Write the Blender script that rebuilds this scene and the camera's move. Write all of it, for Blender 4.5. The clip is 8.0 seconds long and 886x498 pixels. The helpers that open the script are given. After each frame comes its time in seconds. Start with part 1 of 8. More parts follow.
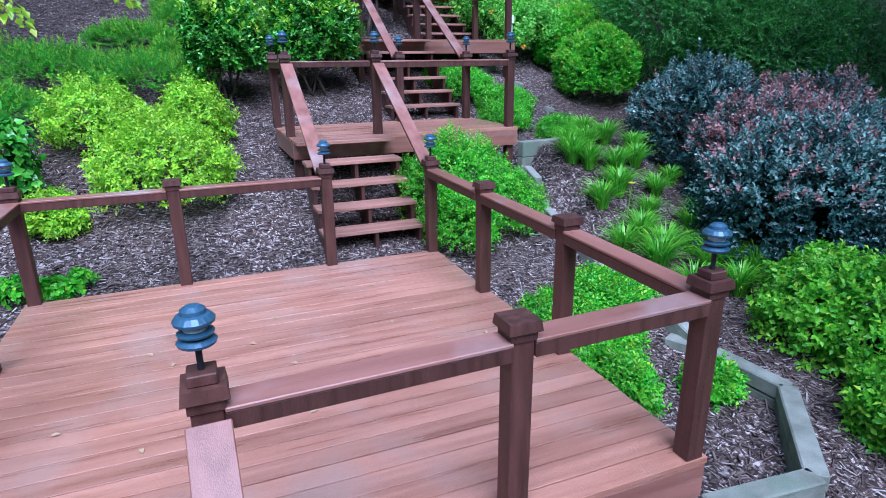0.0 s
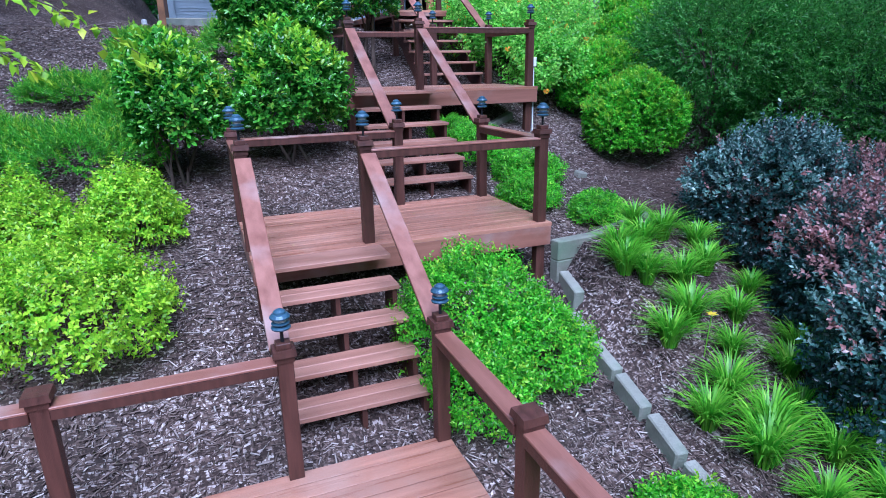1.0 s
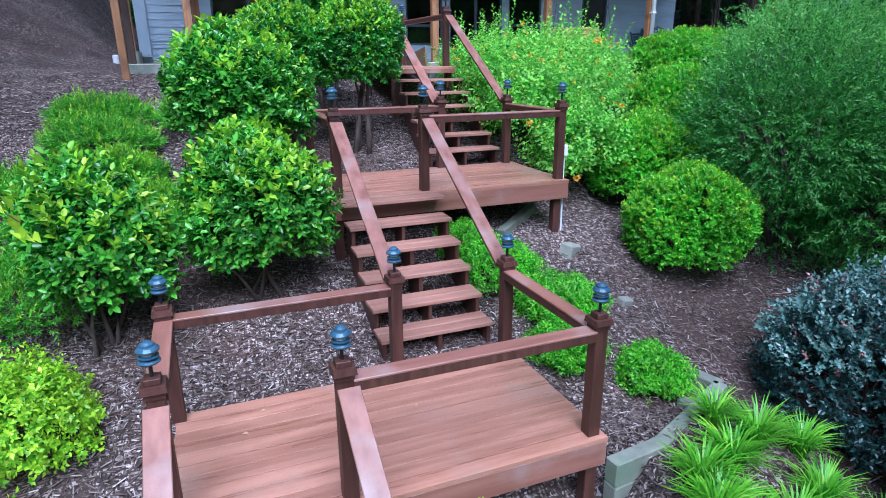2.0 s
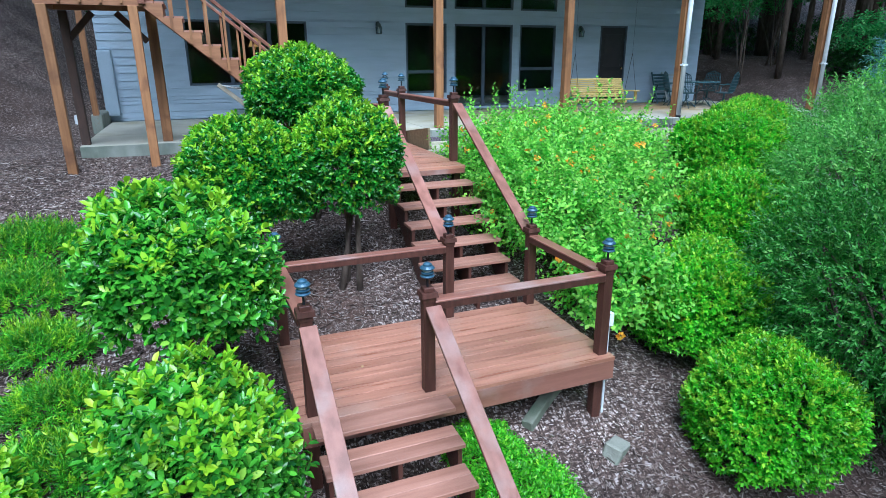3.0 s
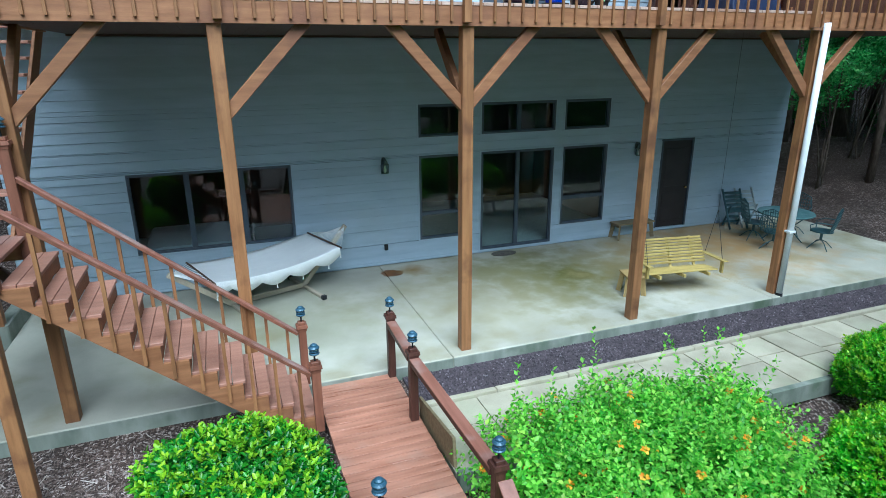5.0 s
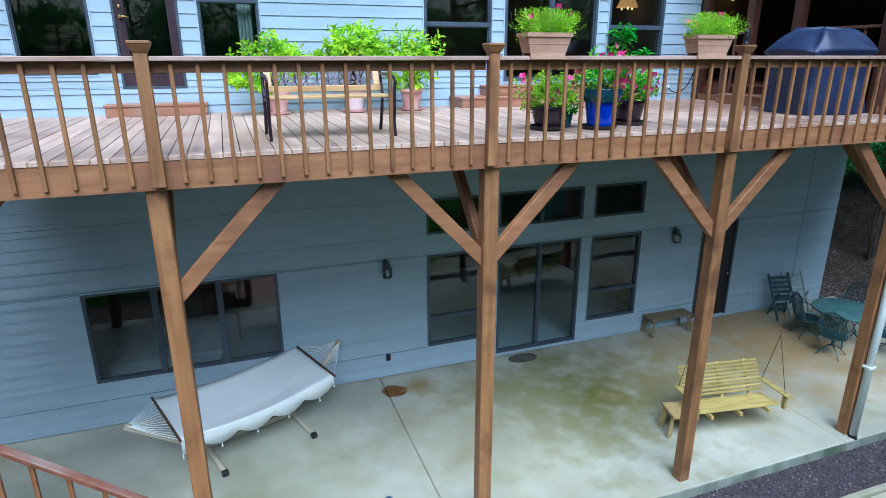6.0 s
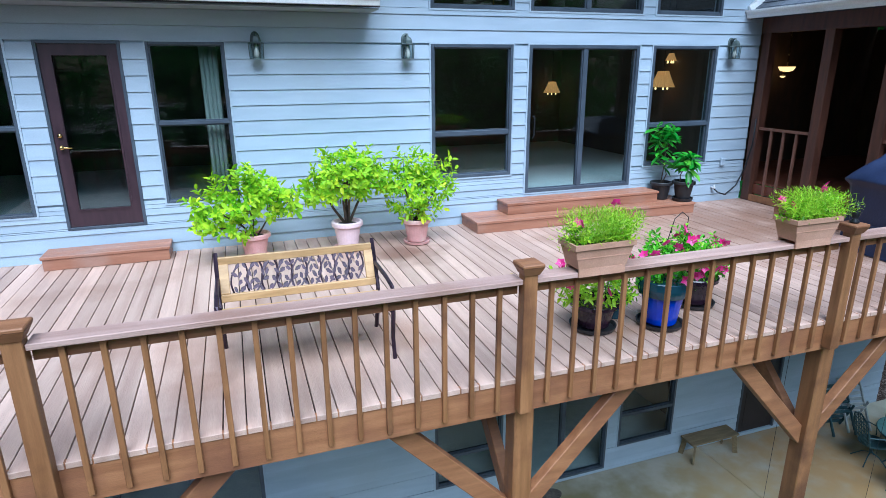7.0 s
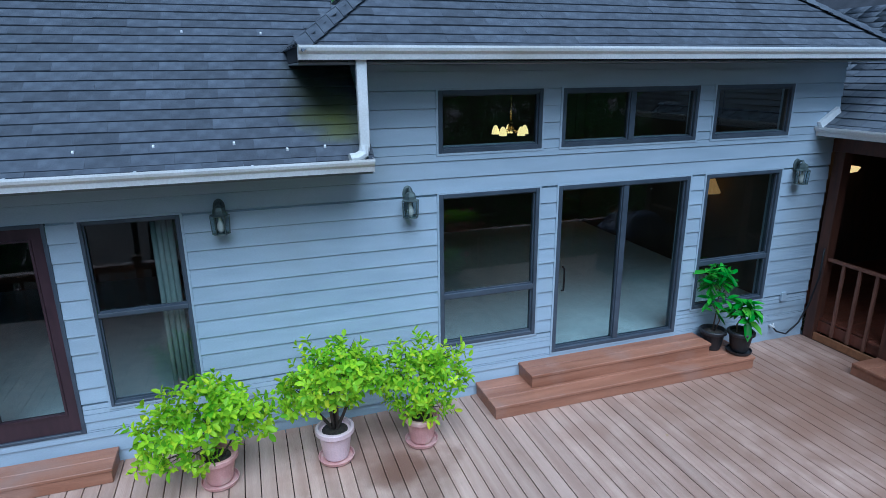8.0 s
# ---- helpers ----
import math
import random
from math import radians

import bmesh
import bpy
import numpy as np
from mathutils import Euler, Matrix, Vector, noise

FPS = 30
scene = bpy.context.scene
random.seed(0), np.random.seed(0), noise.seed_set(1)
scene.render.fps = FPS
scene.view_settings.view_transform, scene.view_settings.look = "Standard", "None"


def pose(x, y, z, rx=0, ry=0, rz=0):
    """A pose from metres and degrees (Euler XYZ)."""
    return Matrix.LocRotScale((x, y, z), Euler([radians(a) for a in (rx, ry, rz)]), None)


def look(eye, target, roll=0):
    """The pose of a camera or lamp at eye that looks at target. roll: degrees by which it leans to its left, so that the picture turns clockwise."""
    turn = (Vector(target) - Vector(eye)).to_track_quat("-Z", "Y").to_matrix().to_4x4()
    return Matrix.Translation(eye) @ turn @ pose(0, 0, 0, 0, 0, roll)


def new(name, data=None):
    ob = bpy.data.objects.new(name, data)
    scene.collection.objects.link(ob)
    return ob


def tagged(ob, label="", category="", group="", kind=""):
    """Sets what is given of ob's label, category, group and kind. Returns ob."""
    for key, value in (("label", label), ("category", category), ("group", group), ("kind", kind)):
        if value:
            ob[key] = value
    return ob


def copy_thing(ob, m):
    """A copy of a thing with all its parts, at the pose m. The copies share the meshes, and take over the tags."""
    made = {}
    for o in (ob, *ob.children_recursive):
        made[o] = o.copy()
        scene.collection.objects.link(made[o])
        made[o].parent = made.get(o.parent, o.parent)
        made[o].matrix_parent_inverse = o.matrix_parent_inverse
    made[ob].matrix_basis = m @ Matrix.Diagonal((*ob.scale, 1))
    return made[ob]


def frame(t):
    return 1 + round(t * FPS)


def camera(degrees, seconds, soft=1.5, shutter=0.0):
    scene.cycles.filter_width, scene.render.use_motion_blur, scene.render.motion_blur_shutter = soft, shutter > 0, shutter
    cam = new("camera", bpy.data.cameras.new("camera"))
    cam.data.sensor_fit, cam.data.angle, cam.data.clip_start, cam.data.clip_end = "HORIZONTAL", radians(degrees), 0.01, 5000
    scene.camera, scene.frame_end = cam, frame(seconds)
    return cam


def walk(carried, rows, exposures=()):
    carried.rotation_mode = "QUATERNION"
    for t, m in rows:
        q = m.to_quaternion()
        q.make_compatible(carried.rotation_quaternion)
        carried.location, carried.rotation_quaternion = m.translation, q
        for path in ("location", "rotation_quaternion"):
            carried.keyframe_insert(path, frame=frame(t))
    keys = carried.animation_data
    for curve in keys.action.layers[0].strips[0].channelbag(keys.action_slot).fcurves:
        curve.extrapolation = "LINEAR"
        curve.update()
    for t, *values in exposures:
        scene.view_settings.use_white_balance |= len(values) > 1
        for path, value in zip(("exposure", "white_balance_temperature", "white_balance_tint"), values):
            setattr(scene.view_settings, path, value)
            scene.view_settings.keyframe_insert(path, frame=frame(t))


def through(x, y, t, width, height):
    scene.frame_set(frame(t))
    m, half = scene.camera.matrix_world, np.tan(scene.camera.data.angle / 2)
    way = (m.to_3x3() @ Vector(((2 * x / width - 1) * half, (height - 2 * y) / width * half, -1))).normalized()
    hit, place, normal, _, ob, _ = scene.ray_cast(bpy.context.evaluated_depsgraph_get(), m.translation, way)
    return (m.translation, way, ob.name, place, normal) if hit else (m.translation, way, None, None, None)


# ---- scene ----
cam = camera(73.6, 8.0, 0.55)
PATH = [
    (0, (0.414, 0.374, 3.49), (1.13, 2.139, 2.879), -0.6),
    (0.5, (0.814, 1.397, 3.836), (1.526, 3.167, 3.236), -0.8),
    (1, (1.169, 2.409, 4.221), (1.874, 4.18, 3.617), -0.9),
    (1.2, (1.309, 2.804, 4.414), (2.004, 4.577, 3.803), -1.0),
    (2.3, (2.12, 5.101, 5.668), (2.828, 6.871, 5.062), -0.2),
    (2.5, (2.277, 5.526, 5.928), (2.984, 7.297, 5.326), -0.2),
    (3, (2.645, 6.577, 6.668), (3.348, 8.346, 6.054), -0.2),
    (3.5, (3.062, 7.595, 7.394), (3.748, 9.369, 6.778), -0.8),
    (4, (3.422, 8.668, 8.086), (4.103, 10.445, 7.469), -0.5),
    (4.5, (3.775, 9.742, 8.777), (4.446, 11.523, 8.161), -0.5),
    (5.8, (4.665, 12.577, 10.663), (5.314, 14.365, 10.045), -0.06),
    (6, (4.805, 12.958, 10.924), (5.449, 14.750, 10.312), -0.12),
    (6.5, (5.133, 13.954, 11.619), (5.769, 15.753, 11.018), -0.18),
    (7, (5.430, 14.875, 12.304), (6.056, 16.682, 11.721), -0.34),
    (7.5, (5.736, 15.805, 13.054), (6.348, 17.620, 12.478), -0.51),
    (8, (6.049, 16.736, 13.851), (6.652, 18.554, 13.277), -0.54),
]
EXPOSURES = [(0, 0.98, 4560, 19), (1.2, 0.96, 4660, 21), (2.5, 1.1, 4850, 10), (4.5, 0.92, 5080, -4), (6.0, 0.76, 4890, 0), (7.0, 0.74, 5000, 4), (8, -0.12, 4700, 2)]
walk(cam, [(t, look(eye, target, roll)) for t, eye, target, roll in PATH], EXPOSURES)

# ---- light: an overcast sky with a soft, wide sun ----
SUN_TURN, SUN_HIGH = 188.0, 56.0
world = bpy.data.worlds.new("sky")
scene.world = world
world.use_nodes = True
wn = world.node_tree
wn.nodes.clear()
sky = wn.nodes.new("ShaderNodeTexSky")
sky.sky_type = "NISHITA"
sky.sun_disc = False
sky.sun_elevation = radians(SUN_HIGH)
sky.sun_rotation = radians(SUN_TURN)
sky.air_density, sky.dust_density, sky.ozone_density = 1.2, 3.0, 1.0
bg = wn.nodes.new("ShaderNodeBackground")
bg.inputs["Strength"].default_value = 0.082
wo = wn.nodes.new("ShaderNodeOutputWorld")
wn.links.new(sky.outputs[0], bg.inputs[0])
wn.links.new(bg.outputs[0], wo.inputs[0])

sun_lamp = bpy.data.lights.new("sun", "SUN")
sun_lamp.energy = 3.3
sun_lamp.angle = radians(50)
sun_lamp.color = (1.0, 0.99, 0.98)
sun_ob = new("sun", sun_lamp)
sun_ob.matrix_world = Matrix.Rotation(-radians(SUN_TURN), 4, "Z") @ Matrix.Rotation(radians(SUN_HIGH - 90), 4, "X")

# ---- materials ----
def mat(name, c1, c2, scale=4.0, rough=0.7, bump=0.3, fine=60.0, stretch=(1, 1, 1), metal=0.0, c3=None, spots=1.2, vary=0.15, island=False, spec=0.5, coords="Object", depth=0.01, gloss_vary=0.15):
    """A surface with colour varying at two scales, stains, per-piece tint and fine relief."""
    m = bpy.data.materials.new(name)
    m.use_nodes = True
    n, l = m.node_tree.nodes, m.node_tree.links
    b = n["Principled BSDF"]
    tc = n.new("ShaderNodeTexCoord")
    mp = n.new("ShaderNodeMapping")
    mp.inputs["Scale"].default_value = stretch
    l.new(tc.outputs[coords], mp.inputs["Vector"])
    big = n.new("ShaderNodeTexNoise")
    big.inputs["Scale"].default_value = scale
    big.inputs["Detail"].default_value = 6
    l.new(mp.outputs[0], big.inputs["Vector"])
    ramp = n.new("ShaderNodeValToRGB")
    ramp.color_ramp.elements[0].position, ramp.color_ramp.elements[1].position = 0.32, 0.68
    ramp.color_ramp.elements[0].color, ramp.color_ramp.elements[1].color = (*c1, 1), (*c2, 1)
    l.new(big.outputs["Fac"], ramp.inputs["Fac"])
    col = ramp.outputs["Color"]
    small = n.new("ShaderNodeTexNoise")
    small.inputs["Scale"].default_value = fine
    small.inputs["Detail"].default_value = 4
    l.new(mp.outputs[0], small.inputs["Vector"])
    if c3 is not None:
        st = n.new("ShaderNodeTexNoise")
        st.inputs["Scale"].default_value = spots
        st.inputs["Detail"].default_value = 5
        l.new(tc.outputs[coords], st.inputs["Vector"])
        sr = n.new("ShaderNodeMapRange")
        sr.inputs["From Min"].default_value, sr.inputs["From Max"].default_value = 0.52, 0.72
        l.new(st.outputs["Fac"], sr.inputs["Value"])
        mx = n.new("ShaderNodeMix")
        mx.data_type = "RGBA"
        mx.inputs[7].default_value = (*c3, 1)
        l.new(sr.outputs[0], mx.inputs[0])
        l.new(col, mx.inputs[6])
        col = mx.outputs[2]
    grain = n.new("ShaderNodeMapRange")
    grain.inputs["To Min"].default_value, grain.inputs["To Max"].default_value = 0.82, 1.18
    l.new(small.outputs["Fac"], grain.inputs["Value"])
    hsv = n.new("ShaderNodeHueSaturation")
    l.new(col, hsv.inputs["Color"])
    if vary:
        if island:
            rnd = n.new("ShaderNodeNewGeometry").outputs["Random Per Island"]
        else:
            rnd = n.new("ShaderNodeObjectInfo").outputs["Random"]
        vr = n.new("ShaderNodeMapRange")
        vr.inputs["To Min"].default_value, vr.inputs["To Max"].default_value = 1 - vary, 1 + vary
        l.new(rnd, vr.inputs["Value"])
        mul = n.new("ShaderNodeMath")
        mul.operation = "MULTIPLY"
        l.new(grain.outputs[0], mul.inputs[0])
        l.new(vr.outputs[0], mul.inputs[1])
        l.new(mul.outputs[0], hsv.inputs["Value"])
    else:
        l.new(grain.outputs[0], hsv.inputs["Value"])
    l.new(hsv.outputs[0], b.inputs["Base Color"])
    rr = n.new("ShaderNodeMapRange")
    rr.inputs["To Min"].default_value, rr.inputs["To Max"].default_value = max(rough - gloss_vary, 0.02), min(rough + gloss_vary, 1)
    l.new(big.outputs["Fac"], rr.inputs["Value"])
    l.new(rr.outputs[0], b.inputs["Roughness"])
    b.inputs["Metallic"].default_value = metal
    b.inputs["Specular IOR Level"].default_value = spec
    if bump:
        bp = n.new("ShaderNodeBump")
        bp.inputs["Strength"].default_value, bp.inputs["Distance"].default_value = bump, depth
        l.new(small.outputs["Fac"], bp.inputs["Height"])
        l.new(bp.outputs[0], b.inputs["Normal"])
    return m


def leaf_mat(name, c1, c2, c3=None, rough=0.45, through=0.35, tip=0.15):
    """Leaves: every leaf its own tint, light passing through."""
    m = bpy.data.materials.new(name)
    m.use_nodes = True
    n, l = m.node_tree.nodes, m.node_tree.links
    b = n["Principled BSDF"]
    out = n["Material Output"]
    geo = n.new("ShaderNodeNewGeometry")
    ramp = n.new("ShaderNodeValToRGB")
    e = ramp.color_ramp.elements
    e[0].position, e[1].position = 0.0, 0.82
    e[0].color, e[1].color = (*c1, 1), (*c2, 1)
    if c3 is not None:
        x = e.new(1.0 - tip)
        x.color = (*c2, 1)
        y = e.new(1.0)
        y.color = (*c3, 1)
        e[1].position = 0.7
    l.new(geo.outputs["Random Per Island"], ramp.inputs["Fac"])
    tc = n.new("ShaderNodeTexCoord")
    nz = n.new("ShaderNodeTexNoise")
    nz.inputs["Scale"].default_value = 3.0
    l.new(tc.outputs["Object"], nz.inputs["Vector"])
    mr = n.new("ShaderNodeMapRange")
    mr.inputs["From Min"].default_value, mr.inputs["From Max"].default_value = 0.3, 0.7
    mr.inputs["To Min"].default_value, mr.inputs["To Max"].default_value = 0.75, 1.25
    l.new(nz.outputs["Fac"], mr.inputs["Value"])
    hsv = n.new("ShaderNodeHueSaturation")
    l.new(mr.outputs[0], hsv.inputs["Value"])
    l.new(ramp.outputs[0], hsv.inputs["Color"])
    l.new(hsv.outputs[0], b.inputs["Base Color"])
    b.inputs["Roughness"].default_value = rough
    tr = n.new("ShaderNodeBsdfTranslucent")
    l.new(hsv.outputs[0], tr.inputs["Color"])
    mix = n.new("ShaderNodeMixShader")
    mix.inputs[0].default_value = through
    l.new(b.outputs[0], mix.inputs[1])
    l.new(tr.outputs[0], mix.inputs[2])
    l.new(mix.outputs[0], out.inputs["Surface"])
    return m


def glass_mat(name, tint=(0.74, 0.8, 0.8)):
    """A clear pane: it lets light through and mirrors by angle."""
    m = bpy.data.materials.new(name)
    m.use_nodes = True
    n, l = m.node_tree.nodes, m.node_tree.links
    n.remove(n["Principled BSDF"])
    t, g, x, f = n.new("ShaderNodeBsdfTransparent"), n.new("ShaderNodeBsdfGlossy"), n.new("ShaderNodeMixShader"), n.new("ShaderNodeLayerWeight")
    steep, share = n.new("ShaderNodeMath"), n.new("ShaderNodeMath")
    steep.operation, share.operation = "POWER", "MULTIPLY_ADD"
    steep.inputs[1].default_value, share.inputs[1].default_value, share.inputs[2].default_value = 5.0, 0.93, 0.05
    t.inputs["Color"].default_value = (*tint, 1)
    g.inputs["Roughness"].default_value = 0.015
    l.new(f.outputs["Facing"], steep.inputs[0])
    l.new(steep.outputs[0], share.inputs[0])
    l.new(share.outputs[0], x.inputs[0])
    l.new(t.outputs[0], x.inputs[1])
    l.new(g.outputs[0], x.inputs[2])
    l.new(x.outputs[0], n["Material Output"].inputs["Surface"])
    return m


def glow_mat(name, colour, strength):
    m = bpy.data.materials.new(name)
    m.use_nodes = True
    b = m.node_tree.nodes["Principled BSDF"]
    b.inputs["Base Color"].default_value = (*colour, 1)
    b.inputs["Emission Color"].default_value = (*colour, 1)
    b.inputs["Emission Strength"].default_value = strength
    return m


def mulch_mat():
    """Shredded bark: elongated flakes, each with its own tone, over dark soil."""
    m = bpy.data.materials.new("bark_mulch")
    m.use_nodes = True
    n, l = m.node_tree.nodes, m.node_tree.links
    b = n["Principled BSDF"]
    tc = n.new("ShaderNodeTexCoord")
    wob = n.new("ShaderNodeTexNoise")
    wob.inputs["Scale"].default_value = 5.0
    l.new(tc.outputs["Object"], wob.inputs["Vector"])
    add = n.new("ShaderNodeVectorMath")
    add.operation = "MULTIPLY_ADD"
    add.inputs[1].default_value = (0.06, 0.06, 0.06)
    l.new(wob.outputs["Color"], add.inputs[0])
    l.new(tc.outputs["Object"], add.inputs[2])
    cols, hs = [], []
    for turn, sc in ((35, (24, 70, 40)), (-40, (66, 22, 40))):
        mp = n.new("ShaderNodeMapping")
        mp.inputs["Rotation"].default_value = (0, 0, radians(turn))
        mp.inputs["Scale"].default_value = sc
        l.new(add.outputs[0], mp.inputs["Vector"])
        v = n.new("ShaderNodeTexVoronoi")
        v.inputs["Scale"].default_value = 1.0
        l.new(mp.outputs[0], v.inputs["Vector"])
        sep = n.new("ShaderNodeSeparateColor")
        l.new(v.outputs["Color"], sep.inputs[0])
        cols.append(sep.outputs[0])
        hs.append(v.outputs["Distance"])
    pick = n.new("ShaderNodeMath")
    pick.operation = "MULTIPLY"
    l.new(cols[0], pick.inputs[0])
    l.new(cols[1], pick.inputs[1])
    ramp = n.new("ShaderNodeValToRGB")
    e = ramp.color_ramp.elements
    e[0].position, e[1].position = 0.05, 0.85
    e[0].color, e[1].color = (0.028, 0.016, 0.012, 1), (0.5, 0.43, 0.4, 1)
    x = e.new(0.35)
    x.color = (0.115, 0.075, 0.06, 1)
    l.new(pick.outputs[0], ramp.inputs["Fac"])
    drift = n.new("ShaderNodeTexNoise")
    drift.inputs["Scale"].default_value = 0.9
    drift.inputs["Detail"].default_value = 5
    l.new(tc.outputs["Object"], drift.inputs["Vector"])
    mr = n.new("ShaderNodeMapRange")
    mr.inputs["From Min"].default_value, mr.inputs["From Max"].default_value = 0.3, 0.7
    mr.inputs["To Min"].default_value, mr.inputs["To Max"].default_value = 0.6, 1.5
    l.new(drift.outputs["Fac"], mr.inputs["Value"])
    hsv = n.new("ShaderNodeHueSaturation")
    l.new(ramp.outputs[0], hsv.inputs["Color"])
    l.new(mr.outputs[0], hsv.inputs["Value"])
    l.new(hsv.outputs[0], b.inputs["Base Color"])
    b.inputs["Roughness"].default_value = 0.9
    bp = n.new("ShaderNodeBump")
    bp.inputs["Strength"].default_value, bp.inputs["Distance"].default_value = 0.8, 0.02
    l.new(pick.outputs[0], bp.inputs["Height"])
    l.new(bp.outputs[0], b.inputs["Normal"])
    return m


REDWOOD = mat("stained_board_x", (0.285, 0.122, 0.075), (0.475, 0.23, 0.152), 1.6, 0.32, 0.35, 30, (0.6, 9, 9), c3=(0.38, 0.22, 0.16), spots=1.6, vary=0.12)
REDWOOD_Y = mat("stained_board_y", (0.235, 0.105, 0.075), (0.34, 0.165, 0.12), 1.6, 0.42, 0.35, 30, (9, 0.6, 9), c3=(0.3, 0.2, 0.17), spots=2.5, vary=0.16)
POSTWOOD = mat("stained_post", (0.05, 0.018, 0.012), (0.095, 0.035, 0.024), 3, 0.5, 0.35, 40, (9, 9, 0.8), vary=0.14)
RAILWOOD = mat("stained_rail_y", (0.19, 0.076, 0.05), (0.31, 0.138, 0.098), 1.2, 0.4, 0.14, 26, (10, 0.7, 10), c3=(0.33, 0.22, 0.19), spots=2.2, vary=0.12)
RAILWOOD_X = mat("stained_rail_x", (0.19, 0.076, 0.05), (0.31, 0.138, 0.098), 1.2, 0.4, 0.14, 26, (0.7, 10, 10), c3=(0.33, 0.22, 0.19), spots=2.2, vary=0.12)
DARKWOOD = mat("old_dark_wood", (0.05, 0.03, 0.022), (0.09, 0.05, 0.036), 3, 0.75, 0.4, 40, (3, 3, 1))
CEDAR_Z = mat("cedar_post", (0.2, 0.088, 0.033), (0.32, 0.152, 0.06), 2.2, 0.55, 0.2, 40, (8, 8, 0.6), c3=(0.13, 0.055, 0.025), spots=2.6, vary=0.14)
STAIRWOOD = mat("stained_stair_post", (0.15, 0.056, 0.032), (0.24, 0.096, 0.056), 2.2, 0.5, 0.2, 40, (8, 8, 0.8), c3=(0.12, 0.045, 0.028), spots=2, vary=0.1)
CEDAR = mat("cedar_trim", (0.2, 0.084, 0.035), (0.315, 0.145, 0.063), 2, 0.55, 0.2, 30, (0.8, 8, 8), c3=(0.17, 0.07, 0.036), spots=1.6, vary=0.12)
DECKBOARD = mat("weathered_deck_board", (0.42, 0.275, 0.215), (0.575, 0.41, 0.33), 1.2, 0.5, 0.3, 30, (9, 0.5, 9), c3=(0.34, 0.2, 0.14), spots=0.9, vary=0.15)
STEPWOOD = mat("stained_step", (0.27, 0.126, 0.084), (0.4, 0.205, 0.145), 1.6, 0.45, 0.3, 30, (0.6, 8, 8), vary=0.1)
SIDING = mat("blue_grey_siding", (0.33, 0.41, 0.5), (0.39, 0.475, 0.57), 1.2, 0.55, 0.12, 50, (1, 1, 6), c3=(0.35, 0.42, 0.49), vary=0.05)
TRIMGREY = mat("blue_grey_trim", (0.34, 0.42, 0.5), (0.39, 0.47, 0.56), 2, 0.5, 0.1, 50, vary=0.04)
FRAME = mat("slate_window_frame", (0.048, 0.062, 0.085), (0.068, 0.088, 0.118), 4, 0.4, 0.05, 80, vary=0.05)
DOORWOOD = mat("maroon_door", (0.03, 0.016, 0.023), (0.048, 0.024, 0.033), 3, 0.35, 0.1, 60, (6, 6, 1))
BLACKISH = mat("near_black_metal", (0.012, 0.013, 0.016), (0.022, 0.023, 0.028), 8, 0.45, 0.1, 90, metal=0.3)
WHITE = mat("white_gutter", (0.68, 0.71, 0.74), (0.8, 0.82, 0.84), 2, 0.4, 0.06, 60, c3=(0.6, 0.6, 0.58), vary=0.03)
SHINGLE = mat("slate_shingle", (0.055, 0.066, 0.088), (0.1, 0.118, 0.15), 9, 0.85, 0.6, 260, c3=(0.12, 0.14, 0.17), spots=1.4, vary=0.2)
SHINGLE_MANY = mat("slate_shingle_field", (0.055, 0.066, 0.088), (0.1, 0.118, 0.15), 9, 0.85, 0.6, 260, c3=(0.12, 0.14, 0.17), spots=1.4, vary=0.2, island=True)


def stained(m, stains, world=False):
    """Adds stains and tone patches (x, y, z, radius, colour, strength) of uneven outline to a floor material; at full
    strength with a crisp edge.
    """
    n, l = m.node_tree.nodes, m.node_tree.links
    b = n["Principled BSDF"]
    col = b.inputs["Base Color"].links[0].from_socket
    tc = n.new("ShaderNodeTexCoord")
    at = n.new("ShaderNodeNewGeometry").outputs["Position"] if world else tc.outputs["Object"]
    nz = n.new("ShaderNodeTexNoise")
    nz.inputs["Scale"].default_value, nz.inputs["Detail"].default_value = 2.6, 7
    l.new(at, nz.inputs["Vector"])
    for x, y, z, r, c, k in stains:
        dist = n.new("ShaderNodeVectorMath")
        dist.operation = "DISTANCE"
        dist.inputs[1].default_value = (x, y, z)
        l.new(at, dist.inputs[0])
        edge = n.new("ShaderNodeMath")
        edge.operation = "MULTIPLY_ADD"
        edge.inputs[1].default_value = r * 1.6
        l.new(nz.outputs["Fac"], edge.inputs[0])
        l.new(dist.outputs["Value"], edge.inputs[2])
        mr = n.new("ShaderNodeMapRange")
        mr.inputs["From Min"].default_value, mr.inputs["From Max"].default_value = (r * 0.9, r * 1.75) if k < 1 else (r * 1.7, r * 1.95)
        mr.inputs["To Min"].default_value, mr.inputs["To Max"].default_value = k, 0.0
        l.new(edge.outputs[0], mr.inputs["Value"])
        mx = n.new("ShaderNodeMix")
        mx.data_type = "RGBA"
        mx.inputs[7].default_value = (*c, 1)
        l.new(mr.outputs[0], mx.inputs[0])
        l.new(col, mx.inputs[6])
        col = mx.outputs[2]
    l.new(col, b.inputs["Base Color"])
    return m


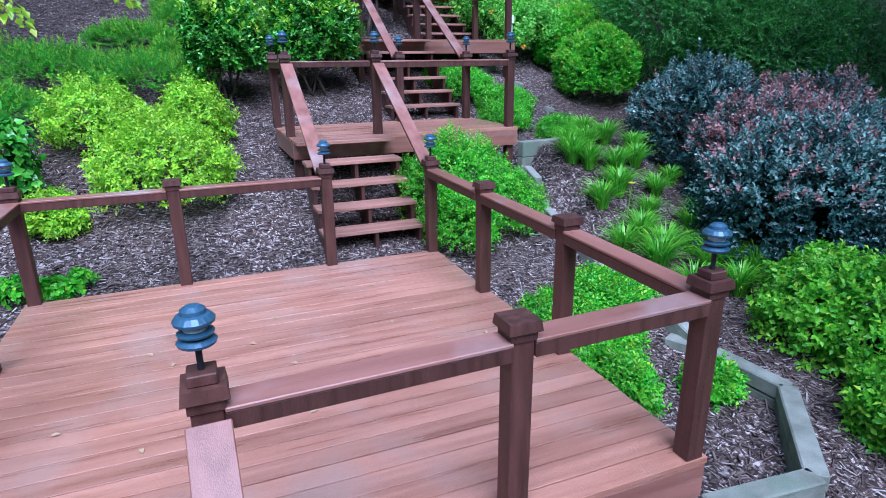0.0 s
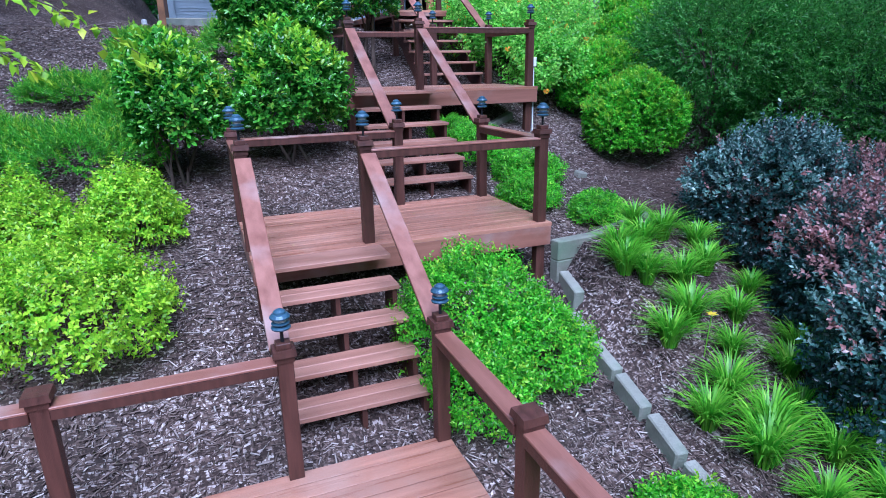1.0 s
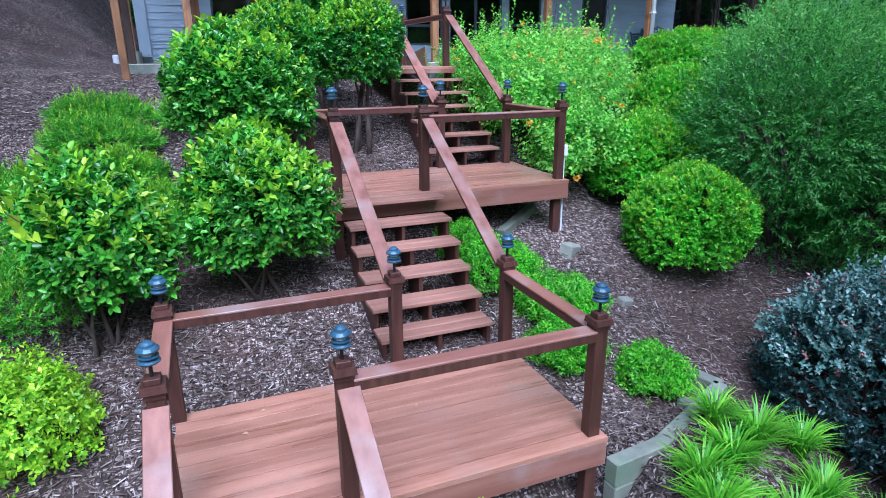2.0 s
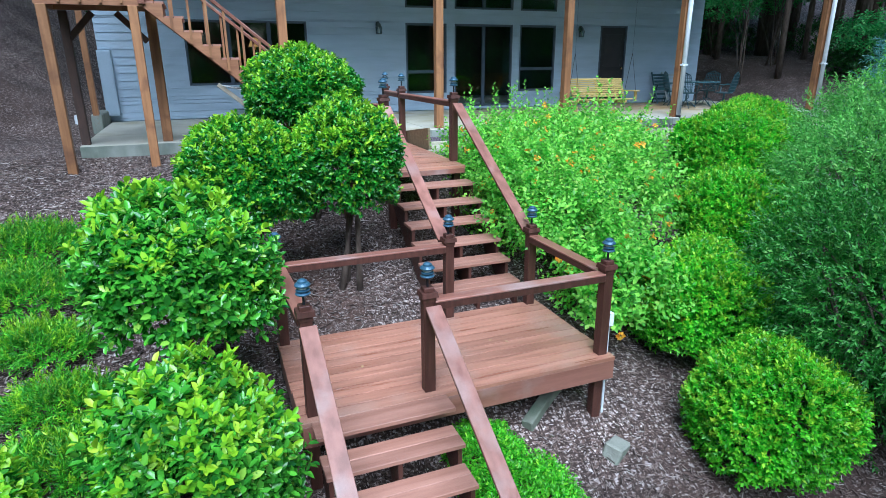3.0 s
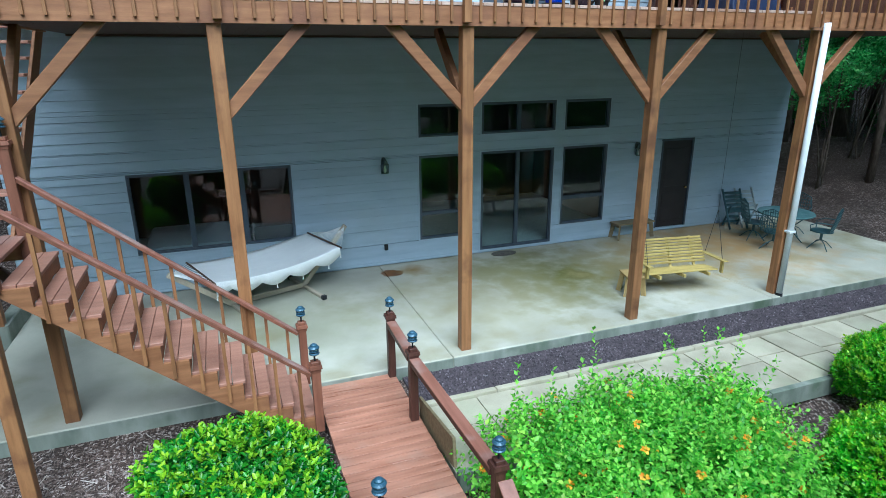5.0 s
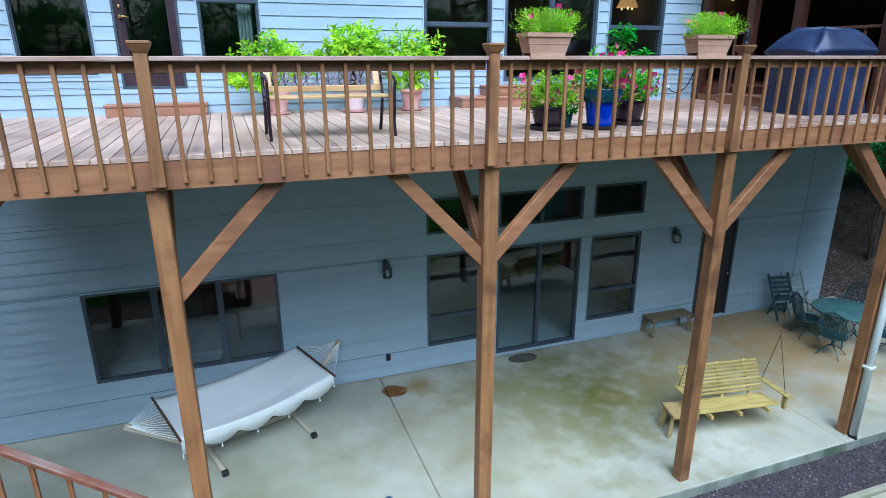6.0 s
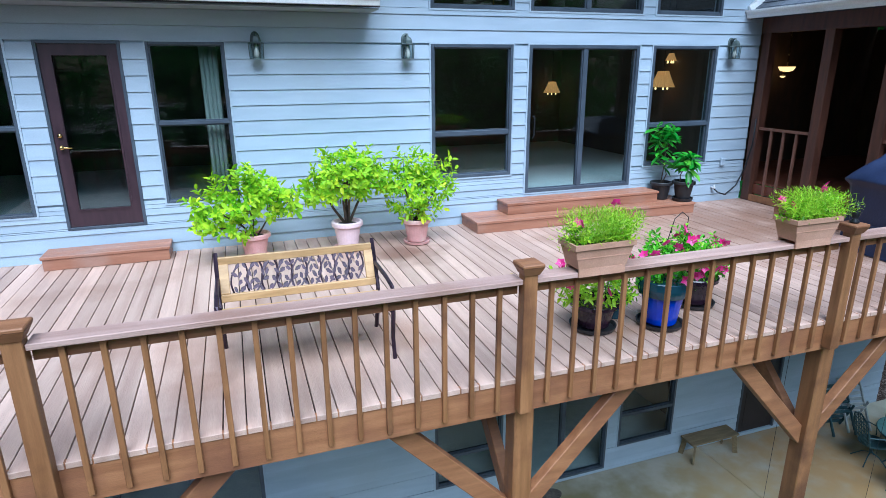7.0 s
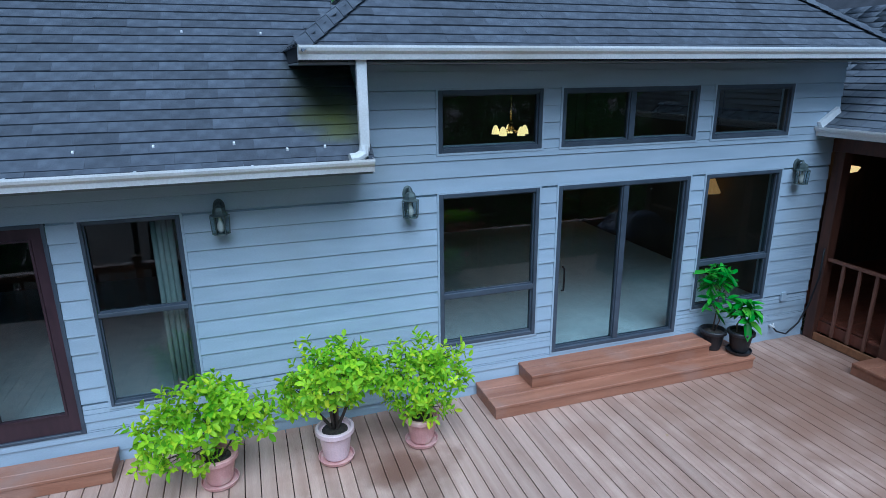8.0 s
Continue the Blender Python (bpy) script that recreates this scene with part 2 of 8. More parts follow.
stained(SHINGLE, [(6.95, 22.45, 13.4, 0.5, (0.13, 0.15, 0.035), 0.9), (6.7, 22.85, 13.7, 0.45, (0.075, 0.085, 0.045), 0.6)], True)
stained(DECKBOARD, [(12.6, 20.8, 10.17, 2.6, (0.24, 0.125, 0.08), 0.8), (7.25, 21.5, 10.17, 0.6, (0.13, 0.06, 0.038), 0.8), (7.0, 21.9, 10.17, 0.9, (0.2, 0.1, 0.065), 0.6), (11.0, 21.4, 10.17, 2.3, (0.27, 0.155, 0.105), 0.6)], True)
PATIO = stained(mat("patio_slab", (0.35, 0.335, 0.27), (0.5, 0.485, 0.405), 0.9, 0.6, 0.2, 120, c3=(0.29, 0.26, 0.16), spots=0.8, vary=0),
                [(10.5, 20.7, 5.264, 2.4, (0.13, 0.125, 0.025), 0.99), (9.3, 21.3, 5.264, 1.3, (0.24, 0.23, 0.09), 0.6), (15.2, 21.2, 5.264, 2.8, (0.42, 0.26, 0.1), 0.9), (13.2, 21.6, 5.264, 1.2, (0.46, 0.33, 0.16), 0.5), (7.12, 22.03, 5.264, 0.22, (0.15, 0.058, 0.006), 1.0), (7.22, 21.93, 5.264, 0.11, (0.13, 0.05, 0.005), 1.0), (7.62, 22.05, 5.264, 0.42, (0.25, 0.15, 0.03), 0.9), (3.2, 19.6, 5.264, 1.3, (0.3, 0.31, 0.22), 0.5), (8.3, 20.0, 5.264, 2.4, (0.33, 0.3, 0.17), 0.55), (5.0, 20.2, 5.264, 2.2, (0.29, 0.3, 0.19), 0.45), (12.6, 20.6, 5.264, 2.4, (0.36, 0.29, 0.14), 0.6)])
CONCRETE_OLD = mat("mossy_concrete", (0.16, 0.18, 0.145), (0.3, 0.315, 0.27), 1.6, 0.8, 0.35, 90, (3, 3, 0.7), c3=(0.09, 0.12, 0.075), spots=1.4, vary=0)
# Mulch with darker brown patches round the shrubs and on the wooded bank.
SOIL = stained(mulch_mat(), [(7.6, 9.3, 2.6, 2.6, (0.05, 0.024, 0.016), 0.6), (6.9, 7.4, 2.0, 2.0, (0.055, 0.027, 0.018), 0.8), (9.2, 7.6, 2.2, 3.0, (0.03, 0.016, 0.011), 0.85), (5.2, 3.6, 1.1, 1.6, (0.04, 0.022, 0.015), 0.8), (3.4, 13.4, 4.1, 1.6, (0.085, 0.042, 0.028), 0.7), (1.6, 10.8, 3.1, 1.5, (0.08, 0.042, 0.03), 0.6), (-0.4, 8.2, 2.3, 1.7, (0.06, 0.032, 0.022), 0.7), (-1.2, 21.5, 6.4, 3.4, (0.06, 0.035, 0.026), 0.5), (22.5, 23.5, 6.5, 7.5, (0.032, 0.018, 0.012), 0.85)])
BARK = mat("bark", (0.06, 0.04, 0.028), (0.14, 0.105, 0.08), 5, 0.9, 0.8, 40, (4, 4, 1), depth=0.02)
STONE = mat("grey_green_block", (0.19, 0.19, 0.15), (0.32, 0.315, 0.265), 3, 0.85, 0.6, 60, c3=(0.15, 0.19, 0.13), spots=2, vary=0.15, depth=0.02)
LAMPBLUE = mat("verdigris_lamp", (0.03, 0.075, 0.12), (0.06, 0.125, 0.18), 9, 0.35, 0.15, 60, metal=0.2, vary=0.1)
GLASS = glass_mat("pane_glass")
CHIP = leaf_mat("bark_chips", (0.045, 0.026, 0.02), (0.2, 0.145, 0.122), (0.52, 0.45, 0.41), 0.85, 0.0, 0.25)
LAUREL = leaf_mat("laurel_leaves", (0.024, 0.13, 0.014), (0.13, 0.42, 0.028), (0.36, 0.56, 0.06), 0.22, 0.3, 0.1)
HOLLY = leaf_mat("holly_leaves", (0.014, 0.11, 0.012), (0.075, 0.33, 0.02), (0.36, 0.56, 0.02), 0.3, 0.35, 0.18)
BOX = leaf_mat("box_leaves", (0.05, 0.24, 0.008), (0.22, 0.68, 0.016), (0.48, 0.8, 0.04), 0.35, 0.5, 0.15)
LIME = leaf_mat("lime_leaves", (0.14, 0.38, 0.006), (0.45, 0.72, 0.012), (0.68, 0.84, 0.05), 0.4, 0.45, 0.15)
# Darker copy of the lime leaves, with shade painted into the colour.
LIME_SHADE = leaf_mat("lime_leaves_shaded", (0.08, 0.32, 0.008), (0.26, 0.6, 0.015), (0.5, 0.74, 0.04), 0.4, 0.45, 0.15)
JUNIPER = leaf_mat("juniper_needles", (0.035, 0.19, 0.008), (0.15, 0.48, 0.012), (0.34, 0.56, 0.03), 0.55, 0.4, 0.16)
FRINGE = leaf_mat("fringe_leaves", (0.007, 0.028, 0.023), (0.03, 0.085, 0.072), (0.14, 0.2, 0.19), 0.32, 0.06, 0.08)
ROSY = leaf_mat("rosy_new_leaves", (0.28, 0.11, 0.1), (0.5, 0.27, 0.25), (0.6, 0.44, 0.4), 0.4, 0.25, 0.15)
NEWLEAF = leaf_mat("yellow_green_shoots", (0.14, 0.4, 0.008), (0.36, 0.62, 0.012), (0.55, 0.72, 0.04), 0.4, 0.4, 0.15)
LANTANA = leaf_mat("lantana_leaves", (0.08, 0.32, 0.02), (0.35, 0.75, 0.08), (0.56, 0.82, 0.12), 0.45, 0.5, 0.15)
ORANGE = leaf_mat("orange_petals", (0.92, 0.26, 0.02), (0.98, 0.5, 0.03), (1.0, 0.72, 0.08), 0.5, 0.35, 0.3)
FEATHER = leaf_mat("feathery_leaves", (0.025, 0.12, 0.012), (0.09, 0.32, 0.035), (0.26, 0.52, 0.1), 0.45, 0.4, 0.15)
FEATHER_PALE = leaf_mat("pale_feathery_leaves", (0.07, 0.26, 0.035), (0.25, 0.6, 0.1), (0.46, 0.74, 0.2), 0.45, 0.45, 0.15)
GRASS = leaf_mat("grass_blades", (0.08, 0.32, 0.01), (0.26, 0.62, 0.025), (0.48, 0.74, 0.08), 0.4, 0.4, 0.12)
WOODS = leaf_mat("woodland_leaves", (0.014, 0.08, 0.01), (0.05, 0.26, 0.025), (0.18, 0.42, 0.06), 0.5, 0.4, 0.12)
SAPLING = leaf_mat("understory_leaves", (0.04, 0.24, 0.05), (0.14, 0.5, 0.12), (0.32, 0.64, 0.2), 0.45, 0.5, 0.15)
OVERHANG = leaf_mat("yellow_green_tree_leaves", (0.2, 0.42, 0.01), (0.5, 0.7, 0.03), (0.7, 0.72, 0.05), 0.4, 0.5, 0.2)
CONIFER = leaf_mat("blue_green_needles", (0.08, 0.25, 0.2), (0.2, 0.45, 0.4), (0.4, 0.6, 0.55), 0.5, 0.25, 0.15)
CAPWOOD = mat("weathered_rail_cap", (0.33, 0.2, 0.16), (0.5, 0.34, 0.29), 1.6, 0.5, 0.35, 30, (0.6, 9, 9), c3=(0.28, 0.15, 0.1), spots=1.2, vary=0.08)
DECKSTEP = mat("orange_brown_step", (0.26, 0.112, 0.064), (0.38, 0.178, 0.108), 1.6, 0.42, 0.3, 30, (0.6, 8, 8), c3=(0.34, 0.2, 0.15), spots=1.8, vary=0.08)
GREYTIP = leaf_mat("grey_green_top_leaves", (0.07, 0.16, 0.13), (0.2, 0.34, 0.29), (0.45, 0.52, 0.48), 0.32, 0.15, 0.15)
# Darkened woodland leaves: the shade of the trees is put into the colour.
WOODS_SHADED = leaf_mat("woodland_leaves_shaded", (0.007, 0.04, 0.006), (0.028, 0.13, 0.014), (0.11, 0.28, 0.04), 0.5, 0.35, 0.1)


# ---- building helpers ----
def box(bm, x0, x1, y0, y1, z0, z1, bevel=0.0):
    r = bmesh.ops.create_cube(bm, size=1, matrix=Matrix.Translation(((x0 + x1) / 2, (y0 + y1) / 2, (z0 + z1) / 2)) @ Matrix.Diagonal((abs(x1 - x0), abs(y1 - y0), abs(z1 - z0), 1)))
    if bevel:
        es = list({e for v in r["verts"] for e in v.link_edges})
        bmesh.ops.bevel(bm, geom=es, offset=bevel, segments=1, affect="EDGES")
    return r["verts"]


def beam(bm, a, b, wide, high, bevel=0.0, up=(0, 0, 1)):
    """A bar of that section with its axis from a to b; high runs along up."""
    a, b = Vector(a), Vector(b)
    d = (b - a).normalized()
    side = d.cross(Vector(up)).normalized()
    top = side.cross(d).normalized()
    m = Matrix((side, d, top)).transposed().to_4x4()
    m.translation = (a + b) / 2
    r = bmesh.ops.create_cube(bm, size=1, matrix=m @ Matrix.Diagonal((wide, (b - a).length, high, 1)))
    if bevel:
        es = list({e for v in r["verts"] for e in v.link_edges})
        bmesh.ops.bevel(bm, geom=es, offset=bevel, segments=1, affect="EDGES")
    return r["verts"]


def tube(bm, a, b, r0, r1=None, n=10, caps=True):
    a, b = Vector(a), Vector(b)
    r1 = r0 if r1 is None else r1
    q = (b - a).to_track_quat("Z", "Y").to_matrix().to_4x4()
    q.translation = (a + b) / 2
    return bmesh.ops.create_cone(bm, cap_ends=caps, segments=n, radius1=r0, radius2=r1, depth=(b - a).length, matrix=q)["verts"]


def lathe(bm, profile, n=20, at=(0, 0, 0)):
    """A turned body from (radius, height) pairs."""
    rings = []
    for r, z in profile:
        rings.append([bm.verts.new((at[0] + r * math.cos(2 * math.pi * k / n), at[1] + r * math.sin(2 * math.pi * k / n), at[2] + z)) for k in range(n)])
    for p, q in zip(rings, rings[1:]):
        for k in range(n):
            bm.faces.new((p[k], p[(k + 1) % n], q[(k + 1) % n], q[k]))
    bm.faces.new(list(reversed(rings[0])))
    bm.faces.new(rings[-1])


def sweep(bm, points, radius, n=6):
    """A round wire or limb through points."""
    pts = [Vector(p) for p in points]
    rings = []
    for i, p in enumerate(pts):
        d = (pts[min(i + 1, len(pts) - 1)] - pts[max(i - 1, 0)]).normalized()
        side = d.cross(Vector((0.13, 0.21, 0.97))).normalized()
        top = side.cross(d)
        r = radius[i] if isinstance(radius, (list, tuple)) else radius
        rings.append([bm.verts.new(p + r * (math.cos(2 * math.pi * k / n) * side + math.sin(2 * math.pi * k / n) * top)) for k in range(n)])
    for p, q in zip(rings, rings[1:]):
        for k in range(n):
            bm.faces.new((p[k], q[k], q[(k + 1) % n], p[(k + 1) % n]))
    bm.faces.new(rings[0])
    bm.faces.new(list(reversed(rings[-1])))


def mesh_of(name, bm, material, smooth=False):
    bmesh.ops.recalc_face_normals(bm, faces=bm.faces)
    me = bpy.data.meshes.new(name)
    bm.to_mesh(me)
    bm.free()
    me.materials.append(material)
    if smooth:
        me.shade_smooth()
    return me


def part(name, bm, material, parent=None, label="", smooth=False):
    ob = new(name, mesh_of(name, bm, material, smooth))
    if parent is not None:
        ob.parent = parent
    if label:
        tagged(ob, label)
    return ob


def thing(name, at=(0, 0, 0), label="", category="", group="", kind="", turn=0):
    ob = new(name)
    ob.empty_display_size = 0.1
    ob.matrix_basis = pose(*at, 0, 0, turn)
    return tagged(ob, label, category, group, kind)


def boxpart(name, b, material, parent, bevel=0.0, label=""):
    bm = bmesh.new()
    box(bm, *b, bevel)
    return part(name, bm, material, parent, label)


def beampart(name, a, b, wide, high, material, parent, bevel=0.004, label=""):
    bm = bmesh.new()
    beam(bm, a, b, wide, high, bevel)
    return part(name, bm, material, parent, label)


def raw_mesh(name, verts, faces, material, smooth=False):
    """A mesh from arrays: verts (n, 3), faces (m, 3 or 4)."""
    me = bpy.data.meshes.new(name)
    faces = np.asarray(faces, np.int32)
    k = faces.shape[1]
    me.vertices.add(len(verts))
    me.vertices.foreach_set("co", np.asarray(verts, np.float32).ravel())
    me.loops.add(faces.size)
    me.loops.foreach_set("vertex_index", faces.ravel())
    me.polygons.add(len(faces))
    me.polygons.foreach_set("loop_start", np.arange(0, faces.size, k, dtype=np.int32))
    if smooth:
        me.polygons.foreach_set("use_smooth", np.ones(len(faces), bool))
    me.materials.append(material)
    me.update(calc_edges=True)
    me.validate()
    return me


# ---- ground ----
def smooth01(a, b, v):
    t = np.clip((np.asarray(v, float) - a) / (b - a), 0, 1)
    return t * t * (3 - 2 * t)


def ground_z(x, y):
    x, y = np.asarray(x, float), np.asarray(y, float)
    z = np.interp(y, [-40, -6, 0, 2, 4.5, 5.8, 6.7, 9.7, 13, 16.4, 17.6, 19, 120], [-3.0, -1.2, 0.25, 0.8, 1.24, 1.42, 1.64, 2.68, 3.86, 4.92, 5.04, 5.08, 5.08])
    # Falls away gently towards the shrubs on the far side of the steps.
    z = z - 0.12 * smooth01(4.6, 8, x) * smooth01(3, 6, y) * (1 - smooth01(12, 16, y))
    # The raised bed in front of the low timber wall.
    z = z + 0.46 * smooth01(4.42, 4.8, x) * (1 - smooth01(5.9, 6.9, x)) * smooth01(5.2, 7.0, y) * (1 - smooth01(7.5, 8.3, y))
    # The bank climbs past both ends of the house.
    left = smooth01(1.2, -3.5, x) * smooth01(16.5, 24, y)
    z = z + left * 0.31 * np.clip(y - 17, 0, 30)
    z = z + 0.16 * np.clip(-x - 2.5, 0, 20) * smooth01(8, 16, y)
    right = smooth01(18.3, 23, x)
    z = z + right * (0.12 * np.clip(x - 18.3, 0, 40) + 0.1 * np.clip(y - 17, 0, 40)) * smooth01(12, 20, y)
    lump = 0.05 * np.sin(1.7 * x + 0.6 * y) * np.sin(1.3 * y - 0.4 * x) + 0.025 * np.sin(4.1 * x) * np.cos(3.7 * y)
    return z + lump * (1 - 0.85 * smooth01(16.8, 17.8, y) * smooth01(0, 1.5, x) * (1 - smooth01(17.5, 18.5, x)))


def axis_steps(lo, a, b, hi, fine, grow=1.25):
    v = list(np.arange(a, b, fine))
    s, p = fine, b
    while p < hi:
        v.append(p)
        s *= grow
        p += s
    v.append(hi)
    s, p, w = fine, a, []
    while p > lo:
        s *= grow
        p -= s
        w.append(max(p, lo))
    return np.array(w[::-1] + v)


gx, gy = axis_steps(-400, -6, 20, 400, 0.2), axis_steps(-300, -1, 27, 500, 0.2)
GX, GY = np.meshgrid(gx, gy)
GZ = ground_z(GX, GY)
nx, ny = len(gx), len(gy)
idx = np.arange(nx * ny).reshape(ny, nx)
quads = np.stack([idx[:-1, :-1], idx[:-1, 1:], idx[1:, 1:], idx[1:, :-1]], -1).reshape(-1, 4)
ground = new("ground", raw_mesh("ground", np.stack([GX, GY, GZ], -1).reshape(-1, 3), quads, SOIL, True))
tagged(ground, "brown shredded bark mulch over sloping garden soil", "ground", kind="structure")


# ---- plants ----
def unit(v):
    return v / np.maximum(np.linalg.norm(v, axis=-1, keepdims=True), 1e-9)


def leaf_arrays(P, A, N, length, width, oval=False):
    """Folded leaves: base P, axis A, face N. Four corners and two triangles each, or six and four for a rounded leaf."""
    n = len(P)
    A, N = unit(A), unit(N)
    S = unit(np.cross(A, N))
    N = np.cross(S, A)
    L, W = np.reshape(length, (-1, 1)) * np.ones((n, 1)), np.reshape(width, (-1, 1)) * np.ones((n, 1))
    if oval:
        lo, hi, lift, bend = P + A * L * 0.3, P + A * L * 0.72, N * W * 0.16, N * L * 0.05
        V = np.stack([P, lo - S * W * 0.46 + lift, hi - S * W * 0.42 + lift - bend, P + A * L - N * L * 0.14, hi + S * W * 0.42 + lift - bend, lo + S * W * 0.46 + lift], 1)
        b = 6 * np.arange(n)[:, None]
        F = np.concatenate([b + t for t in ([0, 3, 2], [0, 2, 1], [0, 4, 3], [0, 5, 4])], 0)
        return V.reshape(-1, 3), F
    mid = P + A * L * 0.45
    V = np.stack([P, mid - S * W / 2 + N * W * 0.18, P + A * L - N * L * 0.08, mid + S * W / 2 + N * W * 0.18], 1)
    b = 4 * np.arange(n)[:, None]
    F = np.concatenate([b + [0, 2, 1], b + [0, 3, 2]], 0)
    return V.reshape(-1, 3), F


def crown_points(rng, lobes, n, floor=-0.55, shell=0.16, lump=0.1):
    """Places on and just inside the skin of a crown of lobes (x, y, z, rx, ry, rz), with their outward ways."""
    L = np.array(lobes, float)
    w = L[:, 3] * L[:, 4] + L[:, 3] * L[:, 5]
    k = rng.choice(len(L), size=n * 2, p=w / w.sum())
    d = unit(rng.normal(size=(n * 2, 3)))
    ok = d[:, 2] > floor
    k, d = k[ok], d[ok]
    ph = L[k, 0] * 3.1 + L[k, 1] * 1.7
    bumps = np.sin(5 * d[:, 0] + ph) * np.sin(4.3 * d[:, 1] + 1.3 * ph) + 0.6 * np.sin(9 * d[:, 2] + 7 * d[:, 0] + ph)
    r = 1 + lump * bumps - np.abs(rng.normal(size=len(d))) * shell
    p = L[k, :3] + d * L[k, 3:] * r[:, None]
    inside = np.zeros(len(p), bool)
    for j in range(len(L)):
        q = (p - L[j, :3]) / L[j, 3:]
        inside |= ((q * q).sum(1) < 0.5) & (k != j)
    p, d = p[~inside][:n], d[~inside][:n]
    return p, unit(d / L[k[~inside][:n], 3:])


def sprig_leaves(rng, P, D, per, length, leaf, wide, spread=0.9, up=0.35, droop=0.0, oval=False):
    """Short shoots at P along D, each with leaves set round it."""
    n = len(P)
    D = unit(D + rng.normal(size=(n, 3)) * 0.35 + [0, 0, up])
    ref = unit(rng.normal(size=(n, 3)))
    U = unit(np.cross(D, ref))
    V = np.cross(D, U)
    out_p, out_a, out_n = [], [], []
    for j in range(per):
        a = rng.uniform(0, 6.28, n) if j == 0 else a + 2.4
        R = np.cos(a)[:, None] * U + np.sin(a)[:, None] * V
        s = (j + 0.5) / per
        out_p.append(P + D * length * s)
        ax = unit(D * (1.15 - spread * (1 - 0.6 * s)) + R * spread - [0, 0, droop])
        out_a.append(ax)
        out_n.append(unit(D + R * 0.2 + rng.normal(size=(n, 3)) * 0.25 + [0, 0, 0.3]))
    P2, A2, N2 = np.concatenate(out_p), np.concatenate(out_a), np.concatenate(out_n)
    size = rng.uniform(0.65, 1.25, len(P2))
    return leaf_arrays(P2, A2, N2, leaf * size, wide * size, oval)


def stems(bm, rng, base, lobes, n, r0, lean=0.1):
    """Tapered trunks that fork into limbs reaching into the crown."""
    for k in range(n):
        lb = lobes[k % len(lobes)]
        top = Vector(lb[:3]) + Vector(rng.normal(size=3) * 0.25 * lb[3])
        b = Vector(base) + Vector((rng.normal() * lean, rng.normal() * lean, -0.08))
        mid = b.lerp(top, 0.5) + Vector(rng.normal(size=3) * 0.06)
        sweep(bm, [b, b.lerp(mid, 0.5), mid, mid.lerp(top, 0.5) + Vector(rng.normal(size=3) * 0.04), top], [r0, r0 * 0.85, r0 * 0.65, r0 * 0.45, r0 * 0.2], 7)
        for j in range(4):
            end = Vector(lb[:3]) + Vector(unit(rng.normal(size=3)) * np.array(lb[3:]) * 0.8)
            st = mid.lerp(top, j / 4)
            sweep(bm, [st, st.lerp(end, 0.5) + Vector((0, 0, 0.04)), end], [r0 * 0.45, r0 * 0.3, r0 * 0.1], 5)


FLOWER = []


def shrub(name, label, category, base, lobes, sprigs, per, length, leaf, wide, material, seed, trunks=3, r0=0.025, group="", floor=-0.55, shell=0.16, lump=0.1, spread=0.9, up=0.35, droop=0.0, flowers=0, tips=None, oval=False):
    """lobes are given about the base (x, y) and the ground there."""
    rng = np.random.default_rng(seed)
    gz = float(ground_z(*base))
    t = thing(name, (base[0], base[1], gz), label, category, group)
    P, D = crown_points(rng, lobes, sprigs, floor, shell, lump)
    keep = P[:, 2] > 0.02
    V, F = sprig_leaves(rng, P[keep], D[keep], per, length, leaf, wide, spread, up, droop, oval)
    ob = new("foliage", raw_mesh("foliage", V, F, material))
    ob.parent = t
    bm = bmesh.new()
    stems(bm, rng, (0, 0, 0), lobes, trunks, r0)
    tagged(part("trunk", bm, BARK, t, smooth=True), kind="stuff")
    for tip in (tips if isinstance(tips, list) else [tips] if tips else []):
        tip_mat, count, low, long = (*tip, 1.0)[:4]
        P, D = crown_points(rng, lobes, count, low, 0.05, lump)
        V, F = sprig_leaves(rng, P + D * length * 0.4, D, round(per * long), length * long, leaf, wide, spread * 0.8, up + 0.3 * long, droop, oval)
        ob = new("new_growth", raw_mesh("new_growth", V, F, tip_mat))
        tagged(ob, kind="stuff")
        ob.parent = t
    if flowers:
        P, D = crown_points(rng, lobes, flowers, -0.1, 0.04, lump)
        P = P + D * 0.16
        if not FLOWER:
            r = unit(rng.normal(size=(11, 3)) + [0, 0, 0.7])
            V, F = leaf_arrays(r * 0.01, r, unit(r * 0.4 + [0, 0, 1]), 0.048, 0.04)
            FLOWER.append(raw_mesh("flower", V, F, ORANGE))
        for q, (p, d) in enumerate(zip(P, D)):
            fl = new("flower", FLOWER[0])
            fl.parent = t
            fl.matrix_basis = Matrix.Translation(p) @ Vector(d).to_track_quat("Z", "Y").to_matrix().to_4x4()
    return t


def ball(r, h, squash=0.9, side=0.45, rng=None, n=4):
    """Lobes of a rounded crown of radius r with its middle at height h."""
    rng = rng or np.random.default_rng(0)
    out = [(0, 0, h, r, r, r * squash)]
    for k in range(n):
        a = 6.28 * k / n + rng.uniform(0, 1)
        out.append((math.cos(a) * r * side, math.sin(a) * r * side, h + rng.uniform(-0.15, 0.2) * r, r * 0.66, r * 0.66, r * 0.62))
    return out


def mound(rx, ry, h, rng, n=5):
    out = [(0, 0, h * 0.35, rx * 0.8, ry * 0.8, h * 0.65)]
    for k in range(n):
        a = 6.28 * k / n + rng.uniform(0, 0.8)
        out.append((math.cos(a) * rx * 0.55, math.sin(a) * ry * 0.55, h * rng.uniform(0.3, 0.45), rx * 0.5, ry * 0.5, h * rng.uniform(0.45, 0.62)))
    return out


R_ = np.random.default_rng


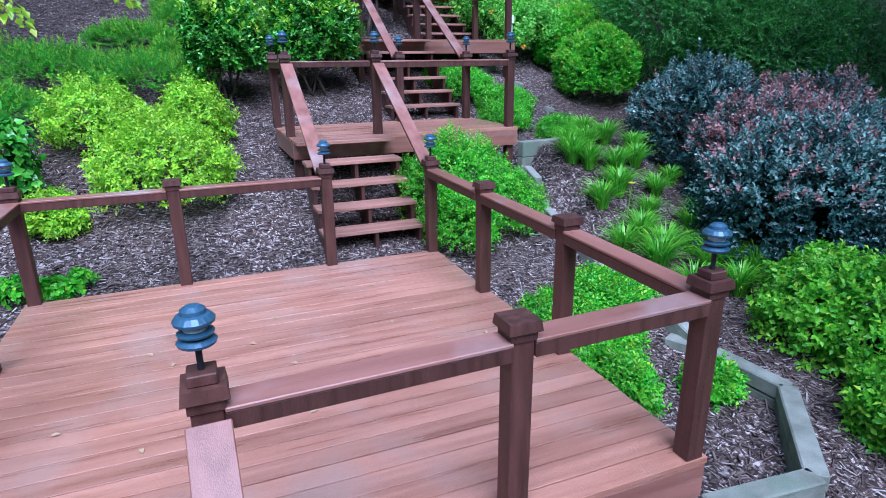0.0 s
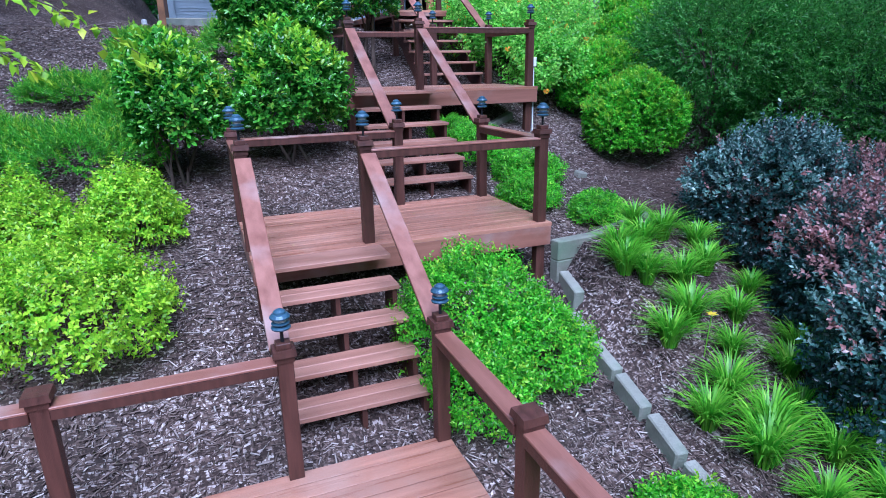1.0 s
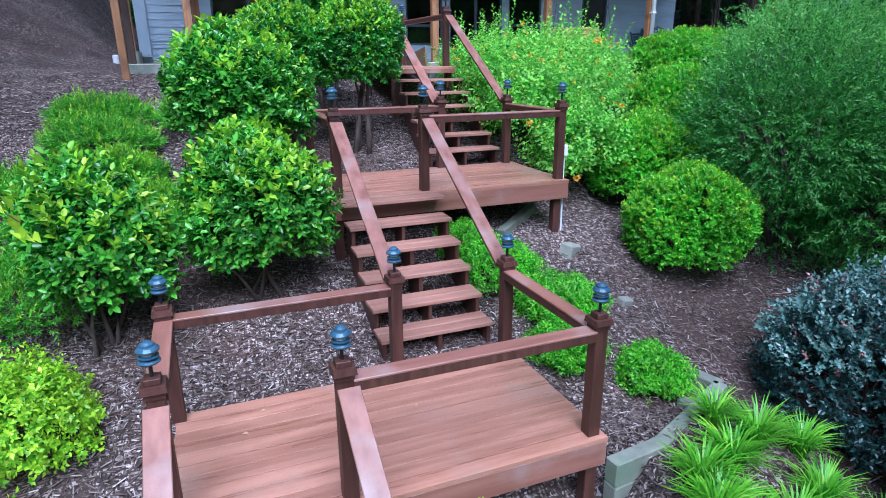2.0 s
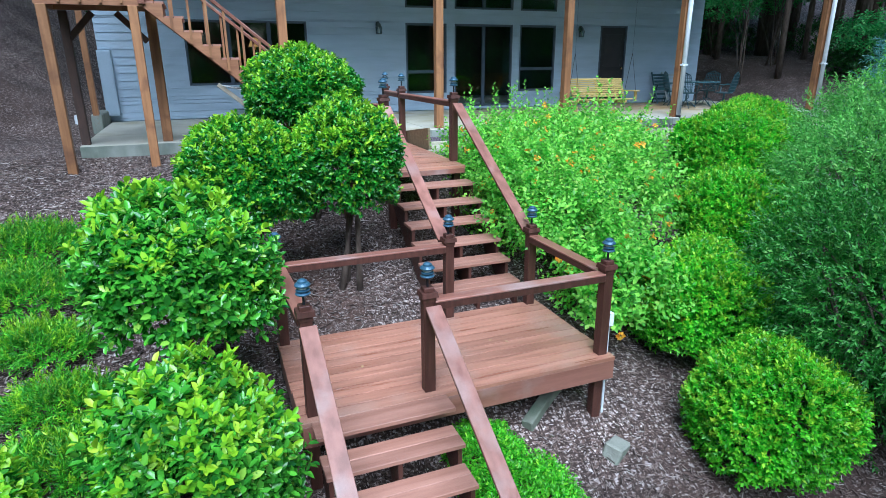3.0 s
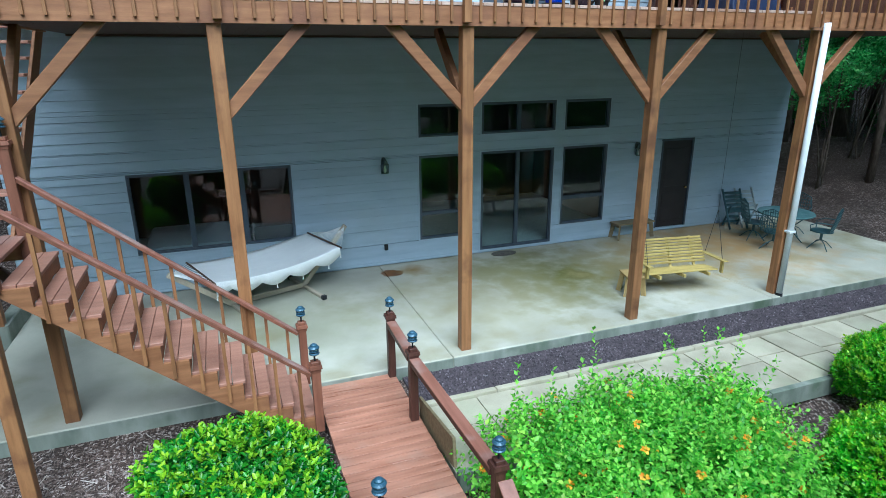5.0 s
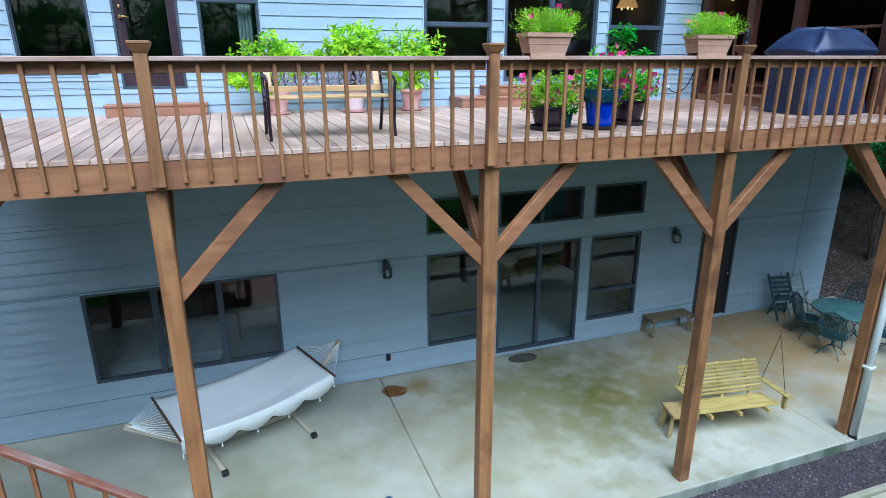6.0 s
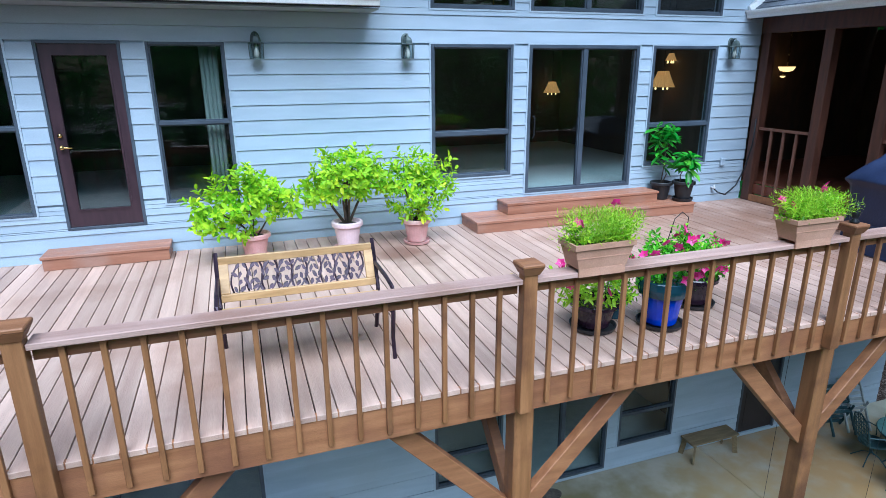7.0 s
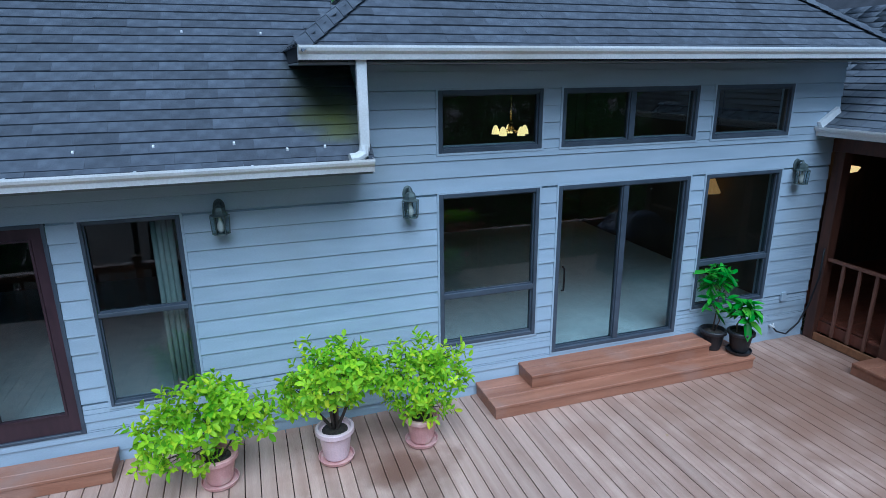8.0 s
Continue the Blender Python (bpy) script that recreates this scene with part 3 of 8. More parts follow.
def at_centre(kind, label, group, spots, sprigs, per, length, leaf, wide, material, seed, **more):
    """Rounded shrubs given by the middle of the crown (x, y, z), its radius and half height."""
    for k, (x, y, z, r, rz) in enumerate(spots):
        h = z - float(ground_z(x, y))
        lobes = [(0, 0, h, r * 0.86, r * 0.86, rz * 0.88)]
        rng = R_(seed + k)
        for q in range(6):
            a = 6.28 * q / 6 + rng.uniform(0, 0.8)
            lobes.append((math.cos(a) * r * 0.42, math.sin(a) * r * 0.42, h + rng.uniform(-0.3, 0.3) * rz, r * 0.5, r * 0.5, rz * 0.55))
        shrub(kind, label[k % len(label)], "shrub", (x, y), lobes, int(sprigs * (r / 0.8) ** 2), per, length, leaf, wide, material, seed + 7 * k, group=group, **more)


# Glossy laurels beside the lower flights.
at_centre("laurel_shrub", ["tall glossy dark green laurel on bare stems", "open glossy green laurel with bare lower branches", "dense glossy green laurel with yellow-tipped shoots"], "laurels",
          [(0.95, 10.1, 3.74, 0.6, 0.8), (2.33, 10.48, 3.85, 0.72, 0.83), (2.32, 11.7, 4.92, 0.8, 0.74)], 2900, 6, 0.12, 0.076, 0.042, LAUREL, 20, oval=True, tips=(NEWLEAF, 420, 0.35), trunks=5, r0=0.024, shell=0.22, lump=0.14, up=0.8, spread=0.75)
# Clipped round hollies.
at_centre("holly_shrub", ["clipped round green holly with yellow-green shoots on a bare trunk"], "clipped hollies",
          [(3.95, 14.9, 6.17, 0.8, 0.65), (4.14, 13.45, 5.42, 0.67, 0.86), (3.02, 13.4, 5.32, 0.77, 0.76)], 5200, 7, 0.09, 0.052, 0.029, HOLLY, 40, oval=True, tips=(NEWLEAF, 1000, 0.35), trunks=3, r0=0.045, lump=0.06, shell=0.12, up=0.6, spread=0.75)
# Lime-green shrubs.
for k, (x, y, rx, h) in enumerate([(0.0, 7.7, 0.7, 0.86), (0.42, 9.15, 0.42, 0.7), (-0.75, 9.05, 0.58, 0.74), (-1.08, 7.3, 0.26, 0.36)]):
    rng = R_(k + 30)
    shrub("lime_shrub", "bright yellow-green leafy shrub in mulch", "shrub", (x, y), mound(rx, rx, h, rng, 8), int(3000 * rx / 0.6), 6, 0.09, 0.045, 0.026, LIME, 60 + k, 5, 0.012, "lime shrubs", shell=0.25, lump=0.32, up=0.4)
# Low junipers on the bank.
JUN = [(-0.2, 10.5, 0.95, 0.8, 0.7), (-1.5, 11.0, 1.0, 0.8, 0.65), (1.3, 11.55, 0.45, 0.35, 0.36), (1.2, 12.15, 0.45, 0.26, 0.36), (0.95, 12.85, 0.36, 0.28, 0.36), (-0.35, 12.5, 0.75, 0.45, 0.45), (0.6, 13.6, 0.66, 0.4, 0.56), (0.5, 14.6, 0.66, 0.4, 0.46), (1.85, 14.1, 0.5, 0.5, 0.75), (-2.2, 9.6, 0.9, 0.8, 0.6), (0.3, 11.6, 0.45, 0.35, 0.36)]
for k, (x, y, rx, ry, h) in enumerate(JUN):
    rng = R_(k + 50)
    shrub("juniper", "low spreading feathery green juniper on the bank", "shrub", (x, y), mound(rx, ry, h * 0.85, rng, 8), int(2300 * rx / 0.8), 12, 0.14, 0.05, 0.013, JUNIPER, 80 + k, 5, 0.012, "junipers", tips=(NEWLEAF, 220, 0.2), floor=-0.2, shell=0.25, lump=0.26, up=0.35, spread=0.6)
# Low box by the landing and the deck.
for k, (x, y, rx, ry, h) in enumerate([(3.18, 6.78, 0.66, 0.56, 0.98), (2.95, 6.12, 0.38, 0.42, 0.6), (3.62, 6.45, 0.45, 0.45, 0.66), (3.25, 4.3, 0.45, 0.55, 0.3), (3.75, 4.6, 0.45, 0.4, 0.26), (2.98, 3.6, 0.34, 0.45, 0.34), (3.75, 3.25, 0.16, 0.16, 0.22)]):
    rng = R_(k + 70)
    shrub("box_shrub", "low fresh green small-leaved shrub in mulch", "shrub", (x, y), mound(rx, ry, h, rng, 8), int(6000 * rx), 6, 0.085, 0.036, 0.02, BOX, 100 + k, 5, 0.01, "low green shrubs", tips=(NEWLEAF, int(260 * rx), 0.2), lump=0.2, shell=0.22, up=0.55)
for k, (x, y, rx, ry, h) in enumerate([(4.85, 10.25, 0.45, 0.5, 0.42), (5.3, 9.55, 0.42, 0.42, 0.4), (4.7, 10.75, 0.35, 0.35, 0.36), (5.7, 8.5, 0.32, 0.32, 0.34), (5.0, 9.0, 0.35, 0.35, 0.34)]):
    rng = R_(k + 90)
    shrub("ground_cover", "low bright green mounded ground cover plant", "shrub", (x, y), mound(rx, ry, h, rng), int(5500 * rx), 6, 0.09, 0.038, 0.018, BOX, 120 + k, 4, 0.008, "ground cover plants", lump=0.18, shell=0.22, up=0.7)
# Rounded shrubs in a row up the slope.
at_centre("rounded_shrub", ["dense rounded bright green clipped shrub on mulch"], "rounded shrubs",
          [(7.54, 10.12, 3.28, 0.82, 0.82), (8.0, 11.65, 3.78, 0.88, 0.84), (9.4, 12.5, 4.45, 0.85, 0.8), (10.75, 14.0, 5.15, 1.0, 0.72), (12.6, 15.3, 5.35, 0.95, 0.6)], 5000, 7, 0.08, 0.048, 0.026, BOX, 140, tips=(NEWLEAF, 1300, 0.1), trunks=4, r0=0.02, lump=0.06, shell=0.12, up=0.6, spread=0.75)
# Grey-green fringe flowers with rosy tips.
# Paler grey-green sprigs sit only on the upper crown, over very dark leaves.
for k, (x, y, rx, ry, h) in enumerate([(6.3, 4.75, 0.88, 0.85, 1.5), (7.3, 5.9, 0.95, 0.85, 1.5), (7.75, 7.7, 0.98, 0.85, 1.45), (8.6, 6.7, 1.1, 1.0, 1.5), (8.4, 5.0, 1.1, 1.0, 1.6), (7.6, 3.6, 1.0, 1.0, 1.5)]):
    rng = R_(k + 110)
    shrub("fringe_shrub", "dusky grey-green shrub with rosy new leaves", "shrub", (x, y), mound(rx, ry, h, rng, 8), 4300, 8, 0.15, 0.05, 0.03, FRINGE, 160 + k, 5, 0.02, "fringe shrubs", tips=[(GREYTIP, 900 if k in (1, 3) else 2000, 0.3), (ROSY, (450, 2600, 120, 2400, 500, 500)[k], 0.35)], floor=-0.85, shell=0.2, lump=0.14, up=0.3, spread=0.8)
# More lime shrubs, in the shade-coloured copy of the leaves.
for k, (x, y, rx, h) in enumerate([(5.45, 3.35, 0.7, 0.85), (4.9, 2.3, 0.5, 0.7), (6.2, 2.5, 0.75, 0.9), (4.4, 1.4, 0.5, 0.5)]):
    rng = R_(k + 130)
    shrub("lime_shrub", "yellow-green leafy shrub with shade put into its leaf colour", "shrub", (x, y), mound(rx, rx, h, rng, 7), 3400, 6, 0.1, 0.055, 0.034, LIME_SHADE, 180 + k, 5, 0.012, "lime shrubs", lump=0.2, shell=0.2)
# Lantana bed, flowering.
for k, (x, y, rx, ry, h) in enumerate([(6.95, 13.0, 0.75, 0.8, 1.3), (8.0, 13.6, 0.85, 0.85, 1.3), (7.15, 14.4, 0.85, 0.85, 1.15), (8.3, 15.0, 0.95, 0.8, 1.1), (7.2, 15.6, 0.85, 0.65, 0.85), (9.3, 14.7, 0.8, 0.7, 1.0), (8.4, 15.9, 0.9, 0.5, 0.7), (7.1, 12.0, 0.6, 0.6, 1.1), (6.65, 13.9, 0.5, 0.6, 1.0), (9.5, 15.7, 0.8, 0.5, 0.75)]):
    rng = R_(k + 150)
    shrub("lantana", "loose bright green lantana dotted with orange flowers", "shrub", (x, y), mound(rx, ry, h, rng, 8), 1250, 9, 0.36, 0.07, 0.044, LANTANA, 200 + k, 6, 0.01, "lantana plants", tips=(LANTANA, 34, 0.7, 1.9), floor=-0.3, shell=0.4, lump=0.4, up=0.75, spread=0.95, flowers=38)
# Large feathery shrubs shading the far side.
# From the sixth on, the leaf colour is darkened to stand for tree shade.
for k, (x, y, r, h) in enumerate([(9.3, 10.2, 1.15, 1.5), (10.8, 11.4, 1.3, 1.7), (10.4, 9.0, 1.3, 1.3), (12.4, 12.3, 1.35, 1.6), (11.9, 10.2, 1.4, 1.4), (10.8, 7.4, 1.3, 1.2), (12.6, 8.3, 1.5, 1.4), (14.2, 10.0, 1.6, 1.5), (10.6, 5.2, 1.3, 1.2), (12.4, 6.0, 1.5, 1.4), (14.6, 12.6, 1.4, 1.4), (14.6, 7.5, 1.7, 1.7)]):
    shrub("feathery_shrub", "soft pale green feathery shrub" if k in (1, 3) else "tall feathery fine-leaved green shrub" if k < 5 else "fine-leaved shrub with leaves darkened as if in tree shade", "shrub", (x, y), ball(r, h, 1.15, 0.6, R_(k + 45), 7), 3000 if k < 5 else 1400, 16 if k < 5 else 12, 0.3, 0.062 if k < 5 else 0.075, 0.022, FEATHER_PALE if k in (1, 3) else FEATHER if k < 5 else WOODS_SHADED, 220 + k, 5, 0.035, "feathery shrubs", floor=-0.95, shell=0.35, lump=0.2, spread=0.6, up=0.1, droop=0.1)


def tussock(at, seed, tall=0.42, n=80, wide=0.3):
    """A clump of arching grass blades."""
    rng = np.random.default_rng(seed)
    a = rng.uniform(0, 6.28, n)
    out = np.stack([np.cos(a), np.sin(a), 0 * a], 1)
    side = np.stack([-np.sin(a), np.cos(a), 0 * a], 1)
    H, reach = tall * rng.uniform(0.6, 1.15, n)[:, None], wide * rng.uniform(0.3, 1.2, n)[:, None]
    root = out * rng.uniform(0, 0.07, n)[:, None]
    V = []
    for s, w in ((0, 0.005), (0.35, 0.0075), (0.7, 0.006), (1.0, 0.001)):
        c = root + out * reach * s**1.7 + np.array([0, 0, 1]) * H * (s * 1.5 - 0.72 * s * s)
        V += [c - side * w, c + side * w]
    V = np.stack(V, 1).reshape(-1, 3)
    b = 8 * np.arange(n)[:, None]
    F = np.concatenate([b + [0, 1, 3, 2], b + [2, 3, 5, 4], b + [4, 5, 7, 6]], 0)
    ob = new("grass_clump", raw_mesh("grass_clump", V, F, GRASS))
    ob.location = at
    return tagged(ob, "bright green arching grass-like clump in mulch", "grass", "grass clumps")


rng = R_(7)
clumps = [(5.0, 7.15), (5.35, 7.2), (5.7, 7.3), (5.05, 6.75), (5.45, 6.7), (5.85, 6.8), (6.1, 7.2), (5.2, 6.3), (4.85, 6.15), (5.75, 6.25), (5.4, 5.95), (5.0, 5.6), (5.85, 5.7), (5.5, 5.3), (4.95, 5.15), (5.25, 4.8), (5.75, 4.95), (4.7, 4.95), (5.2, 4.35), (4.75, 4.5), (6.3, 6.6), (4.9, 6.9), (6.2, 5.9), (5.5, 7.55), (5.6, 4.5), (4.6, 5.4)]
made = [tussock((0, 0, 0), 300 + k, 0.4, 200, 0.29) for k in range(5)]
for k, (x, y) in enumerate(clumps):
    m = pose(x, y, float(ground_z(x, y)) - 0.01, 0, 0, k * 47)
    if k < 5:
        made[k].matrix_basis = m
    else:
        made_copy = copy_thing(made[k % 5], m)
        made_copy.scale = [0.8 + 0.35 * ((k * 37) % 10) / 10] * 3

# Woodland round the garden.
def tree(seed, tall=13.0, r0=0.2, crown=0.45):
    rng = np.random.default_rng(seed)
    t = thing("tree", (0, 0, 0), "tall woodland tree with a dark trunk and green leaves", "tree", "woodland trees")
    bm = bmesh.new()
    pts = [Vector((rng.normal() * 0.12 * k / 3, rng.normal() * 0.12 * k / 3, tall * k / 6)) for k in range(7)]
    pts[0].z = -0.3
    sweep(bm, pts, [r0 * (1.15 - 0.16 * k) for k in range(7)], 9)
    clumps = []
    for k in range(26):
        h = tall * rng.uniform(crown * 0.55, 1.0)
        i = min(int(h / tall * 6), 5)
        st = pts[i].lerp(pts[i + 1], h / tall * 6 - i)
        a, reach = rng.uniform(0, 6.28), rng.uniform(1.0, 3.2) * (1.25 - 0.5 * h / tall)
        end = st + Vector((math.cos(a) * reach, math.sin(a) * reach, rng.uniform(-0.2, 0.9)))
        sweep(bm, [st, st.lerp(end, 0.5) + Vector((0, 0, 0.15)), end], [r0 * 0.3, r0 * 0.18, r0 * 0.06], 5)
        clumps.append((*end, rng.uniform(0.7, 1.3), rng.uniform(0.7, 1.3), rng.uniform(0.35, 0.7)))
    part("trunk", bm, BARK, t, smooth=True)
    P, D = crown_points(rng, clumps, 1150, -0.9, 0.45, 0.15)
    V, F = sprig_leaves(rng, P, D, 6, 0.34, 0.2, 0.115, 0.9, 0.1)
    ob = new("crown", raw_mesh("crown", V, F, WOODS))
    ob.parent = t
    return t


kinds = [tree(400, 14, 0.2, 0.5), tree(401, 11, 0.15, 0.35), tree(402, 16, 0.24, 0.55), tree(403, 7.5, 0.1, 0.2), tree(404, 15, 0.1, 0.75)]
rng = R_(12)
spots = []
for k in range(600):
    x, y = rng.uniform(-30, 48), rng.uniform(-22, 52)
    if -10 < y < -2 and -26 < x < 22:
        continue
    if -7.5 < x < 13 and -3 < y < 24 or 12.9 < x < 20.5 and y > 9.5 and y < 24.5 or 0 < x < 18.8 and 21 < y < 34:
        continue
    if -5.5 < x < 1 and 12 < y < 26 or -14 < x < 1 and 12 < y < 16:
        continue
    if all((x - a) ** 2 + (y - b) ** 2 > 7.5 for a, b in spots):
        spots.append((x, y))
spots = spots[:96]
# Those with x below -4 stand out of view, added to shade the left side.
slim = [(20.6, 25.6), (21.9, 22.6), (22.9, 26.5), (23.6, 21.0), (21.0, 29.0), (24.8, 24.0), (24.5, 28.5), (19.6, 32.0), (26.5, 26.0), (22.3, 31.0), (27.0, 22.0), (23.0, 17.0), (26.0, 18.5), (-4.8, 18.0), (-6.4, 10.2), (-6.2, 14.6), (-5.2, 22.0), (13.5, 1.0), (15.8, 3.8), (11.0, -1.4), (17.4, 7.4), (18.6, 4.0), (8.2, -2.6), (-6.6, 25.5), (-8.4, 20.5), (-9.2, 16.0), (-7.4, 29.0)]
for k, (x, y) in enumerate(spots):
    m = pose(x, y, float(ground_z(x, y)), 0, 0, (k * 73) % 360)
    # Out-of-view trees on the left, enlarged to hold off more sky light.
    if x < -9 and y > 4:
        m = m @ Matrix.Scale(1.4, 4)
    j = k % 4
    if k < 4:
        kinds[j].matrix_basis = m
    else:
        copy_thing(kinds[j], m)
rng = R_(91)
slim += [(x, y) for x, y in zip(rng.uniform(20.5, 36, 26), rng.uniform(15, 42, 26)) if x > 22.5 or y > 25]
for k, (x, y) in enumerate(slim):
    m = pose(x, y, float(ground_z(x, y)), 0, 0, (k * 101) % 360)
    if k == 0:
        kinds[4].matrix_basis = m
    else:
        copy_thing(kinds[4 if k < 13 or k > 26 and k % 3 else 0], m)
# Unseen woods behind the foot of the garden, added to block low sky.
for k in range(28):
    x, y = -32 + 5.2 * (k % 14) + 2.6 * (k // 14), -17.0 - 6.5 * (k // 14) - 1.7 * (k % 3)
    copy_thing(kinds[2 * (k % 2)], pose(x, y, float(ground_z(x, y)), 0, 0, (k * 83) % 360))
# Tall unseen trees on the bank past the house's stair end, added for shade.
for k, (x, y) in enumerate([(-10.5, 9.0), (-12.5, 13.5), (-11.0, 18.5), (-13.0, 23.0), (-10.0, 27.5), (-15.5, 7.0), (-17.0, 16.5), (-16.5, 28.0)]):
    copy_thing(kinds[0 if k % 3 else 1], pose(x, y, float(ground_z(x, y)), 0, 0, (k * 57) % 360) @ Matrix.Scale(1.4, 4))
# Young growth under the trees past the patio.
for k, (x, y, h) in enumerate([(21.0, 23.45, 3.0), (20.9, 26.8, 3.2), (23.2, 24.0, 2.9), (19.4, 27.6, 3.6), (23.4, 27.4, 2.6), (23.4, 20.2, 1.0), (24.6, 25.2, 2.4), (20.3, 30.2, 2.0), (25.6, 29.0, 3.0)]):
    rng = R_(k + 600)
    lobes = [(rng.normal() * 0.5, rng.normal() * 0.5, h + rng.uniform(-0.4, 0.7), rng.uniform(0.6, 1.0), rng.uniform(0.6, 1.0), rng.uniform(0.18, 0.35)) for _ in range(6)]
    shrub("sapling", "young woodland sapling with layered pale green leaves", "tree", (x, y), lobes, 620, 6, 0.25, 0.11, 0.065, SAPLING, 620 + k, 4, 0.03, "saplings", floor=-0.9, shell=0.3, lump=0.2, spread=1.1, up=0.0)
for k, (x, y, r) in enumerate([(23.4, 20.6, 0.9), (25.0, 22.0, 1.1), (26.4, 24.4, 1.2), (24.6, 27.6, 1.2), (28.2, 22.0, 1.3), (21.6, 30.6, 1.1)]):
    shrub("undergrowth", "dark green leafy undergrowth on the wooded bank", "shrub", (x, y), mound(r, r, r * 1.1, R_(k + 700), 6), 700, 6, 0.2, 0.1, 0.05, WOODS_SHADED, 710 + k, 4, 0.02, "undergrowth", shell=0.3, lump=0.25)
# A blue-green conifer beyond the shrubs.
shrub("conifer", "soft blue-green conifer with drooping shoots", "tree", (15.6, 14.7), [(0, 0, 0.5 + 0.42 * k, 0.85 - 0.13 * k, 0.85 - 0.13 * k, 0.26) for k in range(6)], 1500, 12, 0.28, 0.08, 0.02, CONIFER, 640, 3, 0.05, floor=-0.6, shell=0.3, lump=0.25, spread=0.6, up=-0.05, droop=0.15)
# A tree beside the slope whose low branches hang over it.
over = thing("tree", (-2.7, 9.6, float(ground_z(-2.7, 9.6))), "slender tree with low yellow-green overhanging branches", "tree")
b0 = Vector((-2.7, 9.6, float(ground_z(-2.7, 9.6))))
bm = bmesh.new()
sweep(bm, [(0, 0, -0.2), (0.05, 0.05, 2.0), (0.0, 0.1, 4.0), (0.1, 0.0, 6.0)], [0.11, 0.09, 0.07, 0.03], 9)
part("trunk", bm, BARK, over, smooth=True)
rng = R_(650)
for a, c, e in (((-2.6, 9.6, 5.2), (-0.6, 9.8, 5.35), (0.74, 8.87, 4.32)), ((-2.6, 9.6, 4.9), (-1.2, 9.2, 4.9), (-0.12, 8.8, 4.2)), ((-2.65, 9.6, 4.6), (-1.8, 9.0, 4.5), (-1.15, 8.3, 3.9))):
    a, c, e = Vector(a) - b0, Vector(c) - b0, Vector(e) - b0
    pts = [(a * (1 - t) + c * t).lerp(c * (1 - t) + e * t, t) for t in np.linspace(0, 1, 9)]
    bm = bmesh.new()
    sweep(bm, pts, [0.022 - 0.0023 * q for q in range(9)], 5)
    limb = part("branch", bm, BARK, over, smooth=True)
    P = np.array([pts[3 + int(q)].lerp(pts[min(4 + int(q), 8)], q % 1) + Vector(rng.normal(size=3) * 0.05) for q in rng.uniform(0, 5.2, 80)])
    A = unit(rng.normal(size=(80, 3)) * 0.6 + np.array((e - c).normalized()) * 0.9 - [0, 0, 0.4])
    V, F = leaf_arrays(P, A, unit(rng.normal(size=(80, 3)) * 0.4 + [0, 0, 1]), rng.uniform(0.09, 0.15, 80), rng.uniform(0.065, 0.1, 80))
    ob = tagged(new("leaf_spray", raw_mesh("leaf_spray", V, F, OVERHANG)), kind="stuff")
    ob.parent = over
P, D = crown_points(rng, [(-0.2, 0, 5.8, 1.2, 1.2, 0.9), (-0.9, 0.2, 4.8, 0.8, 0.8, 0.5)], 500, -0.9, 0.5, 0.2)
V, F = sprig_leaves(rng, P, D, 6, 0.25, 0.11, 0.08)
ob = new("crown", raw_mesh("crown", V, F, OVERHANG))
ob.parent = over
# Broad-leaved plants at the foot of the slope.
shrub("broadleaf_shrub", "lush dark green lobed-leaf shrub on the slope", "shrub", (-1.62, 7.9), mound(0.36, 0.36, 1.1, R_(66), 6), 420, 5, 0.12, 0.1, 0.085, LAUREL, 660, 5, 0.012, shell=0.2, lump=0.15, up=0.2, spread=1.1)
for k, (x, y) in enumerate([(-0.92, 6.12), (-1.2, 6.15), (-0.75, 6.2)]):
    shrub("groundling", "small low leafy plant in mulch by the deck", "plant", (x, y), mound(0.14, 0.12, 0.16 + 0.05 * (k == 1), R_(70 + k), 4), 70, 4, 0.05, 0.055, 0.045, BOX, 670 + k, 3, 0.004, "small leafy plants", up=0.3, spread=1.1)

# Loose bark chips lying on the mulch.
rng = R_(21)
n = 165000
cx, cy = rng.uniform(-4.5, 9.0, n), 1.2 + 16.8 * rng.uniform(0, 1, n) ** 1.15
bare = np.ones(n, bool)
for b in ((-1.1, 2.58, 2.2, 5.92), (1.42, 4.44, 7.6, 9.08), (3.1, 6.2, 10.9, 12.4), (4.96, 6.08, 14.55, 18.2), (0.66, 18.3, 18.15, 23), (6.1, 18.3, 16.0, 18.2)):
    bare &= ~((cx > b[0]) & (cx < b[1]) & (cy > b[2]) & (cy < b[3]))
bare &= ~((cx > 5.6) & (rng.uniform(0, 1, n) < 0.45))
cx, cy = cx[bare], cy[bare]
n = len(cx)
a = rng.uniform(0, 6.28, n)
L, W = rng.gamma(2.6, 0.019, n) + 0.01, rng.uniform(0.003, 0.009, n)
tilt = rng.normal(0, 0.22, n)
ax = np.stack([np.cos(a) * np.cos(tilt), np.sin(a) * np.cos(tilt), np.sin(tilt)], 1)
sd = np.stack([-np.sin(a), np.cos(a), rng.normal(0, 0.3, n)], 1)
up = np.cross(ax, sd)
c = np.stack([cx, cy, ground_z(cx, cy) + rng.uniform(0.0, 0.02, n)], 1)
V = []
for e in (-1, 1):
    q = c + ax * (L / 2)[:, None] * e
    V += [q - sd * W[:, None], q + sd * W[:, None], q + up * (W * 0.8)[:, None]]
V = np.stack(V, 1).reshape(-1, 3)
b = 6 * np.arange(n)[:, None]
F = np.concatenate([b + [0, 1, 4, 3], b + [1, 2, 5, 4], b + [2, 0, 3, 5]], 0)
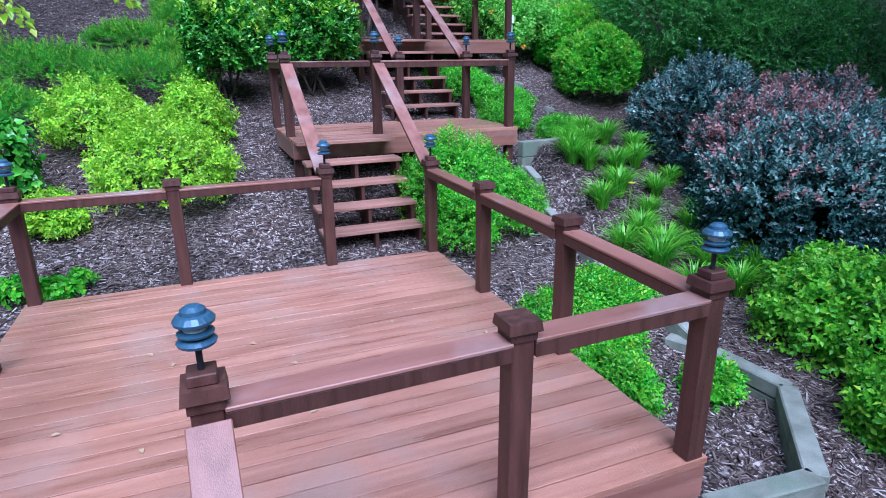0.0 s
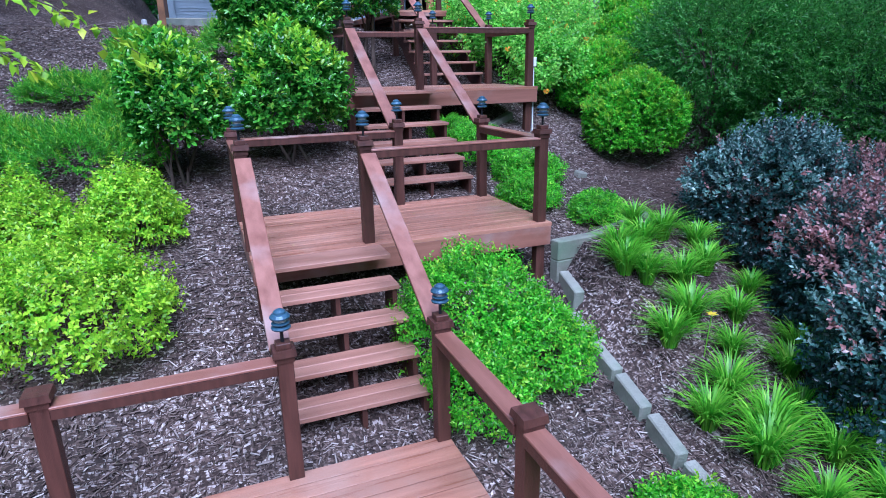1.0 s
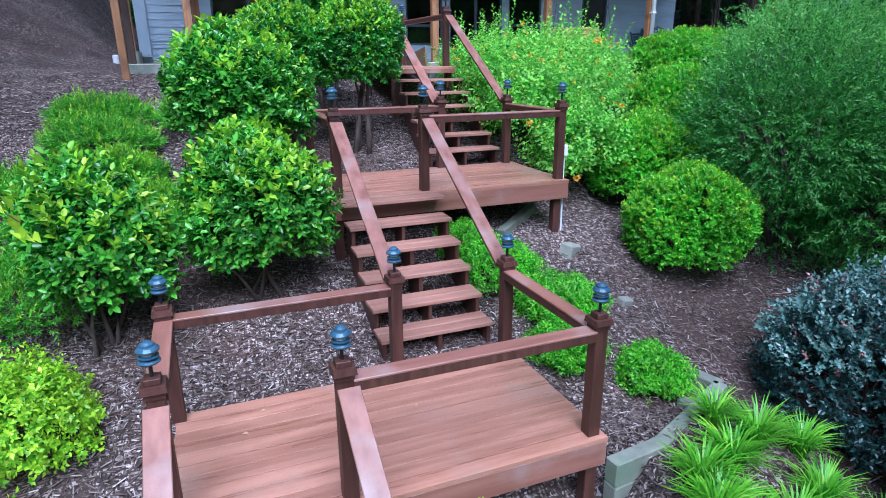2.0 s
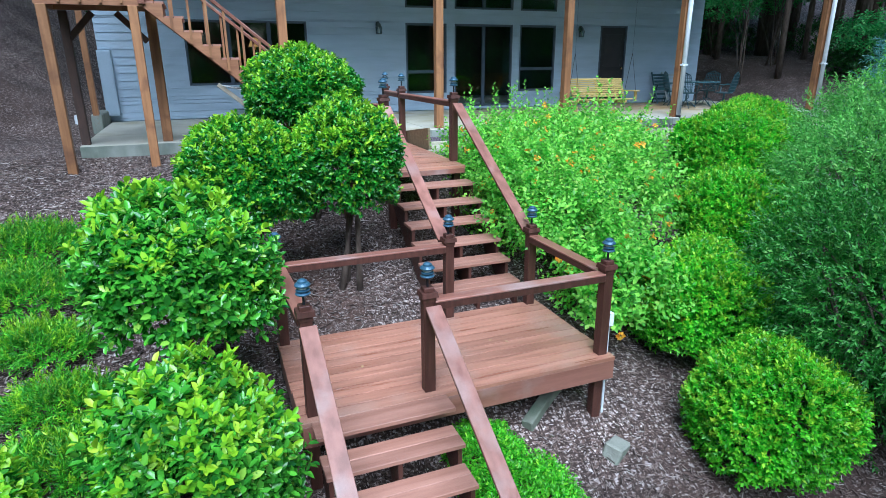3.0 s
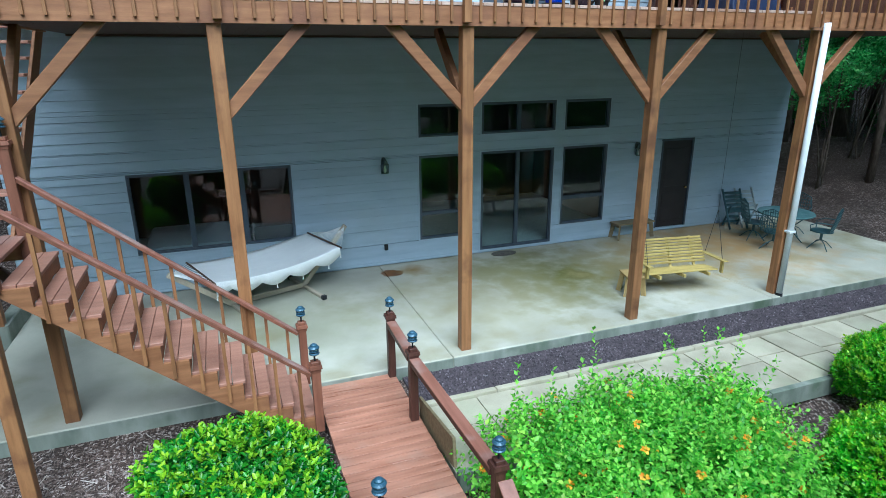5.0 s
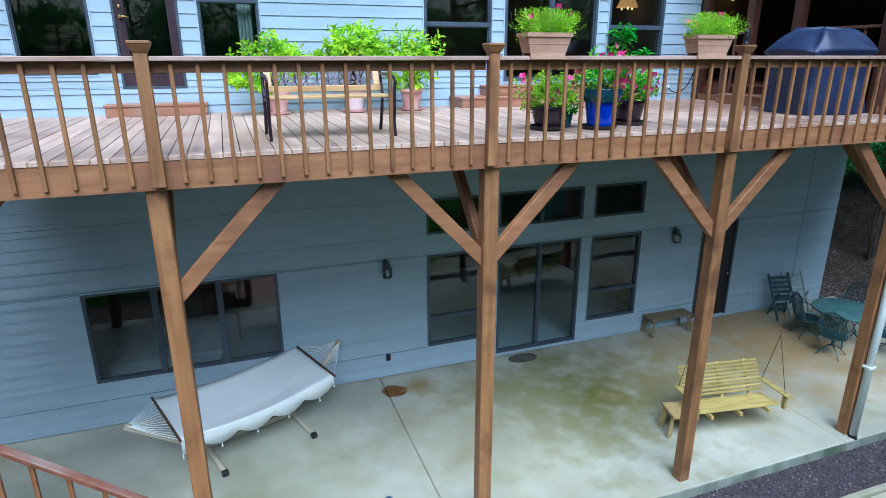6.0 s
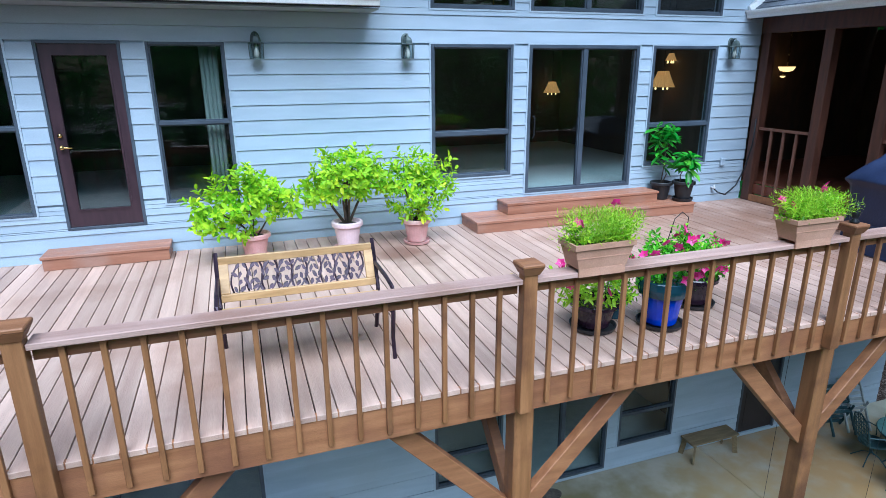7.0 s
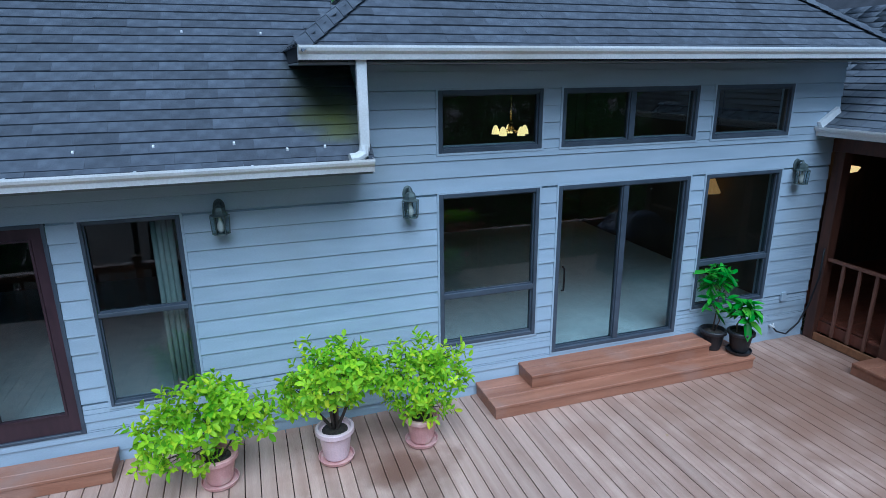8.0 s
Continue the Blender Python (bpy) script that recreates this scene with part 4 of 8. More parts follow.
tagged(new("bark_chips", raw_mesh("bark_chips", V, F, CHIP)), "loose grey-brown shredded bark chips on the slope", "mulch", kind="stuff")


# ---- garden decks and steps ----
def post_lamp(at):
    """A tiered path lamp on a thin stem."""
    lamp = thing("post_lamp", at, "small blue-green tiered metal lamp on a thin stem on a post", "garden lamp", "post lamps")
    bm = bmesh.new()
    tube(bm, (0, 0, 0), (0, 0, 0.1), 0.011, n=8)
    part("stem", bm, BLACKISH, lamp)
    bm = bmesh.new()
    lathe(bm, [(0.03, 0.085), (0.058, 0.09), (0.062, 0.1), (0.045, 0.112), (0.03, 0.114)], 18)
    part("lower_tier", bm, LAMPBLUE, lamp, smooth=False)
    bm = bmesh.new()
    lathe(bm, [(0.034, 0.113), (0.037, 0.118), (0.037, 0.158), (0.034, 0.163)], 16)
    part("lens", bm, LENS, lamp, "frosted grey lens", smooth=True)
    bm = bmesh.new()
    lathe(bm, [(0.03, 0.121), (0.055, 0.123), (0.057, 0.13), (0.04, 0.138), (0.03, 0.139)], 18)
    part("middle_tier", bm, LAMPBLUE, lamp)
    bm = bmesh.new()
    lathe(bm, [(0.04, 0.16), (0.062, 0.162), (0.064, 0.172), (0.05, 0.188), (0.04, 0.192), (0.038, 0.205), (0.022, 0.216), (0.008, 0.219)], 18)
    part("hood", bm, LAMPBLUE, lamp)
    return lamp


LENS = mat("frosted_lens", (0.42, 0.46, 0.44), (0.54, 0.57, 0.54), 5, 0.3, 0, 50)
FIRST_LAMP = []


def add_lamp(x, y, z):
    if not FIRST_LAMP:
        FIRST_LAMP.append(post_lamp((x, y, z)))
    else:
        copy_thing(FIRST_LAMP[0], pose(x, y, z, 0, 0, (x * 47 + y * 31) % 60))


def rail_post(parent, x, y, z0, top, lamp=False, wide=0.1, wood=POSTWOOD):
    """A square post with a moulded cap; the cap's top is at top."""
    bm = bmesh.new()
    h = wide / 2
    box(bm, x - h, x + h, y - h, y + h, z0, top - 0.055, 0.004)
    p = part("post", bm, wood, parent)
    bm = bmesh.new()
    c = wide / 2 + 0.026
    box(bm, x - h - 0.008, x + h + 0.008, y - h - 0.008, y + h + 0.008, top - 0.085, top - 0.045)
    vs = box(bm, x - c, x + c, y - c, y + c, top - 0.044, top)
    for v in vs:
        if v.co.z > top - 0.01:
            v.co.x, v.co.y = x + (v.co.x - x) * 0.9, y + (v.co.y - y) * 0.9
        else:
            v.co.x, v.co.y = x + (v.co.x - x) * 0.98, y + (v.co.y - y) * 0.98
    if lamp:
        box(bm, x - 0.046, x + 0.046, y - 0.046, y + 0.046, top + 0.001, top + 0.04, 0.004)
    part("cap", bm, wood, p)
    if lamp:
        add_lamp(x, y, top + 0.04)
    return p


def rail(parent, a, b, wide=0.13, high=0.085, wood=POSTWOOD):
    """A top rail whose upper face runs from a to b; paler top strip and dark body put lit top and shaded sides into the
    colour.
    """
    lower, cap = Vector((0, 0, -high / 2 - 0.008)), Vector((0, 0, -0.009))
    r = beampart("rail", Vector(a) + lower, Vector(b) + lower, wide - 0.008, high - 0.02, wood, parent, 0.004)
    # Thin paler strip that paints the light falling on the rail's top.
    beampart("rail_cap", Vector(a) + cap, Vector(b) + cap, wide, 0.018, RAILWOOD_X if abs(b[0] - a[0]) > abs(b[1] - a[1]) else RAILWOOD, parent, 0.004)
    return r


def board_floor(parent, x0, x1, y0, y1, top, along="x", width=0.14, thick=0.038, gap=0.009, material=REDWOOD, rng=random.Random(3)):
    """Deck boards as single pieces."""
    lo, hi = (y0, y1) if along == "x" else (x0, x1)
    n = max(1, round((hi - lo) / width))
    w = (hi - lo) / n
    for k in range(n):
        a, b = lo + k * w + gap / 2, lo + (k + 1) * w - gap / 2
        dz, e = rng.uniform(-0.0015, 0.0015), rng.uniform(-0.004, 0.004)
        bm = bmesh.new()
        if along == "x":
            box(bm, x0 + e, x1 + e, a, b, top - thick + dz, top + dz, 0.0018)
        else:
            box(bm, a, b, y0 + e, y1 + e, top - thick + dz, top + dz, 0.0018)
        part("board", bm, material, parent)


def flight(name, label, x0, x1, y0, z0, z1, y1, risers, posts_under=True):
    """Open wooden steps rising along y from (y0, z0) to a floor edge at (y1, z1)."""
    st = thing(name, ((x0 + x1) / 2, y0, z0), label, "stairs")
    o = Vector(((x0 + x1) / 2, y0, z0))
    rise, run = (z1 - z0) / risers, (y1 - y0) / (risers - 1)
    X0, X1 = x0 - o.x, x1 - o.x
    for k in range(1, risers):
        z = k * rise
        ya = (k - 1) * run - 0.03
        for j in range(2):
            bm = bmesh.new()
            w = (run + 0.03) / 2
            box(bm, X0, X1, ya + j * w + 0.002, ya + (j + 1) * w - 0.002, z - 0.04, z, 0.004)
            part("tread", bm, STEPWOOD, st)
    # Cut stringers at both sides, and a middle one.
    for xs in (X0 + 0.02, (X0 + X1) / 2, X1 - 0.02 - 0.038):
        prof = []
        for k in range(1, risers):
            prof += [((k - 1) * run, (k - 1) * rise), ((k - 1) * run, k * rise - 0.041)]
        yl, zl = (risers - 1) * run, (risers - 1) * rise
        prof += [(yl, zl - 0.041), (yl, zl - 0.28), (0.22, -0.16), (0.0, -0.24)]
        bm = bmesh.new()
        a = [bm.verts.new((xs, p[0], p[1])) for p in prof]
        b = [bm.verts.new((xs + 0.038, p[0], p[1])) for p in prof]
        bm.faces.new(a)
        bm.faces.new(list(reversed(b)))
        for k in range(len(a)):
            bm.faces.new((a[k], a[(k + 1) % len(a)], b[(k + 1) % len(a)], b[k]))
        part("stringer", bm, POSTWOOD, st)
    return st


def landing(name, label, x0, x1, y0, y1, z, legs, along="x", fascia=0.2):
    d = thing(name, ((x0 + x1) / 2, (y0 + y1) / 2, z), label, "deck")
    inv = Matrix.Translation((-(x0 + x1) / 2, -(y0 + y1) / 2, -z))
    before = set(scene.objects)
    board_floor(d, x0, x1, y0, y1, z, along)
    for b in ((x0 + 0.01, x1 - 0.01, y0 + 0.005, y0 + 0.043), (x0 + 0.01, x1 - 0.01, y1 - 0.043, y1 - 0.005)):
        boxpart("fascia", (*b, z - 0.039 - fascia, z - 0.039), RAILWOOD_X, d, 0.003)
    for b in ((x0 + 0.005, x0 + 0.043), (x1 - 0.043, x1 - 0.005)):
        boxpart("fascia", (*b, y0 + 0.044, y1 - 0.044, z - 0.039 - fascia, z - 0.039), RAILWOOD, d, 0.003)
    k = x0 + 0.4
    while k < x1 - 0.2:
        boxpart("joist", (k, k + 0.038, y0 + 0.044, y1 - 0.044, z - 0.039 - fascia + 0.02, z - 0.04), DARKWOOD, d)
        k += 0.4
    for x, y in legs:
        boxpart("leg", (x - 0.05, x + 0.05, y - 0.05, y + 0.05, float(ground_z(x, y)) - 0.25, z - 0.04), POSTWOOD, d, 0.004)
    for ob in set(scene.objects) - before:
        if ob.parent == d:
            ob.matrix_basis = inv @ ob.matrix_basis
    return d


def rails(name, label, floor, posts, links, extra=()):
    """Posts (x, y, lamp) on a floor at height floor, rails between those named in links; extra: sloping rails."""
    r = thing(name, (posts[0][0], posts[0][1], floor), label, "railing")
    o = Vector((posts[0][0], posts[0][1], floor))
    before = set(scene.objects)
    top = floor + 0.955
    for x, y, lamp in posts:
        rail_post(r, x, y, floor, top, lamp)
    rz = floor + 0.875
    for i, j in links:
        a, b = Vector((*posts[i][:2], rz)), Vector((*posts[j][:2], rz))
        d = (b - a).normalized() * 0.051
        rail(r, a + d, b - d)
    for a, b in extra:
        a, b = Vector(a), Vector(b)
        d = (b - a).normalized()
        rail(r, a + d * 0.06, b - d * 0.06, 0.14, 0.045)
    inv = Matrix.Translation(-o)
    for ob in set(scene.objects) - before:
        if ob.parent == r:
            ob.matrix_basis = inv @ ob.matrix_basis
    return r


Z1, Z2, Z3, Z4 = 1.575, 2.605, 3.824, 5.2
landing("lower_deck", "wide red-brown stained wooden garden deck with worn boards", -1.1, 2.58, 2.2, 5.92, Z1, [(-1.03, 2.3), (2.5, 2.3), (0.3, 2.3), (2.5, 4.6), (-1.03, 4.6)])
landing("garden_landing", "red-brown stained wooden landing between two flights", 1.42, 4.44, 7.53, 9.08, Z2, [(1.5, 7.7), (4.34, 7.63), (1.5, 9.0), (4.34, 9.0)])
boxpart("landing_nosing", (1.42, 2.58, 7.21, 7.528, Z2 - 0.04, Z2), STEPWOOD, bpy.data.objects["garden_landing"], 0.004).matrix_basis = Matrix.Translation((-(1.42 + 4.44) / 2, -(7.53 + 9.08) / 2, -Z2))
landing("garden_landing", "red-brown stained wooden landing raised on legs over mulch", 3.1, 6.2, 10.86, 12.45, Z3, [(3.2, 10.99), (6.08, 10.99), (3.2, 12.38), (6.08, 12.38)])
boxpart("landing_nosing", (3.18, 4.37, 10.63, 10.858, Z3 - 0.04, Z3), STEPWOOD, bpy.data.objects["garden_landing.001"], 0.004).matrix_basis = Matrix.Translation((-(3.1 + 6.2) / 2, -(10.86 + 12.45) / 2, -Z3))
landing("walkway", "narrow red-brown stained wooden walkway to the patio", 4.96, 6.08, 14.33, 18.19, Z4, [(5.02, 14.5), (6.0, 14.5), (5.02, 17.0), (6.0, 17.0)], fascia=0.07)

flight("garden_steps", "open red-brown wooden garden steps with no risers", 1.47, 2.58, 6.25, Z1, Z2, 7.25, 5)
flight("garden_steps", "open red-brown wooden garden steps with no risers", 3.2, 4.36, 9.34, Z2, Z3, 10.69, 6)
flight("garden_steps", "open red-brown wooden garden steps with no risers", 4.95, 6.1, 12.68, Z3, Z4, 14.33, 7)
flight("garden_steps", "open red-brown wooden garden steps leading up to the deck", 0.33, 1.45, 0.95, 0.55, Z1, 2.18, 5)

R = 0.885
rails("deck_railing", "red-brown wooden railing round the lower deck", Z1,
      [(1.47, 5.9, 1), (0.15, 5.9, 0), (-1.02, 5.9, 1), (-1.02, 4.63, 0), (-1.02, 3.4, 0), (-1.02, 2.25, 1)], [(0, 1), (1, 2), (2, 3), (3, 4), (4, 5)],
      [((1.46, 7.8, Z2 + R), (1.46, 5.93, Z1 + R))])
rails("deck_railing", "red-brown wooden railing round the lower deck", Z1,
      [(2.53, 5.9, 1), (2.525, 4.67, 0), (2.525, 3.46, 0), (2.5, 2.26, 1), (1.48, 2.23, 0), (0.33, 2.2, 1)], [(0, 1), (1, 2), (2, 3), (3, 4), (4, 5)],
      [((2.51, 7.6, Z2 + R), (2.53, 5.93, Z1 + R)), ((0.33, 2.17, Z1 + R), (0.36, 0.6, 0.55 + R))])
rails("landing_railing", "red-brown wooden railing on the garden landing", Z2,
      [(1.455, 7.85, 1), (1.45, 9.0, 1), (3.25, 9.0, 1)], [(0, 1), (1, 2)], [((3.22, 10.95, Z3 + R), (3.245, 9.03, Z2 + R))])
rails("landing_railing", "red-brown wooden railing on the garden landing", Z2,
      [(2.5, 7.64, 1), (4.34, 7.63, 1), (4.325, 9.0, 1)], [(0, 1), (1, 2)], [((4.27, 10.95, Z3 + R), (4.32, 9.03, Z2 + R))])
rails("landing_railing", "red-brown wooden railing on the garden landing", Z3,
      [(3.216, 10.99, 1), (3.17, 12.4, 1), (5.02, 12.39, 1)], [(0, 1), (1, 2)], [((4.97, 14.58, Z4 + R), (5.0, 12.42, Z3 + R))])
rails("landing_railing", "red-brown wooden railing on the garden landing", Z3,
      [(4.256, 10.99, 1), (6.1, 10.99, 1), (6.07, 12.39, 1)], [(0, 1), (1, 2)], [((6.08, 14.7, Z4 + R), (6.07, 12.42, Z3 + R))])
rails("walkway_railing", "red-brown wooden railing along the walkway", Z4, [(6.07, 14.76, 1), (6.0, 17.0, 1), (6.03, 18.12, 1)], [(0, 1), (1, 2)])
rails("walkway_railing", "red-brown wooden post and short rail by the walkway", Z4, [(4.97, 14.62, 1), (4.42, 15.0, 0)], [(0, 1)])


# ---- house ----
WALL_Y = 22.575
WIDE = (7.94, 9.12), (9.36, 11.16), (11.4, 12.59)
LOW_HOLES = [(*WIDE[0], 5.74, 7.56), (*WIDE[1], 5.34, 7.56), (*WIDE[2], 5.73, 7.56), (*WIDE[0], 7.94, 8.6), (*WIDE[1], 7.94, 8.6), (*WIDE[2], 7.94, 8.6), (2.46, 5.33, 6.05, 7.55), (14.17, 15.15, 5.34, 7.58)]
UP_HOLES = [(*WIDE[0], 10.84, 12.61), (*WIDE[1], 10.55, 12.61), (*WIDE[2], 10.83, 12.61), (*WIDE[0], 13.04, 13.67), (*WIDE[1], 13.04, 13.67), (*WIDE[2], 13.04, 13.67), (4.585, 5.42, 10.77, 12.61), (3.5, 4.335, 10.53, 12.62), (2.3, 3.225, 10.72, 12.6)]


def cells(x0, x1, z0, z1, holes):
    """The rectangle less its holes, as rectangles."""
    zs = sorted({z0, z1, *(z for h in holes for z in h[2:] if z0 < z < z1)})
    out = []
    for a, b in zip(zs, zs[1:]):
        cuts = sorted((h[0], h[1]) for h in holes if h[2] < (a + b) / 2 < h[3])
        x = x0
        for c, d in cuts:
            if c > x:
                out.append((x, min(c, x1), a, b))
            x = max(x, d)
        if x < x1:
            out.append((x, x1, a, b))
    return out


def siding(parent, x0, x1, z0, z1, holes, lap=0.1785):
    """Lapped boards, every length a piece of its own, thicker at its lower edge."""
    n = math.ceil((z1 - z0) / lap)
    for k in range(n):
        a, b = z0 + k * lap, min(z0 + (k + 1) * lap, z1)
        for c in cells(x0, x1, a, b, holes):
            if c[1] - c[0] < 0.02 or c[3] - c[2] < 0.012:
                continue
            t0, t1 = 0.02 - 0.014 * (c[2] - a) / lap, 0.02 - 0.014 * (c[3] - a) / lap
            bm = bmesh.new()
            vs = box(bm, c[0], c[1], WALL_Y - 0.001, WALL_Y + 0.012, c[2], c[3] - 0.005)
            for v in vs:
                if v.co.y < WALL_Y + 0.005:
                    v.co.y = WALL_Y - (t0 if v.co.z < (c[2] + c[3]) / 2 else t1)
            part("siding_board", bm, SIDING, parent)


def wall_body(name, label, x0, x1, z0, z1, holes):
    bm = bmesh.new()
    for c in cells(x0, x1, z0, z1, holes):
        box(bm, c[0], c[1], WALL_Y + 0.013, WALL_Y + 0.16, c[2], c[3])
    w = new(name, mesh_of(name, bm, TRIMGREY))
    return tagged(w, label, "wall", kind="structure")


low_wall = wall_body("wall_lower", "blue-grey lap siding on the lower storey", 0.62, 18.1, 5.0, 10.12, LOW_HOLES)
up_wall = wall_body("wall_upper", "blue-grey lap siding on the upper storey", 0.62, 13.42, 10.12, 13.1, [h for h in UP_HOLES if h[2] < 13] )
high_wall = wall_body("wall_clerestory", "blue-grey lap siding round the high windows", 7.16, 13.42, 13.1, 14.02, [(h[0], h[1], 13.1, h[3]) for h in UP_HOLES if h[2] > 13])
WINDOWS = [0]


def window(h, splits=(), bars=(), label="dark slate-framed window with clear glass", fw=0.045, name="window", bar=0.03):
    """splits: upright bars (x); bars: level bars (z)."""
    WINDOWS[0] += 1
    x0, x1, z0, z1 = h
    w = tagged(new(f"{name}_{WINDOWS[0]}"), label, name, kind="structure")
    f, y0, y1 = fw, WALL_Y - 0.028, WALL_Y + 0.09
    for nm, b in (("frame", (x0, x0 + f, y0, y1, z0, z1)), ("frame", (x1 - f, x1, y0, y1, z0, z1)), ("frame", (x0 + f, x1 - f, y0, y1, z1 - f, z1)), ("frame", (x0 + f, x1 - f, y0, y1, z0, z0 + f))):
        boxpart(nm, b, FRAME, w, 0.004)
    # Slim outer trim round the frame.
    t = 0.022
    for b in ((x0 - t, x0, z0 - t, z1 + t), (x1, x1 + t, z0 - t, z1 + t)):
        boxpart("trim", (b[0], b[1], y0 + 0.004, WALL_Y + 0.01, b[2], b[3]), TRIMGREY, w)
    for b in ((z1, z1 + t), (z0 - t, z0)):
        boxpart("trim", (x0, x1, y0 + 0.004, WALL_Y + 0.01, *b), TRIMGREY, w)
    xs, zs = [x0 + f, *splits, x1 - f], [z0 + f, *bars, z1 - f]
    for x in splits:
        boxpart("mullion", (x - 0.035, x + 0.035, y0 + 0.012, y1 - 0.01, z0 + f, z1 - f), FRAME, w, 0.003)
    for z in bars:
        for a, b in zip(xs, xs[1:]):
            boxpart("crossbar", (a + (0.035 if a in splits else 0), b - (0.035 if b in splits else 0), y0 + 0.006, y1 - 0.012, z - bar, z + bar), FRAME, w, 0.003)
    for a, b in zip(xs, xs[1:]):
        for c, d in zip(zs, zs[1:]):
            g = boxpart("pane", (a + (0.03 if a in splits else 0), b - (0.03 if b in splits else 0), WALL_Y + 0.03, WALL_Y + 0.034, c + (bar - 0.005 if c in bars else 0), d - (bar - 0.005 if d in bars else 0)), GLASS, w)
            g.visible_shadow = False
            s = 0.015
            bm = bmesh.new()
            aa, bb, cc, dd = a + (0.035 if a in splits else 0), b - (0.035 if b in splits else 0), c + (bar if c in bars else 0), d - (bar if d in bars else 0)
            for q in ((aa, aa + s, cc, dd), (bb - s, bb, cc, dd), (aa + s, bb - s, cc, cc + s), (aa + s, bb - s, dd - s, dd)):
                box(bm, q[0], q[1], WALL_Y + 0.005, WALL_Y + 0.028, q[2], q[3])
            part("sash", bm, FRAME, w)
    return w


window(LOW_HOLES[0], bars=(6.31,), label="dark-framed lower window reflecting the garden")
window(LOW_HOLES[1], splits=(10.26,), label="dark-framed sliding glass door onto the patio", name="door")
window(LOW_HOLES[2], bars=(6.36,), label="dark-framed lower window reflecting the garden")
for h, s in zip(LOW_HOLES[3:6], ((), (10.26,), ())):
    window(h, splits=s, label="dark-framed transom window under the deck")
window(LOW_HOLES[6], splits=(3.45, 4.405), label="wide dark-framed three-pane window", fw=0.04)
window(UP_HOLES[0], bars=(11.45,), label="dark slate-framed window with a small lower light")
slider = window(UP_HOLES[1], splits=(10.26,), label="slate-framed sliding glass door onto the deck", name="door", fw=0.05)
window(UP_HOLES[2], bars=(11.45,), label="dark slate-framed window with a small lower light")
for h, s in zip(UP_HOLES[3:6], ((), (10.26,), ())):
    window(h, splits=s, label="dark-framed high window under the eave")
window(UP_HOLES[6], bars=(11.71,), label="slate-framed double-hung window", fw=0.03, bar=0.02)
window(UP_HOLES[8], bars=(11.7,), label="slate-framed double-hung window", fw=0.03, bar=0.02)
bm = bmesh.new()
sweep(bm, [(9.45, WALL_Y - 0.03, 11.35), (9.45, WALL_Y - 0.075, 11.37), (9.45, WALL_Y - 0.08, 11.5), (9.45, WALL_Y - 0.075, 11.63), (9.45, WALL_Y - 0.03, 11.65)], 0.012)
part("handle", bm, BLACKISH, slider, "dark pull handle")

# Maroon glazed door on the upper deck.
d = tagged(new("door_deck"), "closed maroon door with a full glass light and brass handle", "door", kind="structure")
x0, x1, z0, z1 = UP_HOLES[7]
for b in ((x0, x0 + 0.035, z0, z1), (x1 - 0.035, x1, z0, z1), (x0 + 0.035, x1 - 0.035, z1 - 0.035, z1), (x0 + 0.035, x1 - 0.035, z0, z0 + 0.03)):
    boxpart("door_frame", (b[0], b[1], WALL_Y - 0.025, WALL_Y + 0.1, b[2], b[3]), FRAME, d, 0.003)
a0, a1, c0, c1 = x0 + 0.037, x1 - 0.037, z0 + 0.032, z1 - 0.037
gl = (a0 + 0.12, a1 - 0.11, c0 + 0.2, c1 - 0.12)
bm = bmesh.new()
for q in cells(a0, a1, c0, c1, [gl]):
    box(bm, q[0], q[1], WALL_Y + 0.0, WALL_Y + 0.045, q[2], q[3])
leaf_ob = part("door_leaf", bm, DOORWOOD, d)
bm = bmesh.new()
for q in ((gl[0] - 0.02, gl[0], gl[2] - 0.02, gl[3] + 0.02), (gl[1], gl[1] + 0.02, gl[2] - 0.02, gl[3] + 0.02), (gl[0], gl[1], gl[3], gl[3] + 0.02), (gl[0], gl[1], gl[2] - 0.02, gl[2])):
    box(bm, q[0], q[1], WALL_Y - 0.01, WALL_Y, q[2], q[3])
part("moulding", bm, DOORWOOD, leaf_ob)
g = boxpart("pane", (gl[0], gl[1], WALL_Y + 0.02, WALL_Y + 0.024, gl[2], gl[3]), GLASS, leaf_ob)
g.visible_shadow = False
BRASS = mat("brass", (0.55, 0.38, 0.14), (0.7, 0.5, 0.2), 8, 0.25, 0.05, 50, metal=1.0)
bm = bmesh.new()
tube(bm, (a0 + 0.06, WALL_Y - 0.001, z0 + 0.95), (a0 + 0.06, WALL_Y - 0.05, z0 + 0.95), 0.026, 0.02, 12)
sweep(bm, [(a0 + 0.06, WALL_Y - 0.05, z0 + 0.95), (a0 + 0.1, WALL_Y - 0.055, z0 + 0.95), (a0 + 0.17, WALL_Y - 0.05, z0 + 0.945)], 0.011)
part("lever", bm, BRASS, leaf_ob, "brass lever", True)
bm = bmesh.new()
tube(bm, (a0 + 0.06, WALL_Y - 0.001, z0 + 1.08), (a0 + 0.06, WALL_Y - 0.025, z0 + 1.08), 0.026, 0.022, 12)
part("deadbolt", bm, BRASS, leaf_ob, "brass deadbolt", True)

